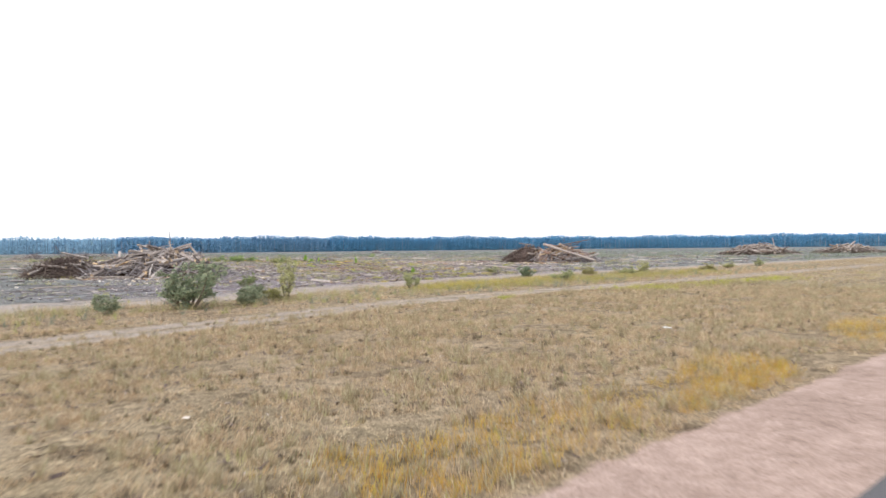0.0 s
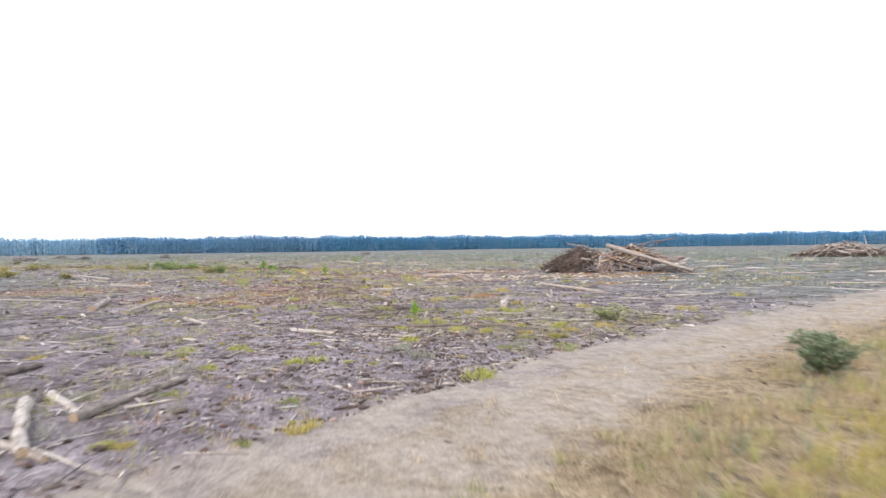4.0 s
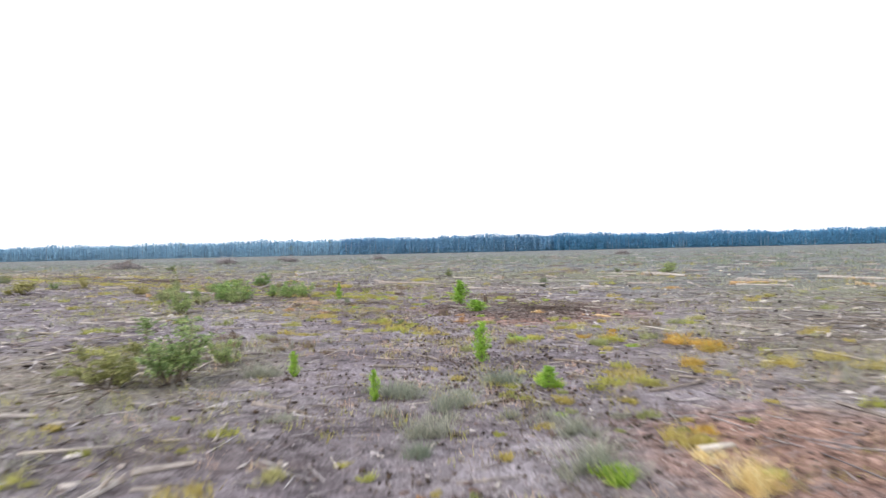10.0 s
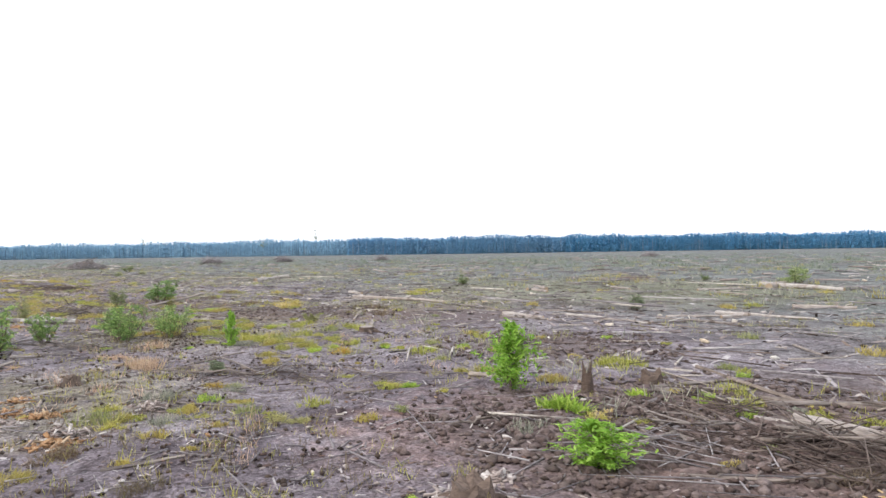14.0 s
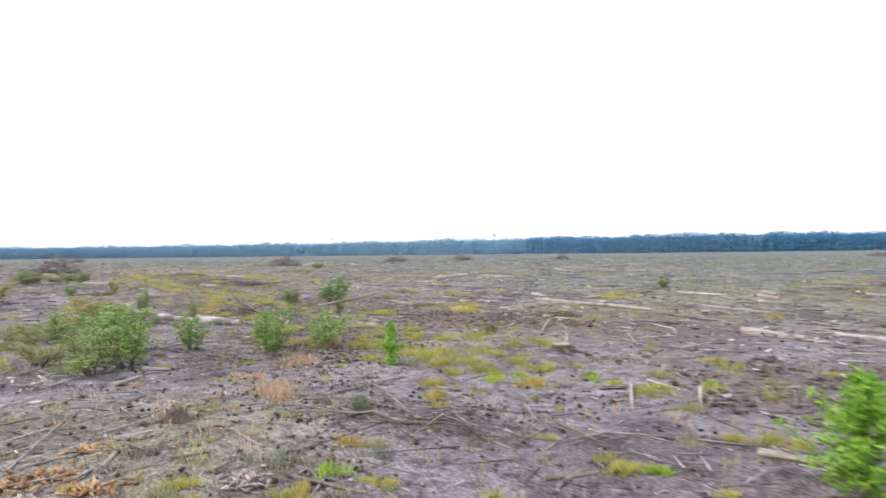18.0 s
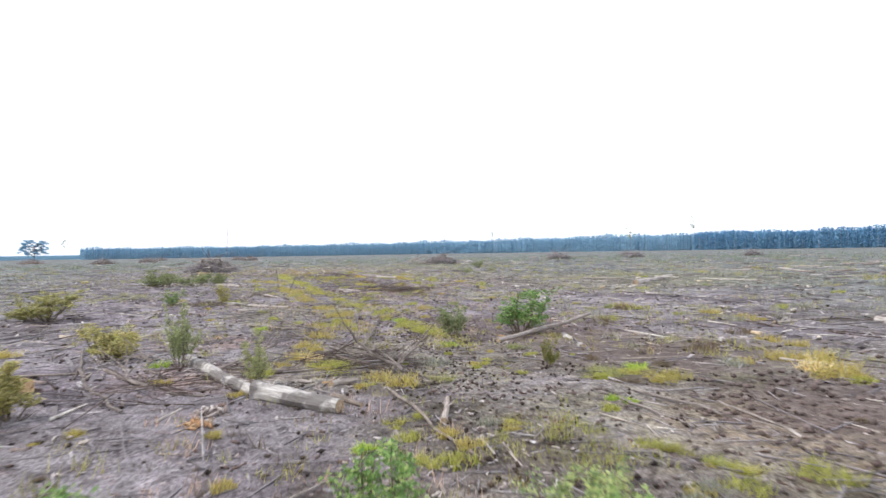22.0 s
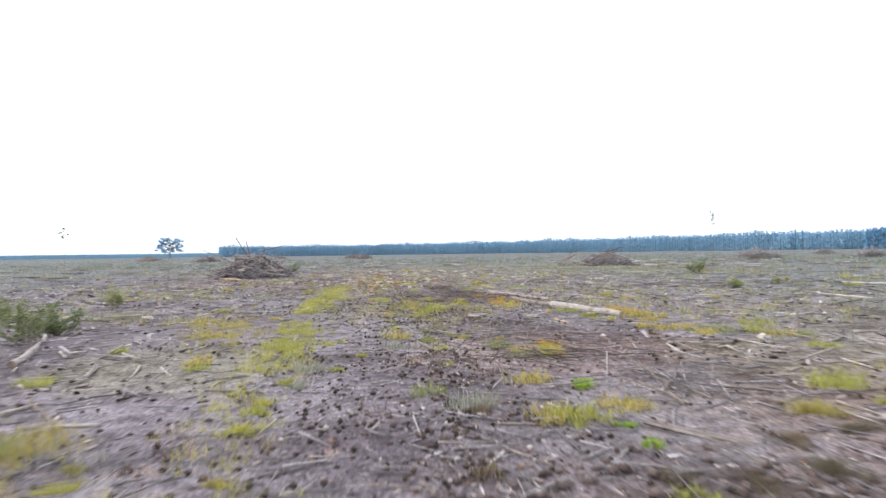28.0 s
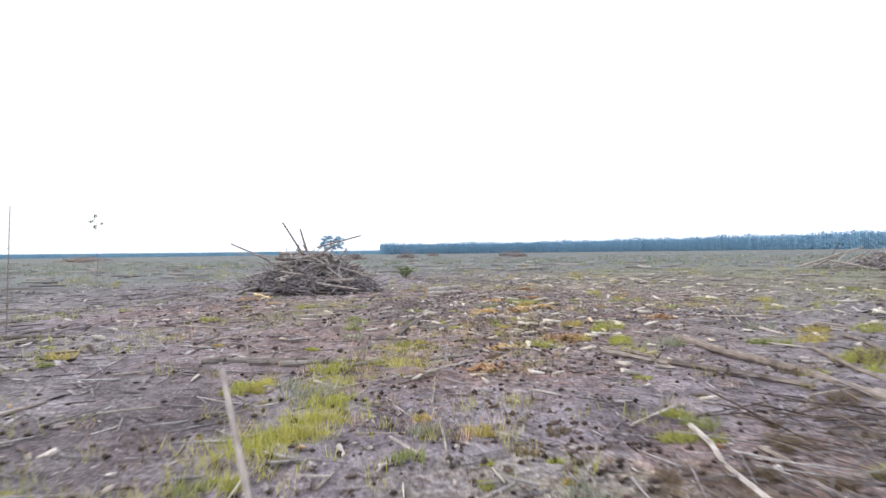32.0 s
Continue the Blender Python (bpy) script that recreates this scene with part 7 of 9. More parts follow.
more_tuft(1.09, 10.01, 0.36, 'lime')
more_tuft(-60.43, 125.28, 0.27, 'lime')
more_tuft(-115.69, 151.59, 0.63, 'lime')
more_tuft(-69.03, 124.44, 0.36, 'lime')
more_tuft(-47.63, 120.94, 0.73, 'lime')
more_tuft(-43.69, 117.04, 0.45, 'lime')
more_tuft(-21.70, 70.94, 0.29, 'lime')
more_tuft(-33.08, 109.70, 0.50, 'straw')
more_tuft(-3.26, 46.24, 1.09, 'yellow')
more_tuft(-22.34, 78.24, 0.46, 'lime')
more_tuft(-64.28, 119.99, 1.01, 'yellow')
more_tuft(-64.95, 116.56, 0.82, 'bright')
more_tuft(-114.66, 145.35, 0.37, 'yellow')
more_tuft(-102.98, 138.65, 0.46, 'lime')
more_tuft(-132.01, 154.00, 0.37, 'lime')
more_tuft(-12.90, 72.76, 1.19, 'heath')
more_tuft(-55.11, 122.41, 0.33, 'bright')
more_tuft(-20.75, 86.14, 0.55, 'orange')
more_tuft(-26.10, 101.98, 0.83, 'yellow')
more_tuft(-16.51, 58.02, 0.37, 'lime')
more_tuft(-9.37, 29.04, 0.84, 'lime')
more_tuft(4.45, 18.06, 0.56, 'lime')
more_tuft(-55.46, 122.36, 0.37, 'bright')
more_tuft(3.25, 18.22, 0.56, 'yellow')
more_tuft(-34.76, 112.42, 0.56, 'yellow')
more_tuft(-46.84, 117.72, 0.84, 'yellow')
more_tuft(-39.44, 101.08, 0.47, 'olive')
more_tuft(-34.73, 100.44, 0.66, 'yellow')
more_tuft(-30.58, 81.43, 0.38, 'lime')
more_tuft(-61.77, 124.78, 0.28, 'yellow')
more_tuft(-30.81, 102.10, 0.66, 'bright')
more_tuft(-41.12, 106.56, 0.38, 'lime')
more_tuft(-29.08, 83.15, 0.66, 'lime')
more_tuft(-12.82, 59.83, 0.38, 'lime')
more_tuft(7.78, 17.29, 0.85, 'yellow')
more_tuft(-5.32, 46.92, 0.85, 'lime')
more_tuft(-22.84, 70.86, 0.62, 'lime')
more_tuft(-16.72, 58.37, 0.38, 'olive')
more_tuft(-46.29, 116.27, 0.76, 'lime')
more_tuft(-25.64, 85.54, 0.86, 'sage')
more_tuft(-29.61, 110.44, 0.48, 'lime')
more_tuft(-125.46, 152.91, 0.38, 'lime')
more_tuft(-26.02, 98.07, 0.38, 'yellow')
more_tuft(-97.81, 146.99, 0.96, 'lime')
more_tuft(-117.81, 150.21, 0.38, 'orange')
more_tuft(-42.77, 112.38, 0.43, 'yellow')
more_tuft(-27.01, 98.12, 0.77, 'yellow')
more_tuft(-28.76, 110.48, 0.53, 'lime')
more_tuft(-24.43, 86.16, 0.58, 'sage')
more_tuft(-38.78, 107.50, 0.29, 'lime')
more_tuft(0.17, 10.79, 0.39, 'lime')
more_tuft(-24.31, 98.14, 0.78, 'orange')
more_tuft(-47.70, 115.42, 0.49, 'lime')
more_tuft(-91.66, 141.25, 0.49, 'lime')
more_tuft(-105.91, 151.14, 0.78, 'yellow')
more_tuft(-35.44, 100.63, 0.39, 'yellow')
more_tuft(-62.93, 124.22, 0.49, 'lime')
more_tuft(-22.45, 71.61, 0.29, 'lime')
more_tuft(-27.97, 98.21, 0.59, 'olive')
more_tuft(-22.32, 86.85, 0.49, 'sage')
more_tuft(-3.55, 9.50, 0.69, 'lime')
more_tuft(-24.81, 69.66, 0.74, 'yellow')
more_tuft(-42.89, 112.62, 0.59, 'yellow')
more_tuft(-127.30, 149.56, 0.20, 'lime')
more_tuft(-28.57, 84.35, 0.79, 'sage')
more_tuft(-21.80, 87.02, 0.59, 'olive')
more_tuft(-65.08, 120.85, 0.59, 'yellow')
more_tuft(0.88, 19.00, 0.49, 'lime')
more_tuft(-55.63, 115.04, 0.40, 'yellow')
more_tuft(-45.30, 119.45, 0.89, 'olive')
more_tuft(-25.25, 98.56, 0.60, 'orange')
more_tuft(-1.40, 10.72, 0.70, 'lime')
more_tuft(-26.82, 85.62, 0.80, 'sage')
more_tuft(-63.15, 124.40, 0.60, 'bright')
more_tuft(5.81, 25.81, 0.70, 'lime')
more_tuft(-37.13, 92.68, 1.23, 'heath')
more_tuft(-98.11, 147.46, 1.10, 'lime')
more_tuft(-111.59, 151.89, 0.60, 'lime')
more_tuft(-0.81, 11.01, 0.80, 'lime')
more_tuft(6.38, 25.69, 0.70, 'lime')
more_tuft(-131.29, 157.04, 0.60, 'lime')
more_tuft(-29.44, 110.70, 0.50, 'lime')
more_tuft(-49.69, 116.79, 0.50, 'lime')
more_tuft(-5.10, 47.80, 0.50, 'lime')
more_tuft(-88.46, 138.75, 1.11, 'heath')
more_tuft(-30.72, 97.94, 0.40, 'yellow')
more_tuft(-116.86, 152.53, 0.71, 'orange')
more_tuft(-51.98, 109.03, 0.81, 'olive')
more_tuft(-119.19, 149.16, 0.46, 'lime')
more_tuft(4.80, 26.38, 0.46, 'lime')
more_tuft(-37.91, 110.49, 0.41, 'lime')
more_tuft(-106.72, 151.28, 0.91, 'yellow')
more_tuft(-31.43, 111.35, 0.46, 'bright')
more_tuft(-70.50, 124.97, 0.61, 'lime')
more_tuft(-5.42, 47.95, 0.61, 'lime')
more_tuft(-131.58, 157.05, 0.92, 'heath')
more_tuft(-19.23, 57.74, 0.41, 'yellow')
more_tuft(-7.58, 61.05, 0.61, 'yellow')
more_tuft(-9.37, 61.25, 0.51, 'yellow')
more_tuft(-45.47, 110.72, 1.23, 'dry')
more_tuft(-117.46, 152.17, 0.61, 'lime')
more_tuft(-44.58, 120.25, 1.13, 'lime')
more_tuft(-87.40, 140.27, 1.03, 'heath')
more_tuft(-115.58, 154.12, 0.25, 'lime')
more_tuft(-45.15, 118.33, 0.31, 'lime')
more_tuft(-27.61, 103.71, 0.41, 'lime')
more_tuft(-65.76, 120.87, 0.93, 'yellow')
more_tuft(-104.88, 134.38, 0.83, 'lime')
more_tuft(-36.43, 94.47, 1.03, 'heath')
more_tuft(-39.99, 102.66, 0.83, 'yellow')
more_tuft(-71.75, 121.90, 0.41, 'bright')
more_tuft(-21.06, 80.57, 0.29, 'lime')
more_tuft(5.99, 19.33, 0.52, 'lime')
more_tuft(-45.73, 119.99, 0.42, 'lime')
more_tuft(-31.44, 98.11, 0.83, 'yellow')
more_tuft(-34.45, 112.23, 0.63, 'yellow')
more_tuft(-112.57, 144.47, 0.31, 'lime')
more_tuft(-50.69, 116.58, 0.73, 'lime')
more_tuft(-15.91, 74.80, 0.52, 'bright')
more_tuft(-45.01, 120.44, 0.73, 'lime')
more_tuft(-49.94, 117.39, 0.63, 'lime')
more_tuft(-91.64, 142.79, 0.42, 'yellow')
more_tuft(-105.14, 137.26, 0.63, 'lime')
more_tuft(-31.94, 111.86, 0.32, 'yellow')
more_tuft(-49.40, 122.47, 0.42, 'lime')
more_tuft(-74.15, 128.64, 0.63, 'lime')
more_tuft(-96.46, 134.42, 0.64, 'yellow')
more_tuft(9.31, 18.37, 0.96, 'yellow')
more_tuft(-57.87, 129.42, 1.17, 'heath')
more_tuft(-110.50, 153.81, 0.96, 'orange')
more_tuft(-27.09, 104.13, 0.53, 'lime')
more_tuft(-30.25, 104.02, 0.32, 'lime')
more_tuft(-46.03, 111.00, 1.23, 'dry')
more_tuft(-19.70, 58.27, 0.32, 'yellow')
more_tuft(-32.34, 82.25, 0.43, 'yellow')
more_tuft(-7.36, 24.93, 0.54, 'lime')
more_tuft(-116.46, 146.98, 0.43, 'yellow')
more_tuft(-33.52, 114.68, 1.08, 'lime')
more_tuft(-31.31, 111.77, 0.43, 'bright')
more_tuft(-48.18, 119.31, 0.54, 'lime')
more_tuft(-8.35, 61.97, 0.76, 'lime')
more_tuft(-38.44, 116.56, 0.43, 'lime')
more_tuft(-40.44, 115.82, 0.39, 'lime')
more_tuft(-64.11, 132.81, 1.19, 'heath')
more_tuft(-31.04, 84.00, 0.32, 'lime')
more_tuft(-32.85, 98.16, 0.98, 'lime')
more_tuft(-113.95, 139.45, 0.87, 'yellow')
more_tuft(-129.16, 147.09, 0.87, 'lime')
more_tuft(7.73, 19.60, 0.55, 'lime')
more_tuft(-73.97, 130.06, 0.44, 'lime')
more_tuft(-47.42, 120.14, 0.66, 'lime')
more_tuft(-34.08, 97.73, 0.99, 'lime')
more_tuft(5.23, 20.45, 0.66, 'lime')
more_tuft(-105.87, 137.33, 0.77, 'yellow')
more_tuft(-40.52, 116.15, 0.33, 'lime')
more_tuft(-61.08, 119.39, 0.44, 'lime')
more_tuft(-90.08, 138.92, 1.00, 'heath')
more_tuft(-38.67, 116.96, 0.44, 'bright')
more_tuft(-105.23, 140.89, 0.33, 'lime')
more_tuft(-111.52, 153.96, 1.00, 'orange')
more_tuft(-49.17, 116.96, 0.78, 'lime')
more_tuft(-41.08, 116.15, 0.40, 'bright')
more_tuft(-96.94, 136.38, 0.45, 'lime')
more_tuft(2.46, 21.08, 0.68, 'lime')
more_tuft(-24.46, 100.43, 0.45, 'orange')
more_tuft(3.26, 21.09, 0.45, 'lime')
more_tuft(-43.12, 115.10, 0.45, 'lime')
more_tuft(-10.38, 62.81, 0.68, 'olive')
more_tuft(-71.23, 127.20, 0.57, 'lime')
more_tuft(-118.81, 152.96, 0.79, 'orange')
more_tuft(-19.35, 75.48, 0.68, 'lime')
more_tuft(-103.52, 144.98, 0.57, 'lime')
more_tuft(-42.30, 112.03, 0.46, 'yellow')
more_tuft(-16.73, 82.43, 0.46, 'lime')
more_tuft(-27.66, 78.79, 0.80, 'lime')
more_tuft(-21.30, 74.91, 0.46, 'lime')
more_tuft(-72.86, 123.86, 0.69, 'lime')
more_tuft(-41.23, 116.47, 0.40, 'lime')
more_tuft(-4.89, 27.55, 0.32, 'lime')
more_tuft(-54.15, 108.07, 1.03, 'olive')
more_tuft(-132.34, 158.96, 1.04, 'lime')
more_tuft(-97.94, 132.02, 0.92, 'lime')
more_tuft(-93.88, 142.70, 1.23, 'yellow')
more_tuft(-44.17, 114.80, 0.69, 'lime')
more_tuft(-72.47, 125.55, 0.81, 'lime')
more_tuft(-15.59, 62.22, 0.46, 'yellow')
more_tuft(-53.04, 127.41, 0.58, 'lime')
more_tuft(-34.82, 115.72, 0.46, 'yellow')
more_tuft(-132.24, 159.28, 1.23, 'heath')
more_tuft(-61.91, 119.52, 0.58, 'yellow')
more_tuft(-38.79, 94.54, 1.23, 'heath')
more_tuft(-128.78, 152.99, 0.58, 'olive')
more_tuft(-103.88, 145.24, 0.47, 'lime')
more_tuft(-59.95, 122.79, 0.35, 'lime')
more_tuft(-28.38, 87.69, 0.70, 'sage')
more_tuft(-11.83, 76.30, 1.23, 'heath')
more_tuft(-70.86, 128.94, 0.59, 'yellow')
more_tuft(-25.21, 101.27, 0.47, 'lime')
more_tuft(-17.27, 83.09, 0.47, 'yellow')
more_tuft(-30.70, 86.32, 0.59, 'sage')
more_tuft(-109.08, 152.61, 1.23, 'yellow')
more_tuft(-42.58, 116.41, 0.59, 'lime')
more_tuft(-110.09, 151.76, 0.59, 'lime')
more_tuft(-48.35, 121.07, 0.48, 'lime')
more_tuft(-116.92, 149.72, 0.71, 'lime')
more_tuft(-4.05, 50.38, 0.36, 'lime')
more_tuft(-98.55, 132.38, 0.96, 'lime')
more_tuft(-42.41, 103.31, 0.72, 'yellow')
more_tuft(-37.56, 96.62, 0.96, 'yellow')
more_tuft(-14.91, 63.06, 0.60, 'yellow')
more_tuft(-6.09, 27.84, 0.54, 'lime')
more_tuft(-129.34, 152.93, 0.48, 'lime')
more_tuft(-60.31, 123.00, 0.36, 'yellow')
more_tuft(-121.08, 151.36, 0.36, 'lime')
more_tuft(-87.18, 143.66, 0.72, 'lime')
more_tuft(-15.82, 62.85, 0.36, 'lime')
more_tuft(6.20, -8.38, 0.73, 'dry')
more_tuft(-78.03, 124.41, 0.73, 'lime')
more_tuft(-28.22, 70.80, 0.97, 'olive')
more_tuft(-94.53, 131.32, 0.49, 'bright')
more_tuft(-30.58, 114.26, 0.44, 'bright')
more_tuft(-66.18, 125.72, 0.73, 'lime')
more_tuft(-38.99, 102.35, 0.73, 'yellow')
more_tuft(-48.36, 119.53, 0.49, 'bright')
more_tuft(-2.91, 21.63, 0.25, 'lime')
more_tuft(-116.46, 151.48, 1.11, 'orange')
more_tuft(-26.53, 73.04, 0.62, 'lime')
more_tuft(-107.42, 139.52, 0.74, 'lime')
more_tuft(-85.71, 145.06, 0.87, 'yellow')
more_tuft(-116.04, 138.61, 1.11, 'yellow')
more_tuft(-119.79, 139.73, 0.74, 'lime')
more_tuft(-49.37, 119.03, 0.74, 'lime')
more_tuft(-33.62, 114.37, 1.12, 'lime')
more_tuft(-63.32, 119.11, 0.50, 'yellow')
more_tuft(-43.41, 116.82, 0.37, 'lime')
more_tuft(-127.33, 157.29, 0.75, 'yellow')
more_tuft(-39.63, 102.27, 0.87, 'yellow')
more_tuft(-18.50, 77.35, 0.31, 'bright')
more_tuft(-77.60, 127.73, 0.75, 'yellow')
more_tuft(-127.21, 157.54, 0.50, 'lime')
more_tuft(-136.46, 155.82, 0.88, 'lime')
more_tuft(-24.80, 90.38, 0.63, 'bright')
more_tuft(-51.57, 119.98, 0.63, 'lime')
more_tuft(-2.39, 22.31, 0.25, 'lime')
more_tuft(-131.57, 148.10, 1.01, 'lime')
more_tuft(-93.07, 145.59, 0.51, 'lime')
more_tuft(-110.46, 152.94, 1.01, 'yellow')
more_tuft(-23.10, 102.31, 1.14, 'heath')
more_tuft(-33.56, 100.82, 0.64, 'lime')
more_tuft(-44.76, 116.40, 0.76, 'yellow')
more_tuft(-4.06, 21.95, 0.26, 'lime')
more_tuft(-25.23, 106.97, 0.51, 'lime')
more_tuft(-96.78, 141.76, 0.38, 'bright')
more_tuft(-20.17, 91.23, 0.26, 'yellow')
more_tuft(-39.49, 116.09, 0.38, 'bright')
more_tuft(-74.11, 126.07, 0.90, 'yellow')
more_tuft(-26.33, 107.24, 0.26, 'lime')
more_tuft(-30.56, 114.74, 0.45, 'lime')
more_tuft(-63.62, 120.04, 0.77, 'straw')
more_tuft(-33.07, 114.72, 0.78, 'lime')
more_tuft(-25.26, 102.88, 0.52, 'yellow')
more_tuft(-108.66, 135.76, 0.52, 'lime')
more_tuft(-134.82, 159.28, 0.91, 'olive')
more_tuft(-0.80, 30.82, 0.36, 'lime')
more_tuft(-56.40, 107.35, 1.17, 'lime')
more_tuft(-116.77, 142.63, 0.78, 'lime')
more_tuft(-75.28, 123.83, 0.79, 'lime')
more_tuft(-73.62, 128.24, 0.79, 'lime')
more_tuft(-44.16, 103.92, 0.66, 'yellow')
more_tuft(-111.95, 152.54, 0.53, 'lime')
more_tuft(-16.27, 48.65, 0.33, 'bright')
more_tuft(-48.51, 113.74, 1.06, 'dry')
more_tuft(-94.11, 145.81, 0.40, 'lime')
more_tuft(-8.70, 28.55, 0.53, 'lime')
more_tuft(-22.98, 91.99, 0.81, 'lime')
more_tuft(-20.96, 92.15, 0.40, 'yellow')
more_tuft(-132.86, 146.60, 0.54, 'lime')
more_tuft(-35.45, 101.04, 1.08, 'lime')
more_tuft(-91.34, 142.87, 0.41, 'yellow')
more_tuft(-29.01, 72.97, 0.41, 'yellow')
more_tuft(-119.79, 149.41, 0.54, 'lime')
more_tuft(-121.44, 144.33, 0.82, 'lime')
more_tuft(-32.67, 118.88, 0.41, 'lime')
more_tuft(-12.49, 51.73, 0.55, 'lime')
more_tuft(-59.09, 133.84, 1.11, 'heath')
more_tuft(-1.07, 52.73, 0.55, 'bright')
more_tuft(-133.41, 146.76, 0.56, 'lime')
more_tuft(-2.70, 53.10, 0.39, 'lime')
more_tuft(-13.48, 51.50, 0.56, 'lime')
more_tuft(-42.00, 95.70, 1.23, 'olive')
more_tuft(-45.51, 104.14, 0.42, 'yellow')
more_tuft(-68.78, 126.55, 0.99, 'lime')
more_tuft(-46.34, 125.50, 1.23, 'heath')
more_tuft(-8.49, 66.83, 0.57, 'olive')
more_tuft(-100.92, 137.66, 0.57, 'lime')
more_tuft(-57.93, 109.02, 1.14, 'lime')
more_tuft(-138.81, 156.42, 0.71, 'lime')
more_tuft(-13.76, 51.91, 0.64, 'lime')
more_tuft(4.51, 17.67, 0.71, 'lime')
more_tuft(-30.91, 72.42, 0.86, 'yellow')
more_tuft(-2.75, 53.75, 0.36, 'lime')
more_tuft(-12.17, 52.75, 0.29, 'lime')
more_tuft(-97.65, 131.59, 0.86, 'lime')
more_tuft(-18.98, 93.58, 1.23, 'yellow')
more_tuft(-16.93, 93.33, 1.02, 'yellow')
more_tuft(-72.56, 117.10, 1.16, 'lime')
more_tuft(-88.01, 147.29, 0.58, 'lime')
more_tuft(-141.18, 149.36, 0.66, 'olive')
more_tuft(-104.15, 151.00, 0.88, 'yellow')
more_tuft(-11.35, 80.35, 0.73, 'lime')
more_tuft(-96.55, 146.47, 0.59, 'lime')
more_tuft(-11.40, 80.76, 0.45, 'yellow')
more_tuft(-136.37, 161.68, 0.90, 'yellow')
more_tuft(-95.31, 140.88, 0.60, 'lime')
more_tuft(-92.27, 144.80, 0.75, 'lime')
more_tuft(-46.59, 115.05, 0.45, 'bright')
more_tuft(-34.79, 120.58, 0.45, 'bright')
more_tuft(-39.35, 119.51, 0.60, 'yellow')
more_tuft(0.89, 18.61, 0.60, 'lime')
more_tuft(-21.49, 47.20, 0.60, 'lime')
more_tuft(-14.34, 81.35, 0.75, 'lime')
more_tuft(-7.28, 54.85, 0.60, 'lime')
more_tuft(-67.15, 138.12, 1.21, 'heath')
more_tuft(7.49, 18.58, 0.76, 'lime')
more_tuft(-42.42, 98.26, 1.23, 'olive')
more_tuft(-55.11, 121.81, 0.46, 'lime')
more_tuft(5.71, 26.53, 0.76, 'lime')
more_tuft(-66.79, 138.57, 1.07, 'lime')
more_tuft(-21.77, 47.50, 0.69, 'bright')
more_tuft(-135.91, 163.08, 1.08, 'lime')
more_tuft(-103.83, 152.74, 0.92, 'lime')
more_tuft(-6.27, 55.40, 0.39, 'bright')
more_tuft(-17.57, 51.56, 0.46, 'lime')
more_tuft(-131.45, 158.82, 0.93, 'lime')
more_tuft(-136.85, 162.30, 0.93, 'heath')
more_tuft(-61.96, 119.96, 1.08, 'lime')
more_tuft(-115.74, 158.52, 0.93, 'yellow')
more_tuft(-17.59, 94.90, 1.09, 'yellow')
more_tuft(-56.48, 132.06, 0.93, 'yellow')
more_tuft(-142.72, 149.67, 0.94, 'olive')
more_tuft(-64.66, 133.88, 0.94, 'lime')
more_tuft(-89.58, 148.26, 1.23, 'lime')
more_tuft(-105.71, 151.76, 0.94, 'yellow')
more_tuft(6.58, -3.25, 1.23, 'yellow')
more_tuft(8.46, -3.30, 1.23, 'yellow')
more_tuft(-35.01, 90.02, 0.95, 'lime')
more_tuft(-77.35, 129.24, 0.79, 'lime')
more_tuft(-38.08, 86.69, 0.79, 'olive')
more_tuft(-27.92, 94.30, 0.56, 'bright')
more_tuft(-67.88, 138.94, 1.23, 'yellow')
more_tuft(-118.36, 150.39, 0.96, 'yellow')
more_tuft(-16.49, 88.93, 1.12, 'lime')
more_tuft(-10.83, 82.31, 1.23, 'heath')
more_tuft(-99.89, 132.60, 0.80, 'lime')
more_tuft(-17.70, 89.12, 0.64, 'lime')
more_tuft(-78.60, 127.71, 0.97, 'yellow')
more_tuft(-48.09, 128.04, 1.23, 'heath')
more_tuft(-57.60, 132.67, 0.98, 'yellow')
more_tuft(-20.70, 96.22, 1.23, 'orange')
more_tuft(10.26, -2.67, 1.23, 'yellow')
more_tuft(-1.80, 56.57, 0.82, 'lime')
more_tuft(6.12, 41.92, 1.23, 'yellow')
more_tuft(-36.85, 119.52, 0.49, 'yellow')
more_tuft(-38.82, 118.90, 0.66, 'lime')
more_tuft(-19.08, 52.31, 0.49, 'lime')
more_tuft(-104.80, 154.00, 1.23, 'lime')
more_tuft(-95.45, 150.61, 1.23, 'yellow')
more_tuft(-70.27, 115.93, 0.66, 'lime')
more_tuft(-34.73, 120.18, 0.40, 'bright')
more_tuft(-26.20, 116.02, 0.67, 'yellow')
more_tuft(-132.86, 159.86, 0.83, 'lime')
more_tuft(-19.46, 52.81, 0.34, 'lime')
more_tuft(-118.26, 159.07, 0.85, 'yellow')
more_tuft(-61.13, 137.76, 1.19, 'yellow')
more_tuft(-144.66, 149.64, 0.68, 'olive')
more_tuft(-55.69, 129.61, 1.23, 'yellow')
more_tuft(11.96, -2.00, 1.23, 'lime')
more_tuft(-107.94, 152.50, 0.86, 'yellow')
more_tuft(-60.07, 120.04, 1.04, 'yellow')
more_tuft(-24.25, 113.33, 0.61, 'lime')
more_tuft(7.87, -1.07, 1.23, 'yellow')
more_tuft(-25.11, 66.02, 0.69, 'lime')
more_tuft(-39.36, 115.38, 1.05, 'lime')
more_tuft(-21.04, 69.08, 0.39, 'bright')
more_tuft(-25.47, 66.32, 0.71, 'lime')
more_tuft(-26.79, 97.44, 0.71, 'lime')
more_tuft(-20.69, 84.55, 0.61, 'straw')
more_tuft(-137.01, 156.17, 0.72, 'lime')
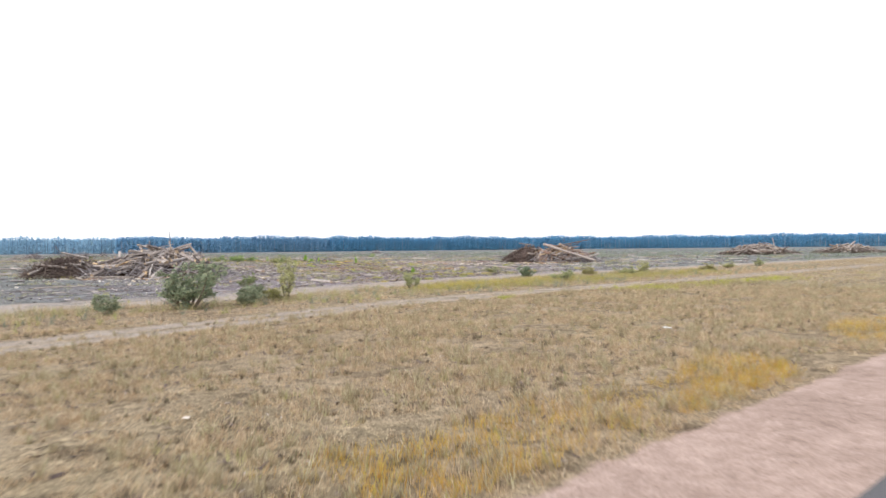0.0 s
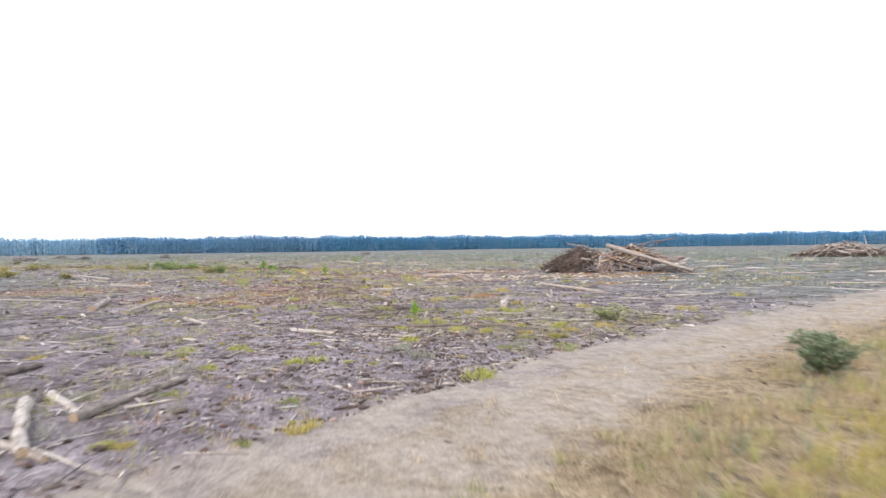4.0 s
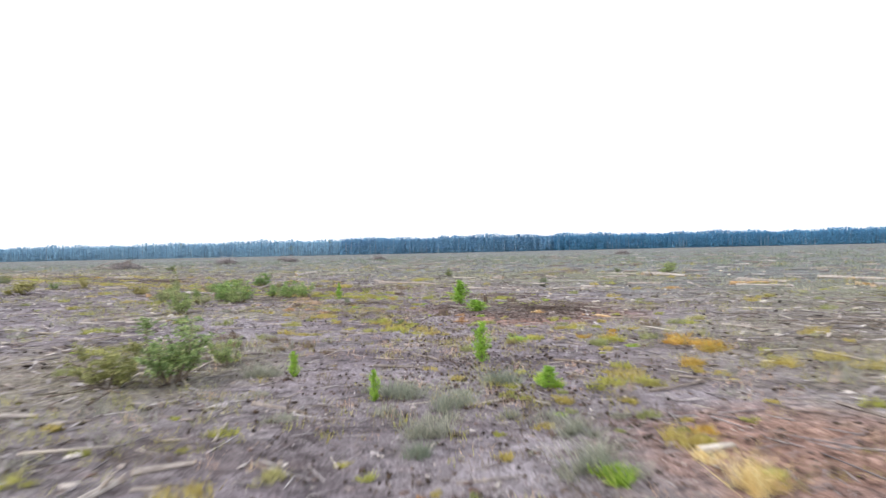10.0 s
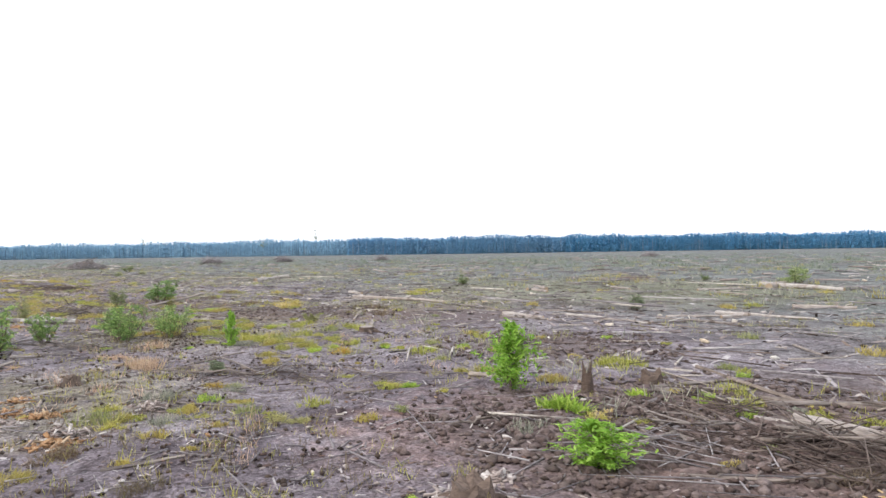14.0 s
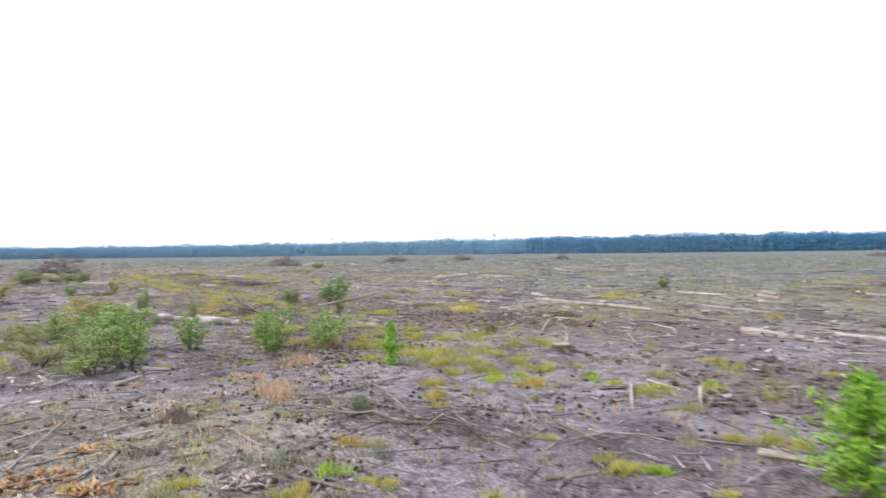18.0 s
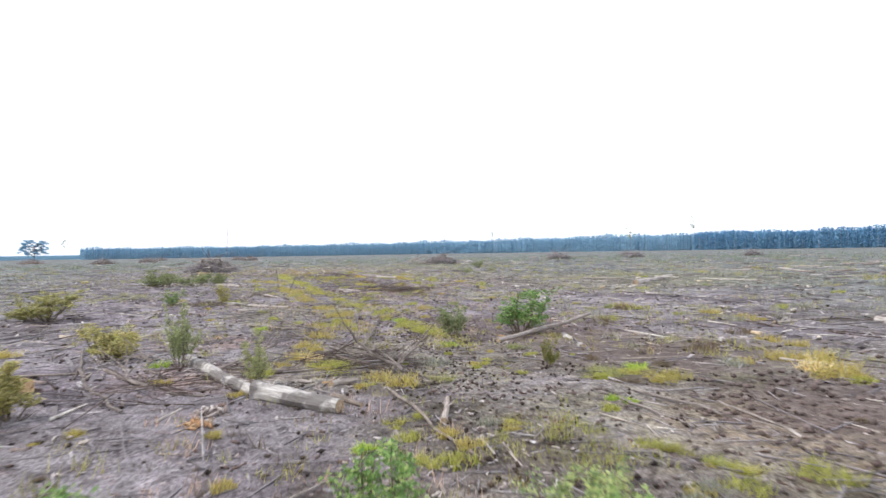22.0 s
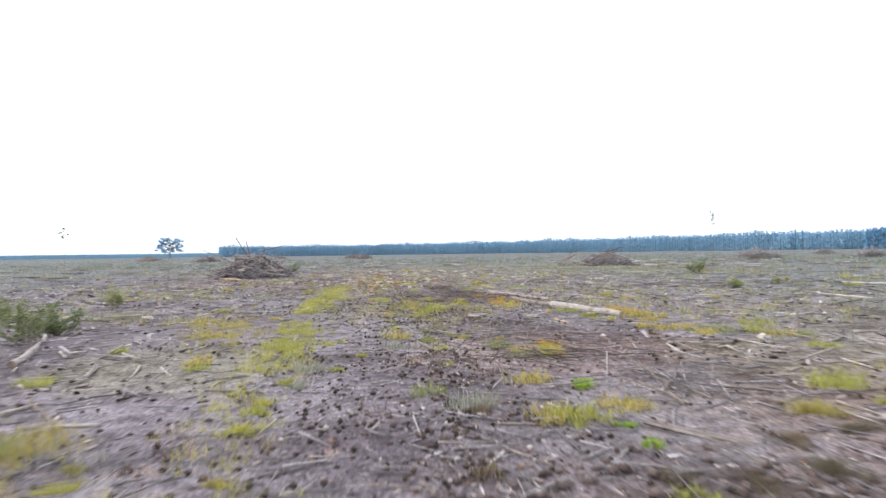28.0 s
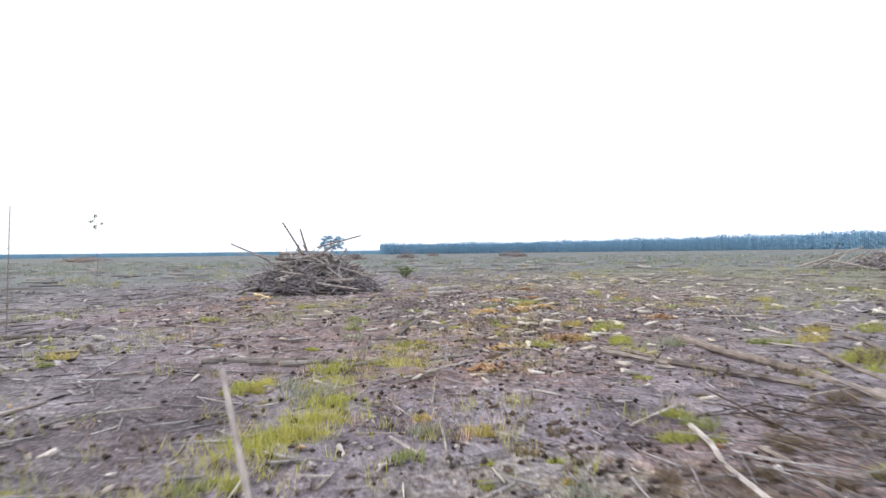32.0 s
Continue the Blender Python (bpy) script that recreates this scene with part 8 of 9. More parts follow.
more_tuft(-108.67, 153.21, 1.23, 'yellow')
more_tuft(-21.85, 98.65, 1.08, 'orange')
more_tuft(-134.89, 160.34, 1.08, 'yellow')
more_tuft(-63.12, 138.79, 1.09, 'yellow')
more_tuft(-4.38, 71.93, 1.09, 'lime')
more_tuft(-11.28, 58.66, 0.55, 'lime')
more_tuft(-6.79, 29.38, 0.73, 'olive')
more_tuft(-54.31, 128.12, 1.10, 'straw')
more_tuft(-10.21, 28.05, 0.28, 'lime')
more_tuft(-24.21, 68.94, 0.93, 'lime')
more_tuft(-114.39, 146.95, 1.13, 'lime')
more_tuft(-2.62, 60.33, 0.76, 'lime')
more_tuft(4.52, 46.10, 1.23, 'olive')
more_tuft(-73.60, 117.37, 1.15, 'yellow')
more_tuft(-53.67, 127.69, 1.23, 'yellow')
more_tuft(2.13, 59.82, 0.77, 'bright')
more_tuft(-44.94, 103.96, 0.58, 'lime')
more_tuft(-28.08, 67.17, 1.16, 'lime')
more_tuft(-107.85, 139.89, 0.58, 'lime')
more_tuft(-9.58, 30.16, 0.30, 'lime')
more_tuft(-115.42, 147.70, 1.23, 'lime')
more_tuft(-139.35, 157.07, 0.99, 'lime')
more_tuft(-23.36, 71.62, 0.70, 'lime')
more_tuft(6.50, 40.35, 1.00, 'yellow')
more_tuft(-17.21, 101.37, 1.21, 'yellow')
more_tuft(-118.61, 159.79, 0.81, 'lime')
more_tuft(-84.15, 129.42, 1.02, 'yellow')
more_tuft(-114.79, 150.95, 1.23, 'yellow')
more_tuft(-83.83, 131.53, 0.83, 'yellow')
more_tuft(-9.32, 62.69, 0.52, 'lime')
more_tuft(-26.30, 126.13, 0.84, 'yellow')
more_tuft(-33.78, 99.49, 1.23, 'yellow')
more_tuft(-11.32, 76.54, 1.23, 'yellow')
more_tuft(-3.36, 63.74, 1.18, 'lime')
more_tuft(14.92, 25.29, 1.23, 'yellow')
more_tuft(-68.18, 109.10, 1.23, 'lime')
more_tuft(-119.62, 144.26, 0.87, 'lime')
more_tuft(-74.18, 126.78, 1.23, 'yellow')
more_tuft(-40.74, 132.29, 1.10, 'yellow')
more_tuft(-3.29, 64.80, 1.11, 'lime')
more_tuft(-27.00, 73.44, 1.12, 'lime')
more_tuft(11.87, 36.18, 0.46, 'lime')
more_tuft(-129.73, 158.60, 1.23, 'yellow')
more_tuft(-40.88, 79.90, 1.16, 'yellow')
more_tuft(-11.01, 65.92, 0.93, 'yellow')
more_tuft(-54.10, 128.67, 1.23, 'yellow')
more_tuft(-10.25, 67.40, 0.85, 'yellow')
more_tuft(-55.12, 130.02, 1.23, 'yellow')
more_tuft(-134.67, 155.30, 1.00, 'lime')
more_tuft(-14.52, 82.60, 1.23, 'yellow')
more_tuft(-30.87, 133.80, 1.04, 'yellow')
more_tuft(-52.58, 141.19, 1.23, 'yellow')
more_tuft(-51.59, 140.14, 1.23, 'yellow')
more_tuft(-29.62, 135.90, 1.10, 'lime')
more_tuft(-67.72, 122.29, 1.23, 'yellow')
more_tuft(-5.69, 12.42, 1.23, 'lime')
more_tuft(-21.05, 85.45, 1.14, 'yellow')
more_tuft(-51.41, 139.43, 1.17, 'lime')
more_tuft(-28.65, 67.96, 1.18, 'lime')
more_tuft(-69.64, 123.44, 1.23, 'yellow')
more_tuft(12.84, 53.23, 1.23, 'lime')
more_tuft(-128.07, 176.36, 1.23, 'olive')
more_tuft(-51.24, 142.45, 1.23, 'lime')
more_tuft(-18.55, 117.61, 1.23, 'yellow')
more_tuft(14.20, 62.38, 1.23, 'olive')
more_tuft(-39.10, 144.53, 1.23, 'yellow')
more_tuft(-8.68, 81.40, 0.68, 'lime')
more_tuft(-55.05, 108.19, 1.23, 'lime')
more_tuft(-24.93, 146.18, 1.23, 'yellow')
more_tuft(-116.23, 177.86, 1.23, 'lime')
more_tuft(-7.44, 84.41, 1.08, 'yellow')
more_tuft(12.97, 65.69, 1.23, 'lime')
more_tuft(-22.70, 90.85, 1.23, 'yellow')

log(-9.02, 5.55, -8.65, 8.34, 0.1, 'grey')
log(-5.87, 5.27, -3.38, 1.69, 0.14, 'pale')
log(-4.04, 4.09, -3.47, 7.83, 0.1, 'grey')
log(-14.70, 25.57, -17.38, 35.05, 0.12, 'pale')
log(-13.44, 5.95, -13.00, 9.39, 0.1, 'pale')
log(10.19, 43.35, 9.06, 34.00, 0.08, 'pale')
log(6.12, 32.86, 5.60, 26.95, 0.17, 'pale')
log(3.99, 28.88, 5.02, 28.97, 0.05, 'pale')
log(-18.06, 39.70, -16.82, 40.35, 0.06, 'pale')
log(-1.79, 68.14, 3.40, 68.49, 0.08, 'pale')
log(-2.78, 25.28, -1.14, 27.57, 0.04, 'grey')
log(0.73, 24.76, 1.46, 22.68, 0.05, 'grey')
log(8.13, 66.02, 10.91, 62.69, 0.08, 'pale')
log(1.09, 48.21, 2.47, 45.47, 0.05, 'grey')
log(-10.80, 35.23, -9.37, 36.41, 0.09, 'grey')
log(1.64, 72.36, 3.65, 58.35, 0.08, 'pale')
log(-1.30, 67.78, 2.67, 72.45, 0.09, 'fresh')
log(-0.72, 50.32, 3.93, 49.05, 0.07, 'grey')
log(-20.75, 72.59, -19.82, 70.71, 0.06, 'pale')
log(-50.07, 97.11, -48.55, 99.45, 0.07, 'pale')
log(-18.07, 80.34, -16.89, 79.22, 0.03, 'grey')
log(-16.75, 77.63, -11.55, 78.10, 0.05, 'grey')
log(-20.72, 69.64, -21.58, 72.10, 0.03, 'grey')
log(-21.41, 70.38, -21.34, 71.13, 0.03, 'grey')
log(-15.62, 70.75, -15.29, 69.92, 0.04, 'pale')
log(-19.43, 141.69, -14.43, 137.01, 0.09, 'pale')
log(-9.60, 141.29, -6.98, 144.34, 0.12, 'fresh')
log(-54.39, 135.88, -46.10, 132.47, 0.1, 'pale')
log(-37.93, 128.34, -33.86, 125.49, 0.08, 'pale')
log(-33.39, 128.25, -30.02, 130.25, 0.06, 'pale')
log(-28.64, 107.89, -27.93, 108.87, 0.06, 'grey')
log(-32.38, 111.91, -30.50, 112.85, 0.05, 'grey')
log(-46.27, 164.92, -38.37, 162.74, 0.07, 'grey')
log(-48.37, 192.68, -38.45, 180.96, 0.07, 'grey')
log(-43.96, 162.19, -36.40, 160.79, 0.1, 'grey')
log(-40.02, 129.69, -36.36, 129.30, 0.06, 'grey')
log(-61.10, 118.65, -60.81, 120.24, 0.045, 'grey')
log(-45.08, 111.06, -44.08, 111.98, 0.03, 'grey')
log(-35.79, 116.47, -34.45, 113.63, 0.03, 'grey')
log(-32.77, 146.66, -29.65, 149.44, 0.09, 'pale')
log(-44.58, 145.93, -43.04, 144.45, 0.12, 'pale')
log(-55.63, 123.23, -52.75, 123.03, 0.025, 'grey')
log(-59.03, 119.58, -54.37, 118.15, 0.03, 'grey')
log(-60.20, 118.54, -57.87, 117.95, 0.03, 'grey')
log(-56.50, 118.14, -53.80, 117.12, 0.03, 'grey')
log(-55.94, 122.54, -53.40, 121.77, 0.025, 'grey')
log(-94.99, 137.26, -93.16, 137.53, 0.05, 'grey')
log(-93.73, 136.83, -92.06, 137.59, 0.1, 'pale')
log(-94.50, 135.64, -95.59, 136.49, 0.025, 'grey')
log(-97.64, 142.46, -95.28, 142.96, 0.04, 'grey')
log(-96.01, 145.17, -95.09, 145.11, 0.05, 'pale')
log(-103.32, 134.51, -100.31, 135.18, 0.035, 'grey')
log(-109.54, 132.28, -104.45, 132.67, 0.13, 'pale')
log(-110.72, 130.44, -110.75, 131.65, 0.04, 'grey')
log(-98.75, 133.82, -100.23, 134.55, 0.025, 'grey')
log(-95.41, 134.61, -96.54, 135.13, 0.025, 'grey')
log(-106.24, 145.83, -102.92, 146.31, 0.03, 'grey')
log(-92.53, 139.55, -91.16, 138.93, 0.03, 'grey')
log(-89.87, 130.12, -95.31, 130.62, 0.05, 'pale')
log(-88.92, 130.30, -89.55, 130.63, 0.03, 'pale')
log(-135.31, 147.33, -135.97, 149.53, 0.06, 'pale')
log(-125.68, 146.86, -125.34, 147.76, 0.035, 'pale')
log(-156.14, 155.30, -159.02, 157.15, 0.08, 'pale')
log(-135.95, 145.68, -135.59, 148.56, 0.08, 'grey')
log(-140.40, 150.67, -144.50, 152.26, 0.07, 'grey')
log(-135.00, 154.63, -133.02, 155.10, 0.06, 'grey')
log(-132.98, 155.19, -130.73, 156.12, 0.07, 'grey')
log(-127.76, 153.06, -125.87, 152.85, 0.03, 'grey')
log(-124.92, 150.07, -123.72, 150.06, 0.025, 'grey')
log(-124.29, 151.45, -123.49, 152.08, 0.04, 'grey')
log(-142.04, 145.93, -135.82, 146.66, 0.03, 'grey')

log(-12.31, 54.81, -11.12, 54.56, 0.06, 'grey')
log(-14.43, 61.38, -11.02, 63.07, 0.05, 'grey')
log(-11.08, 50.98, -10.71, 52.87, 0.045, 'grey')
log(-1.76, 70.54, -0.66, 70.07, 0.12, 'pale')
log(-0.08, 69.56, 0.59, 69.32, 0.13, 'pale')
log(-4.41, 57.76, -2.76, 58.13, 0.06, 'grey')
log(-3.44, 60.30, -3.28, 58.42, 0.035, 'grey')
log(-19.01, 132.04, -15.04, 131.14, 0.1, 'pale')
log(-10.50, 74.02, -7.64, 71.09, 0.05, 'grey')
log(-19.34, 49.87, -18.75, 50.91, 0.05, 'grey')
log(-16.69, 52.92, -13.76, 52.40, 0.04, 'grey')
log(-50.29, 98.32, -47.38, 101.58, 0.08, 'pale')
log(-14.89, 53.86, -13.84, 54.73, 0.035, 'grey')
log(-41.08, 83.49, -43.18, 88.45, 0.06, 'pale')
log(-20.73, 72.85, -18.97, 73.64, 0.09, 'pale')
log(-20.46, 70.18, -21.12, 73.81, 0.09, 'pale')
log(-30.34, 111.85, -23.27, 111.64, 0.07, 'grey')
log(-28.11, 93.49, -26.57, 91.10, 0.03, 'grey')
log(-26.82, 93.92, -24.74, 89.96, 0.03, 'grey')
log(-30.86, 130.69, -27.60, 128.46, 0.08, 'pale')
log(-20.36, 102.65, -19.28, 102.58, 0.06, 'pale')
log(-50.20, 96.70, -46.00, 98.21, 0.1, 'pale')
log(-35.13, 97.10, -33.06, 97.34, 0.045, 'grey')
log(-36.46, 89.53, -37.39, 91.37, 0.025, 'grey')
log(-29.75, 89.47, -27.25, 88.68, 0.045, 'grey')
log(-29.90, 90.49, -28.16, 90.81, 0.05, 'grey')
log(-40.59, 126.77, -38.54, 126.32, 0.11, 'pale')

# the felled trunks beside the old ruts
log(-136.2, 157.4, -129.6, 156.75, 0.085, 'grey')
log(-129.7, 156.75, -123.9, 156.05, 0.085, 'grey')
log(-123.5, 156.0, -119.0, 155.7, 0.11, 'grey')
log(-123.7, 155.2, -117.1, 154.75, 0.105, 'pale')
log(-117.2, 155.2, -114.6, 154.6, 0.07, 'grey')
log(-135.4, 154.9, -130.4, 156.2, 0.055, 'grey')
log(-118.2, 153.35, -114.2, 152.95, 0.10, 'grey')
log(-114.3, 152.95, -109.2, 152.35, 0.14, 'pale')

# ---- litter over the clearing ----
CLOD = wood_mat("earth_clods", [(0, (0.10, 0.072, 0.064)), (0.6, (0.17, 0.13, 0.12)), (1, (0.24, 0.195, 0.185))], islands=True)
PALE_BITS = wood_mat("bleached_bits", [(0, (0.36, 0.31, 0.27)), (0.5, (0.54, 0.49, 0.44)), (1, (0.70, 0.66, 0.61))], islands=True, patches=(0.24, 0.19, 0.16))
FRESH_BITS = wood_mat("torn_bits", [(0, (0.60, 0.55, 0.48)), (0.7, (0.78, 0.74, 0.68)), (1, (0.70, 0.55, 0.36))], islands=True, patches=(0.4, 0.34, 0.28))
SPINE = ((4, 8), (-2, 28), (-13, 60), (-25, 88), (-33, 101), (-52, 118), (-78, 131), (-110, 145), (-150, 158))

def along(n, spread, seed, verge=False, lo=0.0, start=0, stop=None):
    """Random places beside the line that runs across the clearing."""
    rng = np.random.default_rng(seed)
    P = np.array(SPINE[start:stop], float)
    seg = np.hypot(*np.diff(P, axis=0).T)
    cum = np.r_[0, np.cumsum(seg)]
    m = n * 3
    s = rng.uniform(-0.08, 1.12, m) * cum[-1]
    x, y = np.interp(s, cum, P[:, 0]), np.interp(s, cum, P[:, 1])
    a = rng.uniform(0, 6.283, m)
    d = lo + spread * np.abs(rng.normal(0, 0.6, m))
    x, y = x + np.cos(a) * d, y + np.sin(a) * d
    sand, vg, sh = zones(x, y)
    ok = (vg < 0.3) & (sand < 0.6)
    if lo:
        for t in np.linspace(0, cum[-1], 24):
            ok &= np.hypot(x - np.interp(t, cum, P[:, 0]), y - np.interp(t, cum, P[:, 1])) > lo * 0.8
    return x[ok][:n], y[ok][:n], rng

def litter(name, label, n, spread, seed, lo, hi, mat, wid, thick, tilt=0.2, off=0.0, clump=0.0, stop=None, line=None):
    x, y, rng = along(n, spread, seed, lo=off, stop=stop)
    if clump:
        w = np.sin(x * 0.31 + 1.7 * np.sin(y * 0.23)) * np.sin(y * 0.37 + 1.3 * np.sin(x * 0.19)) + rng.uniform(-0.6, 0.6, len(x))
        keep = w > clump - 0.6
        x, y = x[keep], y[keep]
    v, q = slivers(len(x), x, y, height(x, y), lo, hi, rng, wid, thick, tilt, line)
    return tagged(new(name, big_mesh(name, v, q, 4, mat)), label, "litter", kind="stuff")

litter("twig_litter", "dry grey twigs strewn over the bare soil", 9000, 9, 101, 0.08, 0.6, TWIG, 0.045, 0.04, 0.10)
litter("twig_litter", "dry grey twigs strewn over the bare soil", 12000, 26, 102, 0.2, 1.0, TWIG, 0.06, 0.05, 0.07, 4)
litter("branch_litter", "bare broken branches strewn across the clearing", 8000, 75, 103, 0.5, 2.0, TWIG, 0.10, 0.09, 0.05, 16, 0.2)
litter("chip_litter", "pale broken chips thick on the harvested soil", 2400, 12, 195, 0.06, 0.26, PALE_BITS, 0.4, 0.2, 0.15, 0, 0.1, 3)
litter("bark_litter", "red-brown bark chips thick on the harvested soil", 9000, 11, 198, 0.04, 0.17, BARKRED, 0.55, 0.15, 0.15, 0, 0.2, 3)
litter("stick_litter", "pale bleached sticks thick on the harvested soil", 420, 14, 196, 0.4, 1.6, PALE_BITS, 0.07, 0.06, 0.06, 0, 0.1, 3)
litter("bark_litter", "dark bark pieces thick on the harvested soil", 3600, 12, 197, 0.08, 0.3, BRUSH, 0.5, 0.2, 0.15, 0, 0.1, 3)
litter("stick_litter", "pale bleached sticks strewn over the clearing", 700, 14, 191, 0.3, 1.2, PALE_BITS, 0.05, 0.045, 0.06, 0, 0.1)
litter("stick_litter", "pale bleached sticks strewn over the clearing", 1700, 30, 192, 0.4, 2.0, PALE_BITS, 0.10, 0.09, 0.05, 8, 0.1)
litter("block_litter", "pale chunks of broken wood on the soil", 1300, 12, 193, 0.04, 0.15, PALE_BITS, 0.4, 0.25, 0.2, 0, 0.15)
litter("block_litter", "orange rotten wood chunks on the soil", 240, 16, 194, 0.04, 0.14, CHIP_O, 0.45, 0.3, 0.2, 0, 0.35)
litter("chip_litter", "small pale wood chips and splinters on the soil", 9000, 10, 104, 0.03, 0.13, CHIP, 0.5, 0.14, 0.15, 0, 0.1)
litter("chip_litter", "small pale wood chips and splinters on the soil", 8000, 30, 105, 0.08, 0.3, CHIP, 0.45, 0.15, 0.12, 8)
litter("bark_litter", "reddish-brown bark pieces on the soil", 9000, 12, 106, 0.04, 0.15, BARKBIT, 0.6, 0.14, 0.12)
litter("far_branch_litter", "pale trunks and branches lying far out on the clearing", 1600, 260, 107, 1.0, 4.0, CHIP, 0.45, 0.35, 0.02, 55, 0.3)
litter("far_branch_litter", "dark fallen branches far out on the clearing", 2600, 240, 108, 0.8, 3.0, TWIG, 0.3, 0.25, 0.03, 45)

litter("trunk_litter", "long pale stripped trunks lying along the harvest lines", 80, 60, 301, 2.0, 6.0, PALE_BITS, 0.2, 0.18, 0.01, 24, 0.1, line=155)
litter("trunk_litter", "long grey trunks lying along the harvest lines", 100, 60, 302, 2.0, 6.0, TWIG, 0.18, 0.17, 0.01, 22, 0.1, line=155)
litter("branch_litter", "long thin dark branches strewn over the soil", 420, 20, 303, 1.0, 3.5, TWIG, 0.05, 0.045, 0.03, 4, 0.2, line=150)
litter("branch_litter", "dark branches in drifts across the clearing", 5000, 60, 304, 0.4, 1.8, BRUSH, 0.07, 0.07, 0.05, 12, 0.3, line=155)
litter("chip_litter", "bright torn wood pieces dotted over the clearing", 900, 60, 305, 0.12, 0.45, FRESH_BITS, 0.5, 0.35, 0.2, 12, 0.1)

def lumps(name, label, n, spread, seed, lo, hi, mat, squash=0.7, off=0.0, start=0):
    """Small eight-sided lumps: cones, clods."""
    x, y, rng = along(n, spread, seed, lo=off, start=start)
    w = np.sin(x * 0.45 + 1.2 * np.sin(y * 0.3)) * np.sin(y * 0.5 + np.sin(x * 0.27)) + rng.uniform(-0.9, 0.9, len(x))
    x, y = x[w > -0.35], y[w > -0.35]
    n = len(x)
    r = rng.uniform(lo, hi, n)
    c = np.stack([x, y, height(x, y) + r * squash * 0.6], 1)
    d = np.array([(1, 0, 0), (0, 1, 0), (-1, 0, 0), (0, -1, 0), (0, 0, 1), (0, 0, -1)], float)
    j = rng.uniform(0.65, 1.35, (n, 6, 1))
    v = (c[:, None] + d[None] * j * r[:, None, None] * (1, 1, squash)).reshape(-1, 3)
    t = np.array([0, 1, 4, 1, 2, 4, 2, 3, 4, 3, 0, 4, 1, 0, 5, 2, 1, 5, 3, 2, 5, 0, 3, 5])
    return tagged(new(name, big_mesh(name, v, (np.arange(n)[:, None] * 6 + t[None]).ravel(), 3, mat)), label, "litter", kind="stuff")

lumps("pine_cones", "dark pine cones and clods strewn on the soil", 9000, 8, 111, 0.02, 0.055, CONE)
lumps("pine_cones", "dark pine cones and clods strewn on the soil", 9500, 9, 112, 0.025, 0.065, CONE, start=3)
lumps("soil_clods", "dark brown clods of turned earth", 14000, 10, 115, 0.02, 0.07, CLOD, 0.55)
lumps("soil_clods", "dark brown clods of earth", 5000, 28, 113, 0.04, 0.11, CONE, 0.45, 7)
lumps("soil_clods", "grey-brown clods of earth", 9000, 12, 114, 0.02, 0.06, CHIP, 0.4)

def earth_clods(n, seed):
    """Larger crumbled clods on the turned earth."""
    rng = np.random.default_rng(seed)
    C = np.array([e for e in EARTH if e[2] < 4.2])
    k = rng.integers(0, len(C), n)
    a, q = rng.uniform(0, 6.283, n), np.sqrt(rng.uniform(0, 1, n)) * C[k, 2]
    x, y = C[k, 0] + np.cos(a) * q, C[k, 1] + np.sin(a) * q
    r = 0.02 + 0.09 * rng.uniform(0, 1, n) ** 2.5
    c = np.stack([x, y, height(x, y) + r * 0.3], 1)
    d = np.array([(1, 0, 0), (0, 1, 0), (-1, 0, 0), (0, -1, 0), (0, 0, 1), (0, 0, -1)], float)
    j = rng.uniform(0.55, 1.45, (n, 6, 1))
    v = (c[:, None] + d[None] * j * r[:, None, None] * (1, 1, 0.6)).reshape(-1, 3)
    t = np.array([0, 1, 4, 1, 2, 4, 2, 3, 4, 3, 0, 4, 1, 0, 5, 2, 1, 5, 3, 2, 5, 0, 3, 5])
    return tagged(new("soil_clods", big_mesh("soil_clods", v, (np.arange(n)[:, None] * 6 + t[None]).ravel(), 3, CLOD)), "crumbled red-brown clods on turned earth", "litter", kind="stuff")

earth_clods(13000, 311)

def flakes(name, label, n, spread, seed, lo, hi, mat, off=0.0):
    """Thin needles, bark flakes and splinters lying almost flat."""
    x, y, rng = along(n, spread, seed, lo=off)
    n = len(x)
    L, a = rng.uniform(lo, hi, n), rng.uniform(0, 6.283, n)
    w = np.maximum(L * rng.uniform(0.06, 0.3, n), 0.006)
    z = height(x, y) + 0.012
    d = np.stack([np.cos(a), np.sin(a), rng.normal(0, 0.22, n)], 1) * (L * 0.5)[:, None]
    s = np.stack([-np.sin(a), np.cos(a), rng.normal(0, 0.3, n)], 1) * (w * 0.5)[:, None]
    c = np.stack([x, y, z], 1)
    v = np.stack([c - d - s, c - d + s, c + d + s * 0.6, c + d - s * 0.6], 1).reshape(-1, 3)
    return tagged(new(name, big_mesh(name, v, np.arange(4 * n), 4, mat)), label, "litter", kind="stuff")

flakes("wood_flakes", "tiny grey splinters and needles covering the soil", 28000, 9, 115, 0.03, 0.22, TWIG)
flakes("wood_flakes", "small pale flakes of wood on the soil", 26000, 10, 116, 0.03, 0.13, CHIP)
flakes("bark_flakes", "dark bark flakes on the soil", 26000, 13, 117, 0.03, 0.14, BRUSH)
flakes("wood_flakes", "splinters and flakes of wood further out", 28000, 36, 118, 0.12, 0.6, TWIG, 9)
flakes("wood_flakes", "pale splinters further out on the clearing", 16000, 60, 119, 0.15, 0.6, CHIP, 14)
flakes("bark_flakes", "dark bark pieces further out on the clearing", 9000, 60, 120, 0.15, 0.6, BRUSH, 14)

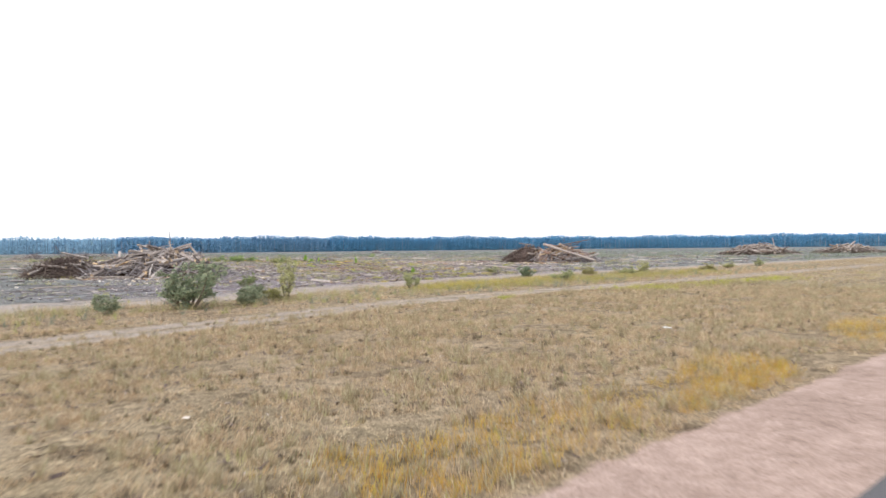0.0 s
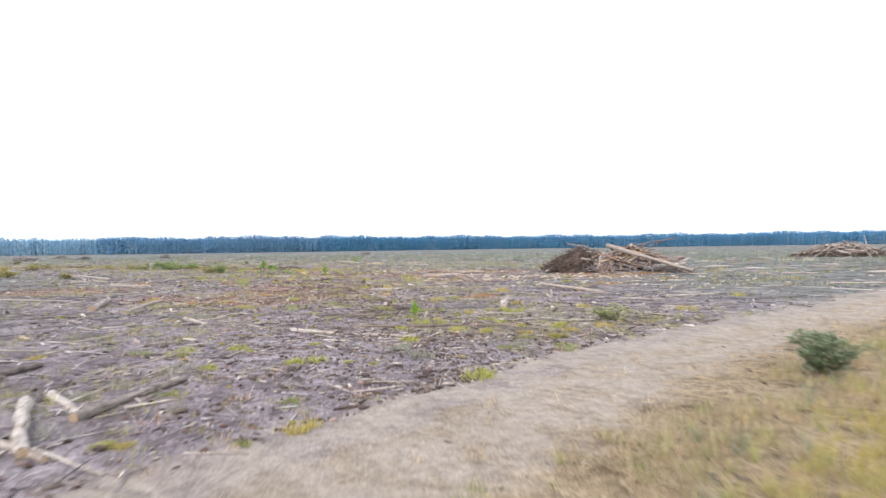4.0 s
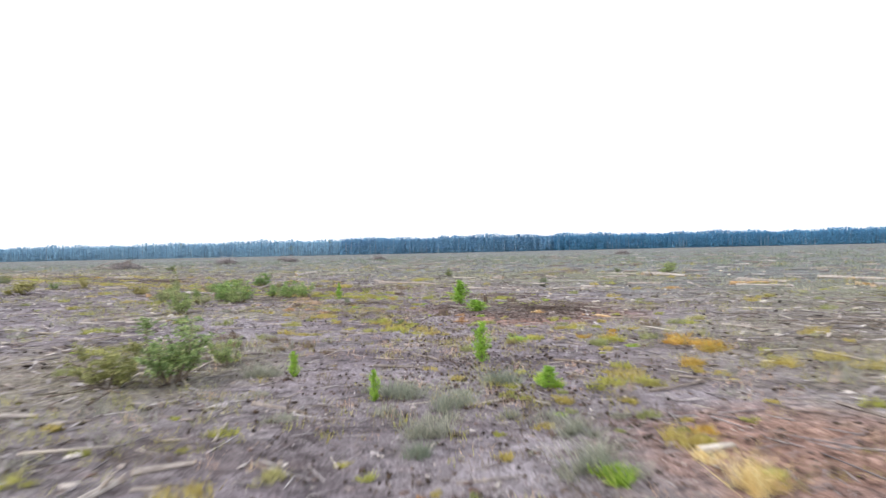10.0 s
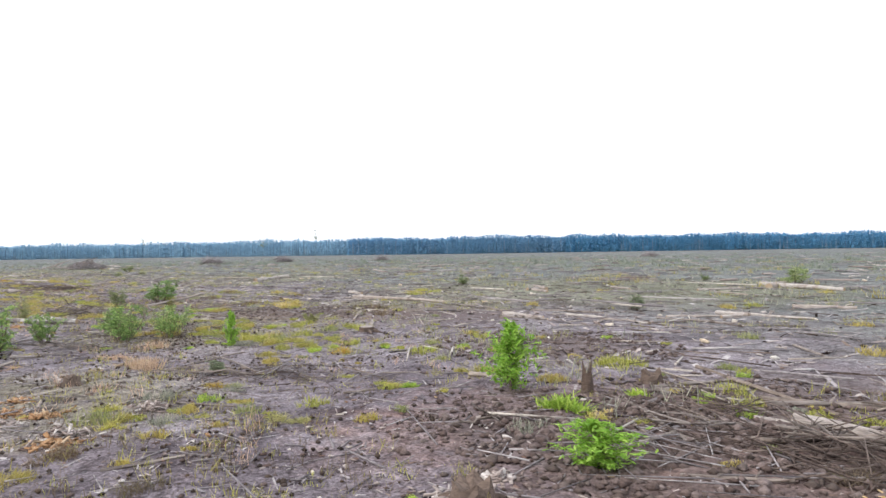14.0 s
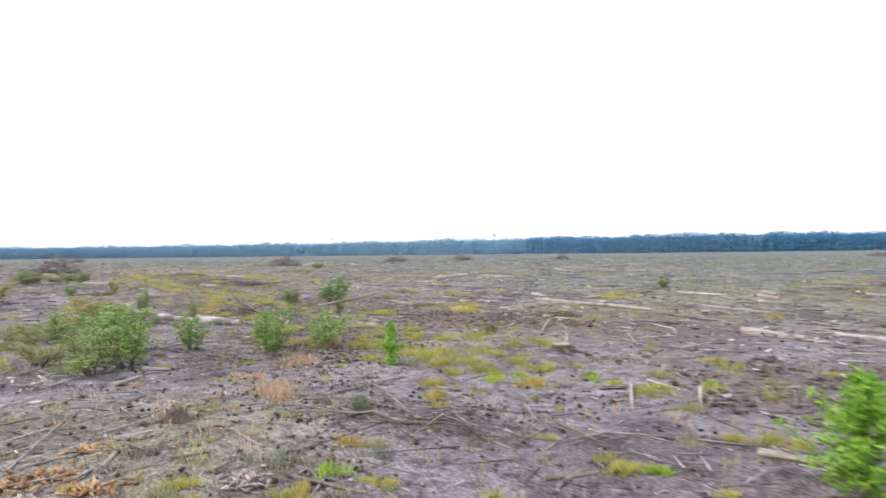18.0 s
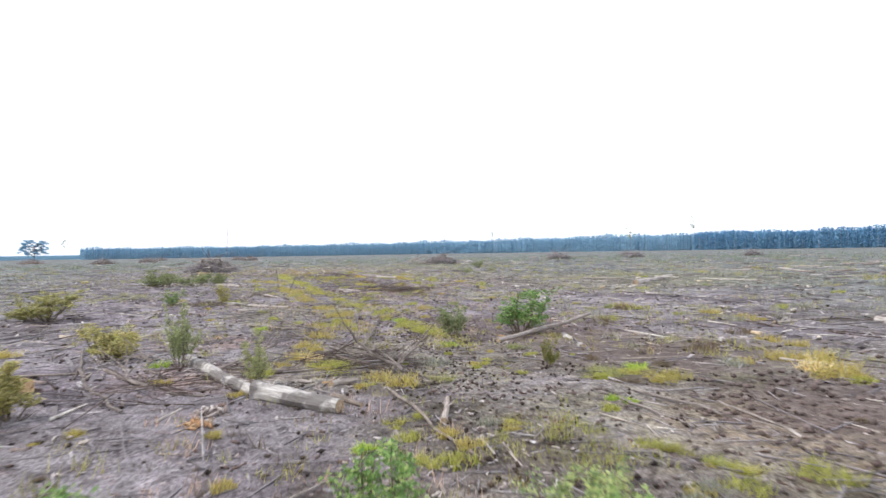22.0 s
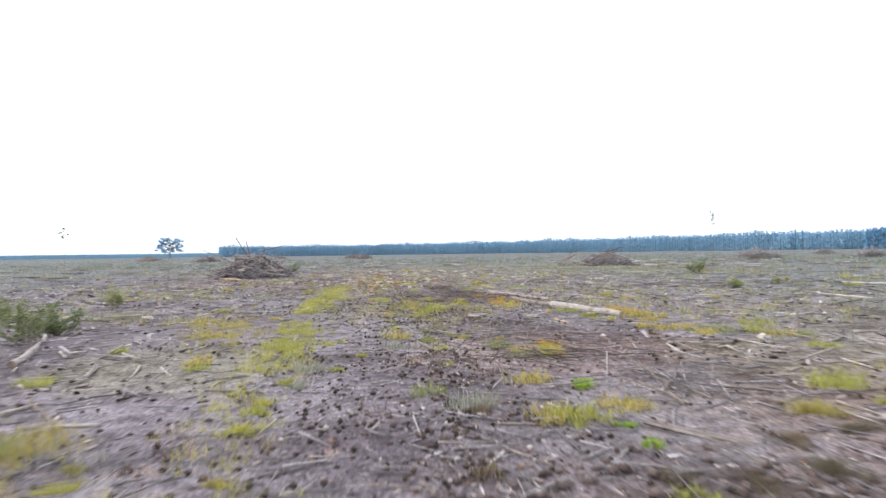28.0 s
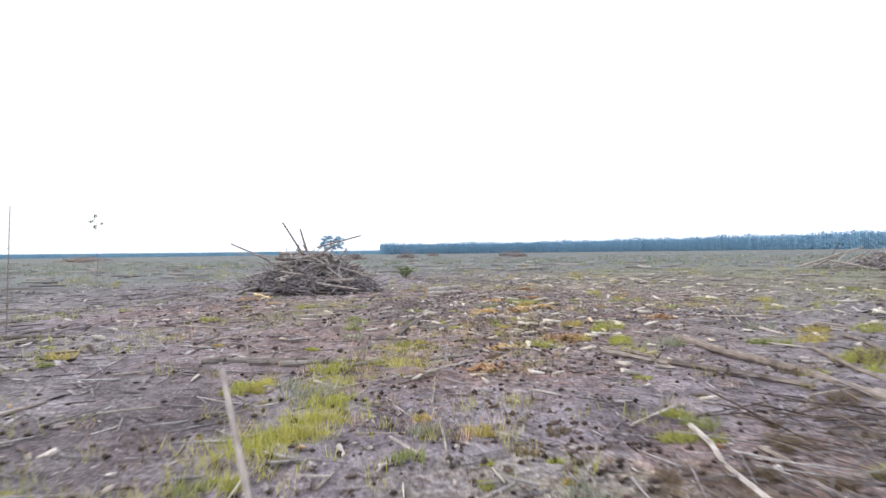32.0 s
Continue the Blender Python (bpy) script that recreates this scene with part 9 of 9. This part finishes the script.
def grass_field(name, label, xs, ys, hs, kind, seed, per=12, spread=0.1, wid=0.008, lean=0.7):
    rng = np.random.default_rng(seed)
    xs, ys, hs = (np.repeat(np.asarray(a, float), per) for a in (xs, ys, hs))
    n = len(xs)
    xs, ys = xs + rng.normal(0, spread, n), ys + rng.normal(0, spread, n)
    v = blade_quads(xs, ys, height(xs, ys), hs * rng.uniform(0.35, 1.1, n), wid * rng.uniform(0.6, 1.5, n), lean, rng)
    return tagged(new(name, big_mesh(name, v, np.arange(len(v)), 4, GRASS[kind])), label, "grass", kind="stuff")

def patchy(n, spread, seed, cut, off=0.0):
    x, y, rng = along(n, spread, seed, lo=off)
    w = np.sin(x * 0.23 + 2.1 * np.sin(y * 0.17)) * np.sin(y * 0.29 + 1.6 * np.sin(x * 0.13) + 1) + rng.normal(0, 0.28, len(x))
    return x[w > cut], y[w > cut], rng

def spread_tufts(n, sp, seed, cut, kinds, lo, hi, start=0, stop=None):
    """Many small clumps in drifts along the way."""
    x, y, rng = along(n, sp, seed, start=start, stop=stop)
    w = np.sin(x * 0.33 + 2.1 * np.sin(y * 0.21)) * np.sin(y * 0.39 + 1.6 * np.sin(x * 0.17) + 1) + rng.normal(0, 0.35, len(x))
    for px, py in zip(x[w > cut], y[w > cut]):
        more_tuft(px, py, rng.uniform(lo, hi), kinds[rng.integers(len(kinds))])

spread_tufts(330, 13, 221, 0.15, ("lime", "yellow", "olive", "lime"), 0.15, 0.5, 0, 4)
spread_tufts(420, 15, 222, 0.1, ("lime", "yellow", "yellow", "olive", "bright", "sage"), 0.15, 0.6, 2, 6)
spread_tufts(420, 16, 223, 0.1, ("lime", "yellow", "olive", "heath"), 0.15, 0.6, 5)
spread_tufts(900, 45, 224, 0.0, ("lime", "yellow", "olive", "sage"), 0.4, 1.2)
join_tufts()

# the far sage fields also carry distance haze in their grey-green colour
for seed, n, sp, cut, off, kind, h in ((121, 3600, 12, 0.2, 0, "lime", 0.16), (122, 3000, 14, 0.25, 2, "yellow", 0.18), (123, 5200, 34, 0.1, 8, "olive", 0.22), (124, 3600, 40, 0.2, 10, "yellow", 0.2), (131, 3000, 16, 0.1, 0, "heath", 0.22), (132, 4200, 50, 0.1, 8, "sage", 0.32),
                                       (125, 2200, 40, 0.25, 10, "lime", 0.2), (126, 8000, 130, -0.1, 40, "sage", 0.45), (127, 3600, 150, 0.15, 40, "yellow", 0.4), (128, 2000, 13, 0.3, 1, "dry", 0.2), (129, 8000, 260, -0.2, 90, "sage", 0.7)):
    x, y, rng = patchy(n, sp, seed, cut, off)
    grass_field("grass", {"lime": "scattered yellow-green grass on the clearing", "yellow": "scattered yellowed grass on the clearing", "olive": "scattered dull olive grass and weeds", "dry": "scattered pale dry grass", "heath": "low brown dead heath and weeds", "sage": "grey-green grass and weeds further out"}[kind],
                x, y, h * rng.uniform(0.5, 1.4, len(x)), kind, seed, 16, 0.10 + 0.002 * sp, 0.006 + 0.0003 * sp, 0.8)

def brush_mat(x, y, w, n, seed, mat=None):
    """A mat of long thin branches dropped by the harvesters."""
    rng = np.random.default_rng(seed)
    a, q = rng.uniform(0, 6.283, n), np.abs(rng.normal(0, 0.5, n)) * w
    px, py = x + np.cos(a) * q, y + np.sin(a) * q
    pz = height(px, py) + 0.16 * np.clip(1 - q / w, 0, 1) * rng.uniform(0, 1, n)
    v, lp = slivers(n, px - x, py - y, pz, 0.3, 1.9, rng, 0.034, 0.03, 0.08)
    ob = new("brush_mat", big_mesh("brush_mat", v, lp, 4, mat or TWIG))
    ob.location = (x, y, 0)
    return tagged(ob, "mat of long thin grey branches flattened on the ground", "brush", "mats of brush", "stuff")

RUTBRUSH = ((-124.0, 150.4, 2.0), (-122.8, 151.3, 2.0), (-123.3, 153.3, 2.0), (-121.0, 152.4, 2.0), (-119.9, 152.6, 2.0), (-125.8, 154.5, 2.0), (-119.5, 151.4, 2.0), (-126.6, 152.9, 2.0), (-125.3, 159.6, 2.0), (-120.8, 150.4, 2.0), (-61.5, 120.7, 2.0), (-62.8, 120.8, 2.0), (-61.5, 121.3, 2.0), (-67.6, 117.9, 2.0), (-63.0, 117.6, 2.0), (-69.4, 122.1, 2.0), (-52.1, 113.4, 2.0), (-41.2, 110.7, 2.0))
for i, (mx, my, mw) in enumerate(((-91, 140, 3.5), (-88.5, 141, 3), (-99.5, 144.8, 3.2), (-103, 144.5, 2.5), (-107, 145.5, 2.5), (-31, 110.5, 4), (-32, 107.8, 2), (-29.5, 108.6, 3), (-97, 128.4, 5), (-86, 124.2, 4), (-78, 124, 3),
                                  (-62.5, 120.7, 2.5), (-69, 120.6, 3), (0, 27, 4), (4, 28, 3), (-12.4, 61.5, 4), (-20, 65.4, 2.5), (-62, 116, 3), (-50.3, 112.6, 2), (-41.3, 110.5, 2), (-95, 131, 3), (-123, 153, 4), (-127, 154.5, 4))):
    brush_mat(mx, my, mw, int(22 * mw), 170 + i, BRUSH if i % 2 else TWIG)
for i, (mx, my, mw) in enumerate(RUTBRUSH):
    brush_mat(mx, my, mw * 1.3, int(10 * mw), 210 + i)

def brush_heap(x, y, w, h, seed):
    """A low tangle of dead branches and roots round a hollow."""
    rng = np.random.default_rng(seed)
    n = int(34 * w)
    a, q = rng.uniform(0, 6.283, n), np.sqrt(rng.uniform(0, 1, n)) * w
    px, py = np.cos(a) * q, np.sin(a) * q * 0.8
    pz = height(px + x, py + y) + h * (1 - q / w) * rng.uniform(0.1, 1.1, n)
    v, lp = slivers(n, px, py, pz, 0.4, 1.8, rng, 0.045, 0.04, 0.16)
    ob = new("brush_heap", big_mesh("brush_heap", v, lp, 4, BRUSH))
    ob.location = (x, y, 0)
    return tagged(ob, "low tangled heap of dark dead branches and roots", "brush", "heaps of brush", "stuff")

for i, (hx, hy) in enumerate(((-91.1, 139.9), (-89.2, 140.0), (-93.2, 140.3), (-87.6, 139.7), (-61.7, 120.8), (-63.0, 120.9), (-28.4, 107.5), (-29.3, 108.4), (-120.6, 152.0), (-128.2, 154.6))):
    brush_heap(hx, hy, 1.5, 0.22, 230 + i)
brush_heap(-181.2, 205.4, 2.9, 1.1, 245)

# torn wood at the foot of the two heaps beside the way
_rng = random.Random(78)
for i in range(14):
    chip_patch(22 + _rng.gauss(0, 4.5), 70.5 + _rng.gauss(0, 1.6), _rng.uniform(0.9, 2.4), ("orange", "pale", "orange", "yellow")[i % 4])
for i in range(12):
    chip_patch(-27 + _rng.gauss(0, 5.0), 12.6 + _rng.gauss(0, 1.2), _rng.uniform(0.8, 2.0), ("pale", "orange", "pale")[i % 3])

# broken wood left where the harvester worked before the heap
_rng = random.Random(77)
for i in range(16):
    chip_patch(-146.7 + _rng.gauss(0, 3.2), 157.7 + _rng.gauss(0, 2.6), _rng.uniform(0.5, 1.6), ("pale", "yellow", "orange", "pale")[i % 4])

def torn_wood(x, y, spread, n, seed, lo=0.1, hi=0.6):
    rng = np.random.default_rng(seed)
    px, py = rng.normal(0, spread, n) * 1.4, rng.normal(0, spread, n)
    v, q = slivers(n, px, py, height(px + x, py + y), lo, hi, rng, 0.3, 0.2, 0.15)
    ob = new("torn_wood", big_mesh("torn_wood", v, q, 4, FRESH_BITS))
    ob.location = (x, y, 0)
    return tagged(ob, "bright splintered wood pieces strewn over the soil", "wood chips", "patches of wood chips", "stuff")

torn_wood(-146.0, 157.0, 4.0, 170, 321)
torn_wood(-138.0, 154.5, 2.6, 60, 322, 0.08, 0.4)
torn_wood(-160.0, 168.0, 7.0, 120, 323, 0.2, 0.8)
torn_wood(-27.0, 12.5, 4.5, 90, 324, 0.2, 0.9)
torn_wood(14.0, 62.0, 6.0, 150, 325, 0.2, 0.9)
torn_wood(-1.0, 84.0, 5.0, 70, 326, 0.2, 0.8)

# two grassy ridges left between the old wheel ruts
def ridge(line, w, n, kind, seed, h=0.2):
    rng = np.random.default_rng(seed)
    P = np.array(line, float)
    cum = np.r_[0, np.cumsum(np.hypot(*np.diff(P, axis=0).T))]
    s = rng.uniform(0, cum[-1], n)
    x = np.interp(s, cum, P[:, 0]) + rng.normal(0, w, n)
    y = np.interp(s, cum, P[:, 1]) + rng.normal(0, w, n)
    gap = np.sin(s * 1.1 + seed) + np.sin(s * 0.43) + 0.7 * np.sin(s * 2.7 + 2 * seed) + rng.normal(0, 0.6, n)
    x, y = x[gap > -0.35], y[gap > -0.35]
    grass_field("grass_ridge", "strip of yellow-green grass beside the old ruts", x, y, h * rng.uniform(0.5, 1.3, len(x)), kind, seed, 14, 0.07, 0.008, 0.8)

RIDGES = ((((-62.8, 124.4), (-66, 126), (-72, 127.9), (-79, 130), (-90, 133.8), (-101, 137.7), (-105, 139.1), (-114, 142), (-123, 144.6), (-134, 148.6)), 0.30, 1250, "lime"),
          (((-68.5, 124.4), (-70, 124.9), (-77, 127.2), (-90, 131.6), (-92, 132.6), (-98, 135)), 0.32, 560, "yellow"),
          (((-107.5, 137.8), (-109, 138.4), (-116, 138.7), (-121.2, 140.1)), 0.7, 420, "yellow"),
          (((-122, 145.6), (-128, 147), (-134, 149.4), (-138, 150.5)), 0.4, 420, "lime"),
          (((-41, 115), (-43, 115.3), (-47.4, 116.8), (-51, 118.5), (-56, 120.5)), 0.45, 260, "lime"),
          (((-113.5, 146.1), (-119.6, 148.4)), 0.25, 90, "yellow"),
          (((-123.3, 144.5), (-104.2, 138.1), (-95.9, 135.4), (-92.2, 134.1), (-89.7, 133.4)), 0.2, 420, "lime"),
          (((-101.2, 135.1), (-95.7, 133.3), (-92.6, 132.2), (-90.3, 131.6)), 0.26, 420, "yellow"))
for seed, (line, w, n, kind) in enumerate(RIDGES):
    ridge(line, w, n, kind, 140 + seed)

# ---- dry grass of the verge ----
def verge_points(n, seed, r_lo, r_hi, s_lo, s_hi):
    rng = np.random.default_rng(seed)
    r, s = rng.uniform(r_lo, r_hi, n), rng.uniform(s_lo, s_hi, n)
    x, y = (r - s) / math.sqrt(2), (r + s) / math.sqrt(2)
    sand, vg, sh = zones(x, y)
    ok = (vg > 0.5) & (rng.uniform(0, 1, n) > sand * 1.5) & (sh < 0.6)
    w = np.sin(x * 0.9 + 1.4 * np.sin(y * 0.6)) * np.sin(y * 0.8 + 1.2 * np.sin(x * 0.5)) + rng.normal(0, 0.35, n)
    w = w + 0.55 * np.sin(x * 3.1 + 1.7 * np.sin(y * 2.3)) * np.sin(y * 3.4 + 1.5 * np.sin(x * 2.7))
    w = w + 0.5 * np.sin(s * 4.4 + 0.9 * np.sin(r * 0.35)) * np.sin(r * 0.7 + 2 * np.sin(s * 0.9))
    ok &= w > -0.45
    return x[ok], y[ok], w[ok], rng

x, y, w, rng = verge_points(27000, 151, -34, 16, -36.95, -16)
grass_field("verge_grass", "short dry tan grass on the roadside verge", x, y, np.clip(0.10 + 0.06 * w, 0.04, 0.22), "verge", 151, 14, 0.06, 0.0105, 1.1)
x, y, w, rng = verge_points(10000, 152, -40, 60, -16, 2)
grass_field("verge_grass", "dry tan grass between the sandy tracks", x, y, np.clip(0.14 + 0.10 * w, 0.05, 0.36), "verge", 152, 11, 0.09, 0.012, 0.8)
x, y, w, rng = verge_points(9000, 153, 10, 150, -36, 2)
grass_field("verge_grass", "dry tan grass along the verge", x, y, np.clip(0.16 + 0.1 * w, 0.06, 0.4), "verge", 153, 10, 0.14, 0.025, 0.8)
x, y, w, rng = verge_points(5200, 154, -30, 60, -36.6, -34.4)
gap = np.sin((x + y) * 0.5) + np.sin((x + y) * 0.23 + 1) + rng.normal(0, 0.5, len(x)) > -0.1
x, y, w = x[gap], y[gap], w[gap]
grass_field("orange_grass", "orange-yellow dried grass strip beside the shoulder", x, y, np.clip(0.2 + 0.12 * w, 0.08, 0.42), "orange", 154, 16, 0.08, 0.007, 0.8)
x, y, w, rng = verge_points(2400, 155, -42, 40, -12.0, -2.0)
grass_field("weeds", "olive and green weeds in the strip between the tracks", x, y, np.clip(0.22 + 0.13 * w, 0.08, 0.5), "olive", 155, 14, 0.1, 0.012, 0.5)
x, y, w, rng = verge_points(4000, 158, -42, 40, -12.0, -2.0)
grass_field("verge_grass", "tall dry straw-brown grass between the tracks", x, y, np.clip(0.26 + 0.16 * w, 0.08, 0.6), "verge", 158, 14, 0.1, 0.012, 0.5)
x, y, w, rng = verge_points(2600, 156, -2, 40, -10.5, -6.5)
grass_field("yellow_grass", "yellow-green grass beside the track", x, y, np.clip(0.25 + 0.14 * w, 0.08, 0.5), "yellow", 156, 14, 0.1, 0.012, 0.5)
x, y, w, rng = verge_points(3600, 157, -34, 50, -36.8, -16)
grass_field("weeds", "dull green weeds in the dry verge", x[w > 0.1], y[w > 0.1], np.clip(0.08 + 0.08 * w[w > 0.1], 0.03, 0.24), "olive", 157, 12, 0.08, 0.01, 0.8)

def tussocks(n, seed, r_lo, r_hi, s_lo, s_hi, kind, label, wide=0.12, tall=0.2):
    """Rounded tufts: blades fan out from a tight root."""
    x, y, w, rng = verge_points(n, seed, r_lo, r_hi, s_lo, s_hi)
    size = rng.uniform(0.5, 1.3, len(x))
    per = 26
    X, Y, S = np.repeat(x, per), np.repeat(y, per), np.repeat(size, per)
    m = len(X)
    q = np.abs(rng.normal(0, 0.6, m))
    a = rng.uniform(0, 6.283, m)
    bx, by = X + np.cos(a) * q * wide * S, Y + np.sin(a) * q * wide * S
    h = tall * S * np.clip(1.1 - 0.55 * q, 0.2, 1.1) * rng.uniform(0.6, 1.1, m)
    v = blade_quads(bx, by, height(bx, by), h, 0.014 * rng.uniform(0.6, 1.5, m), 0.7, rng)
    return tagged(new("grass_tussocks", big_mesh("grass_tussocks", v, np.arange(len(v)), 4, GRASS[kind])), label, "grass", kind="stuff")

tussocks(4200, 171, -34, 20, -36.7, -16, "verge", "rounded tan grass tussocks on the verge", 0.13, 0.24)
tussocks(1500, 172, -34, 20, -34.5, -16, "heath", "dark brown dead tussocks in the verge", 0.12, 0.12)
tussocks(500, 173, -40, 40, -16, -2, "olive", "olive weeds in the strip between the tracks", 0.16, 0.36)
tussocks(420, 174, -40, 60, -14, -3, "sage", "grey-green weeds in the strip between the tracks", 0.18, 0.45)

def yellow_drift(line, w, n, seed, h, kind, label):
    rng = np.random.default_rng(seed)
    P = np.array(line, float)
    k = rng.uniform(0, len(P) - 1, n)
    x = np.interp(k, range(len(P)), P[:, 0]) + rng.normal(0, w, n)
    y = np.interp(k, range(len(P)), P[:, 1]) + rng.normal(0, w, n)
    grass_field("grass_drift", label, x, y, h * rng.uniform(0.4, 1.3, n), kind, seed, 14, 0.1, 0.014, 0.7)

yellow_drift(((5.5, -5.8), (8.5, -2.0), (12.8, 3.0), (16.0, 6.5)), 1.1, 900, 175, 0.34, "yellow", "bright yellow-green grass beside the sandy track")
yellow_drift(((18, -8), (22.4, -4.6), (28, 0.5), (36, 7.5)), 1.0, 600, 176, 0.2, "lime", "yellow-green grass in the dry verge")

def verge_litter(n, seed, lo, hi, mat, label):
    x, y, w, rng = verge_points(n, seed, -34, 30, -36.8, 2)
    L, a = rng.uniform(lo, hi, len(x)), rng.uniform(0, 6.283, len(x))
    d = np.stack([np.cos(a), np.sin(a), rng.normal(0, 0.3, len(x))], 1) * (L * 0.5)[:, None]
    s = np.stack([-np.sin(a), np.cos(a), rng.normal(0, 0.3, len(x))], 1) * (L * 0.14)[:, None]
    c = np.stack([x, y, height(x, y) + 0.02], 1)
    v = np.stack([c - d - s, c - d + s, c + d + s, c + d - s], 1).reshape(-1, 3)
    return tagged(new("verge_litter", big_mesh("verge_litter", v, np.arange(len(v)), 4, mat)), label, "litter", kind="stuff")

verge_litter(16000, 161, 0.05, 0.2, BRUSH, "dark dead stalks and clods in the dry verge")
verge_litter(5000, 162, 0.03, 0.12, CHIP, "pale straw and splinters in the dry verge")

# ---- litter on the verge ----
def scrap(x, y, w, turn):
    verts, faces = [], []
    rng = random.Random(int(x * 10))
    for i in range(5):
        for j in range(4):
            verts.append(((i / 4 - 0.5) * w, (j / 3 - 0.5) * w * 0.6, 0.05 + 0.05 * rng.random()))
    for i in range(4):
        for j in range(3):
            a = i * 4 + j
            faces.append((a, a + 4, a + 5, a + 1))
    ob = mesh_object("plastic_scrap", verts, faces, SCRAP)
    mod = ob.modifiers.new("thick", 'SOLIDIFY')
    mod.thickness = 0.006
    ob.matrix_world = pose(x, y, gz(x, y) + 0.05, 8, 5, turn)
    return tagged(ob, "crumpled white plastic scrap lying in dry grass", "litter")

SCRAP, _nt, _b = shader("white_plastic", 0.5, 0.4)
_nt.links.new(ramp(_nt, noise_fac(_nt, 9.0), [(0.3, (0.62, 0.62, 0.62)), (0.7, (0.82, 0.82, 0.82))]), _b.inputs["Base Color"])

scrap(14.80, -28.90, 0.3, 20)
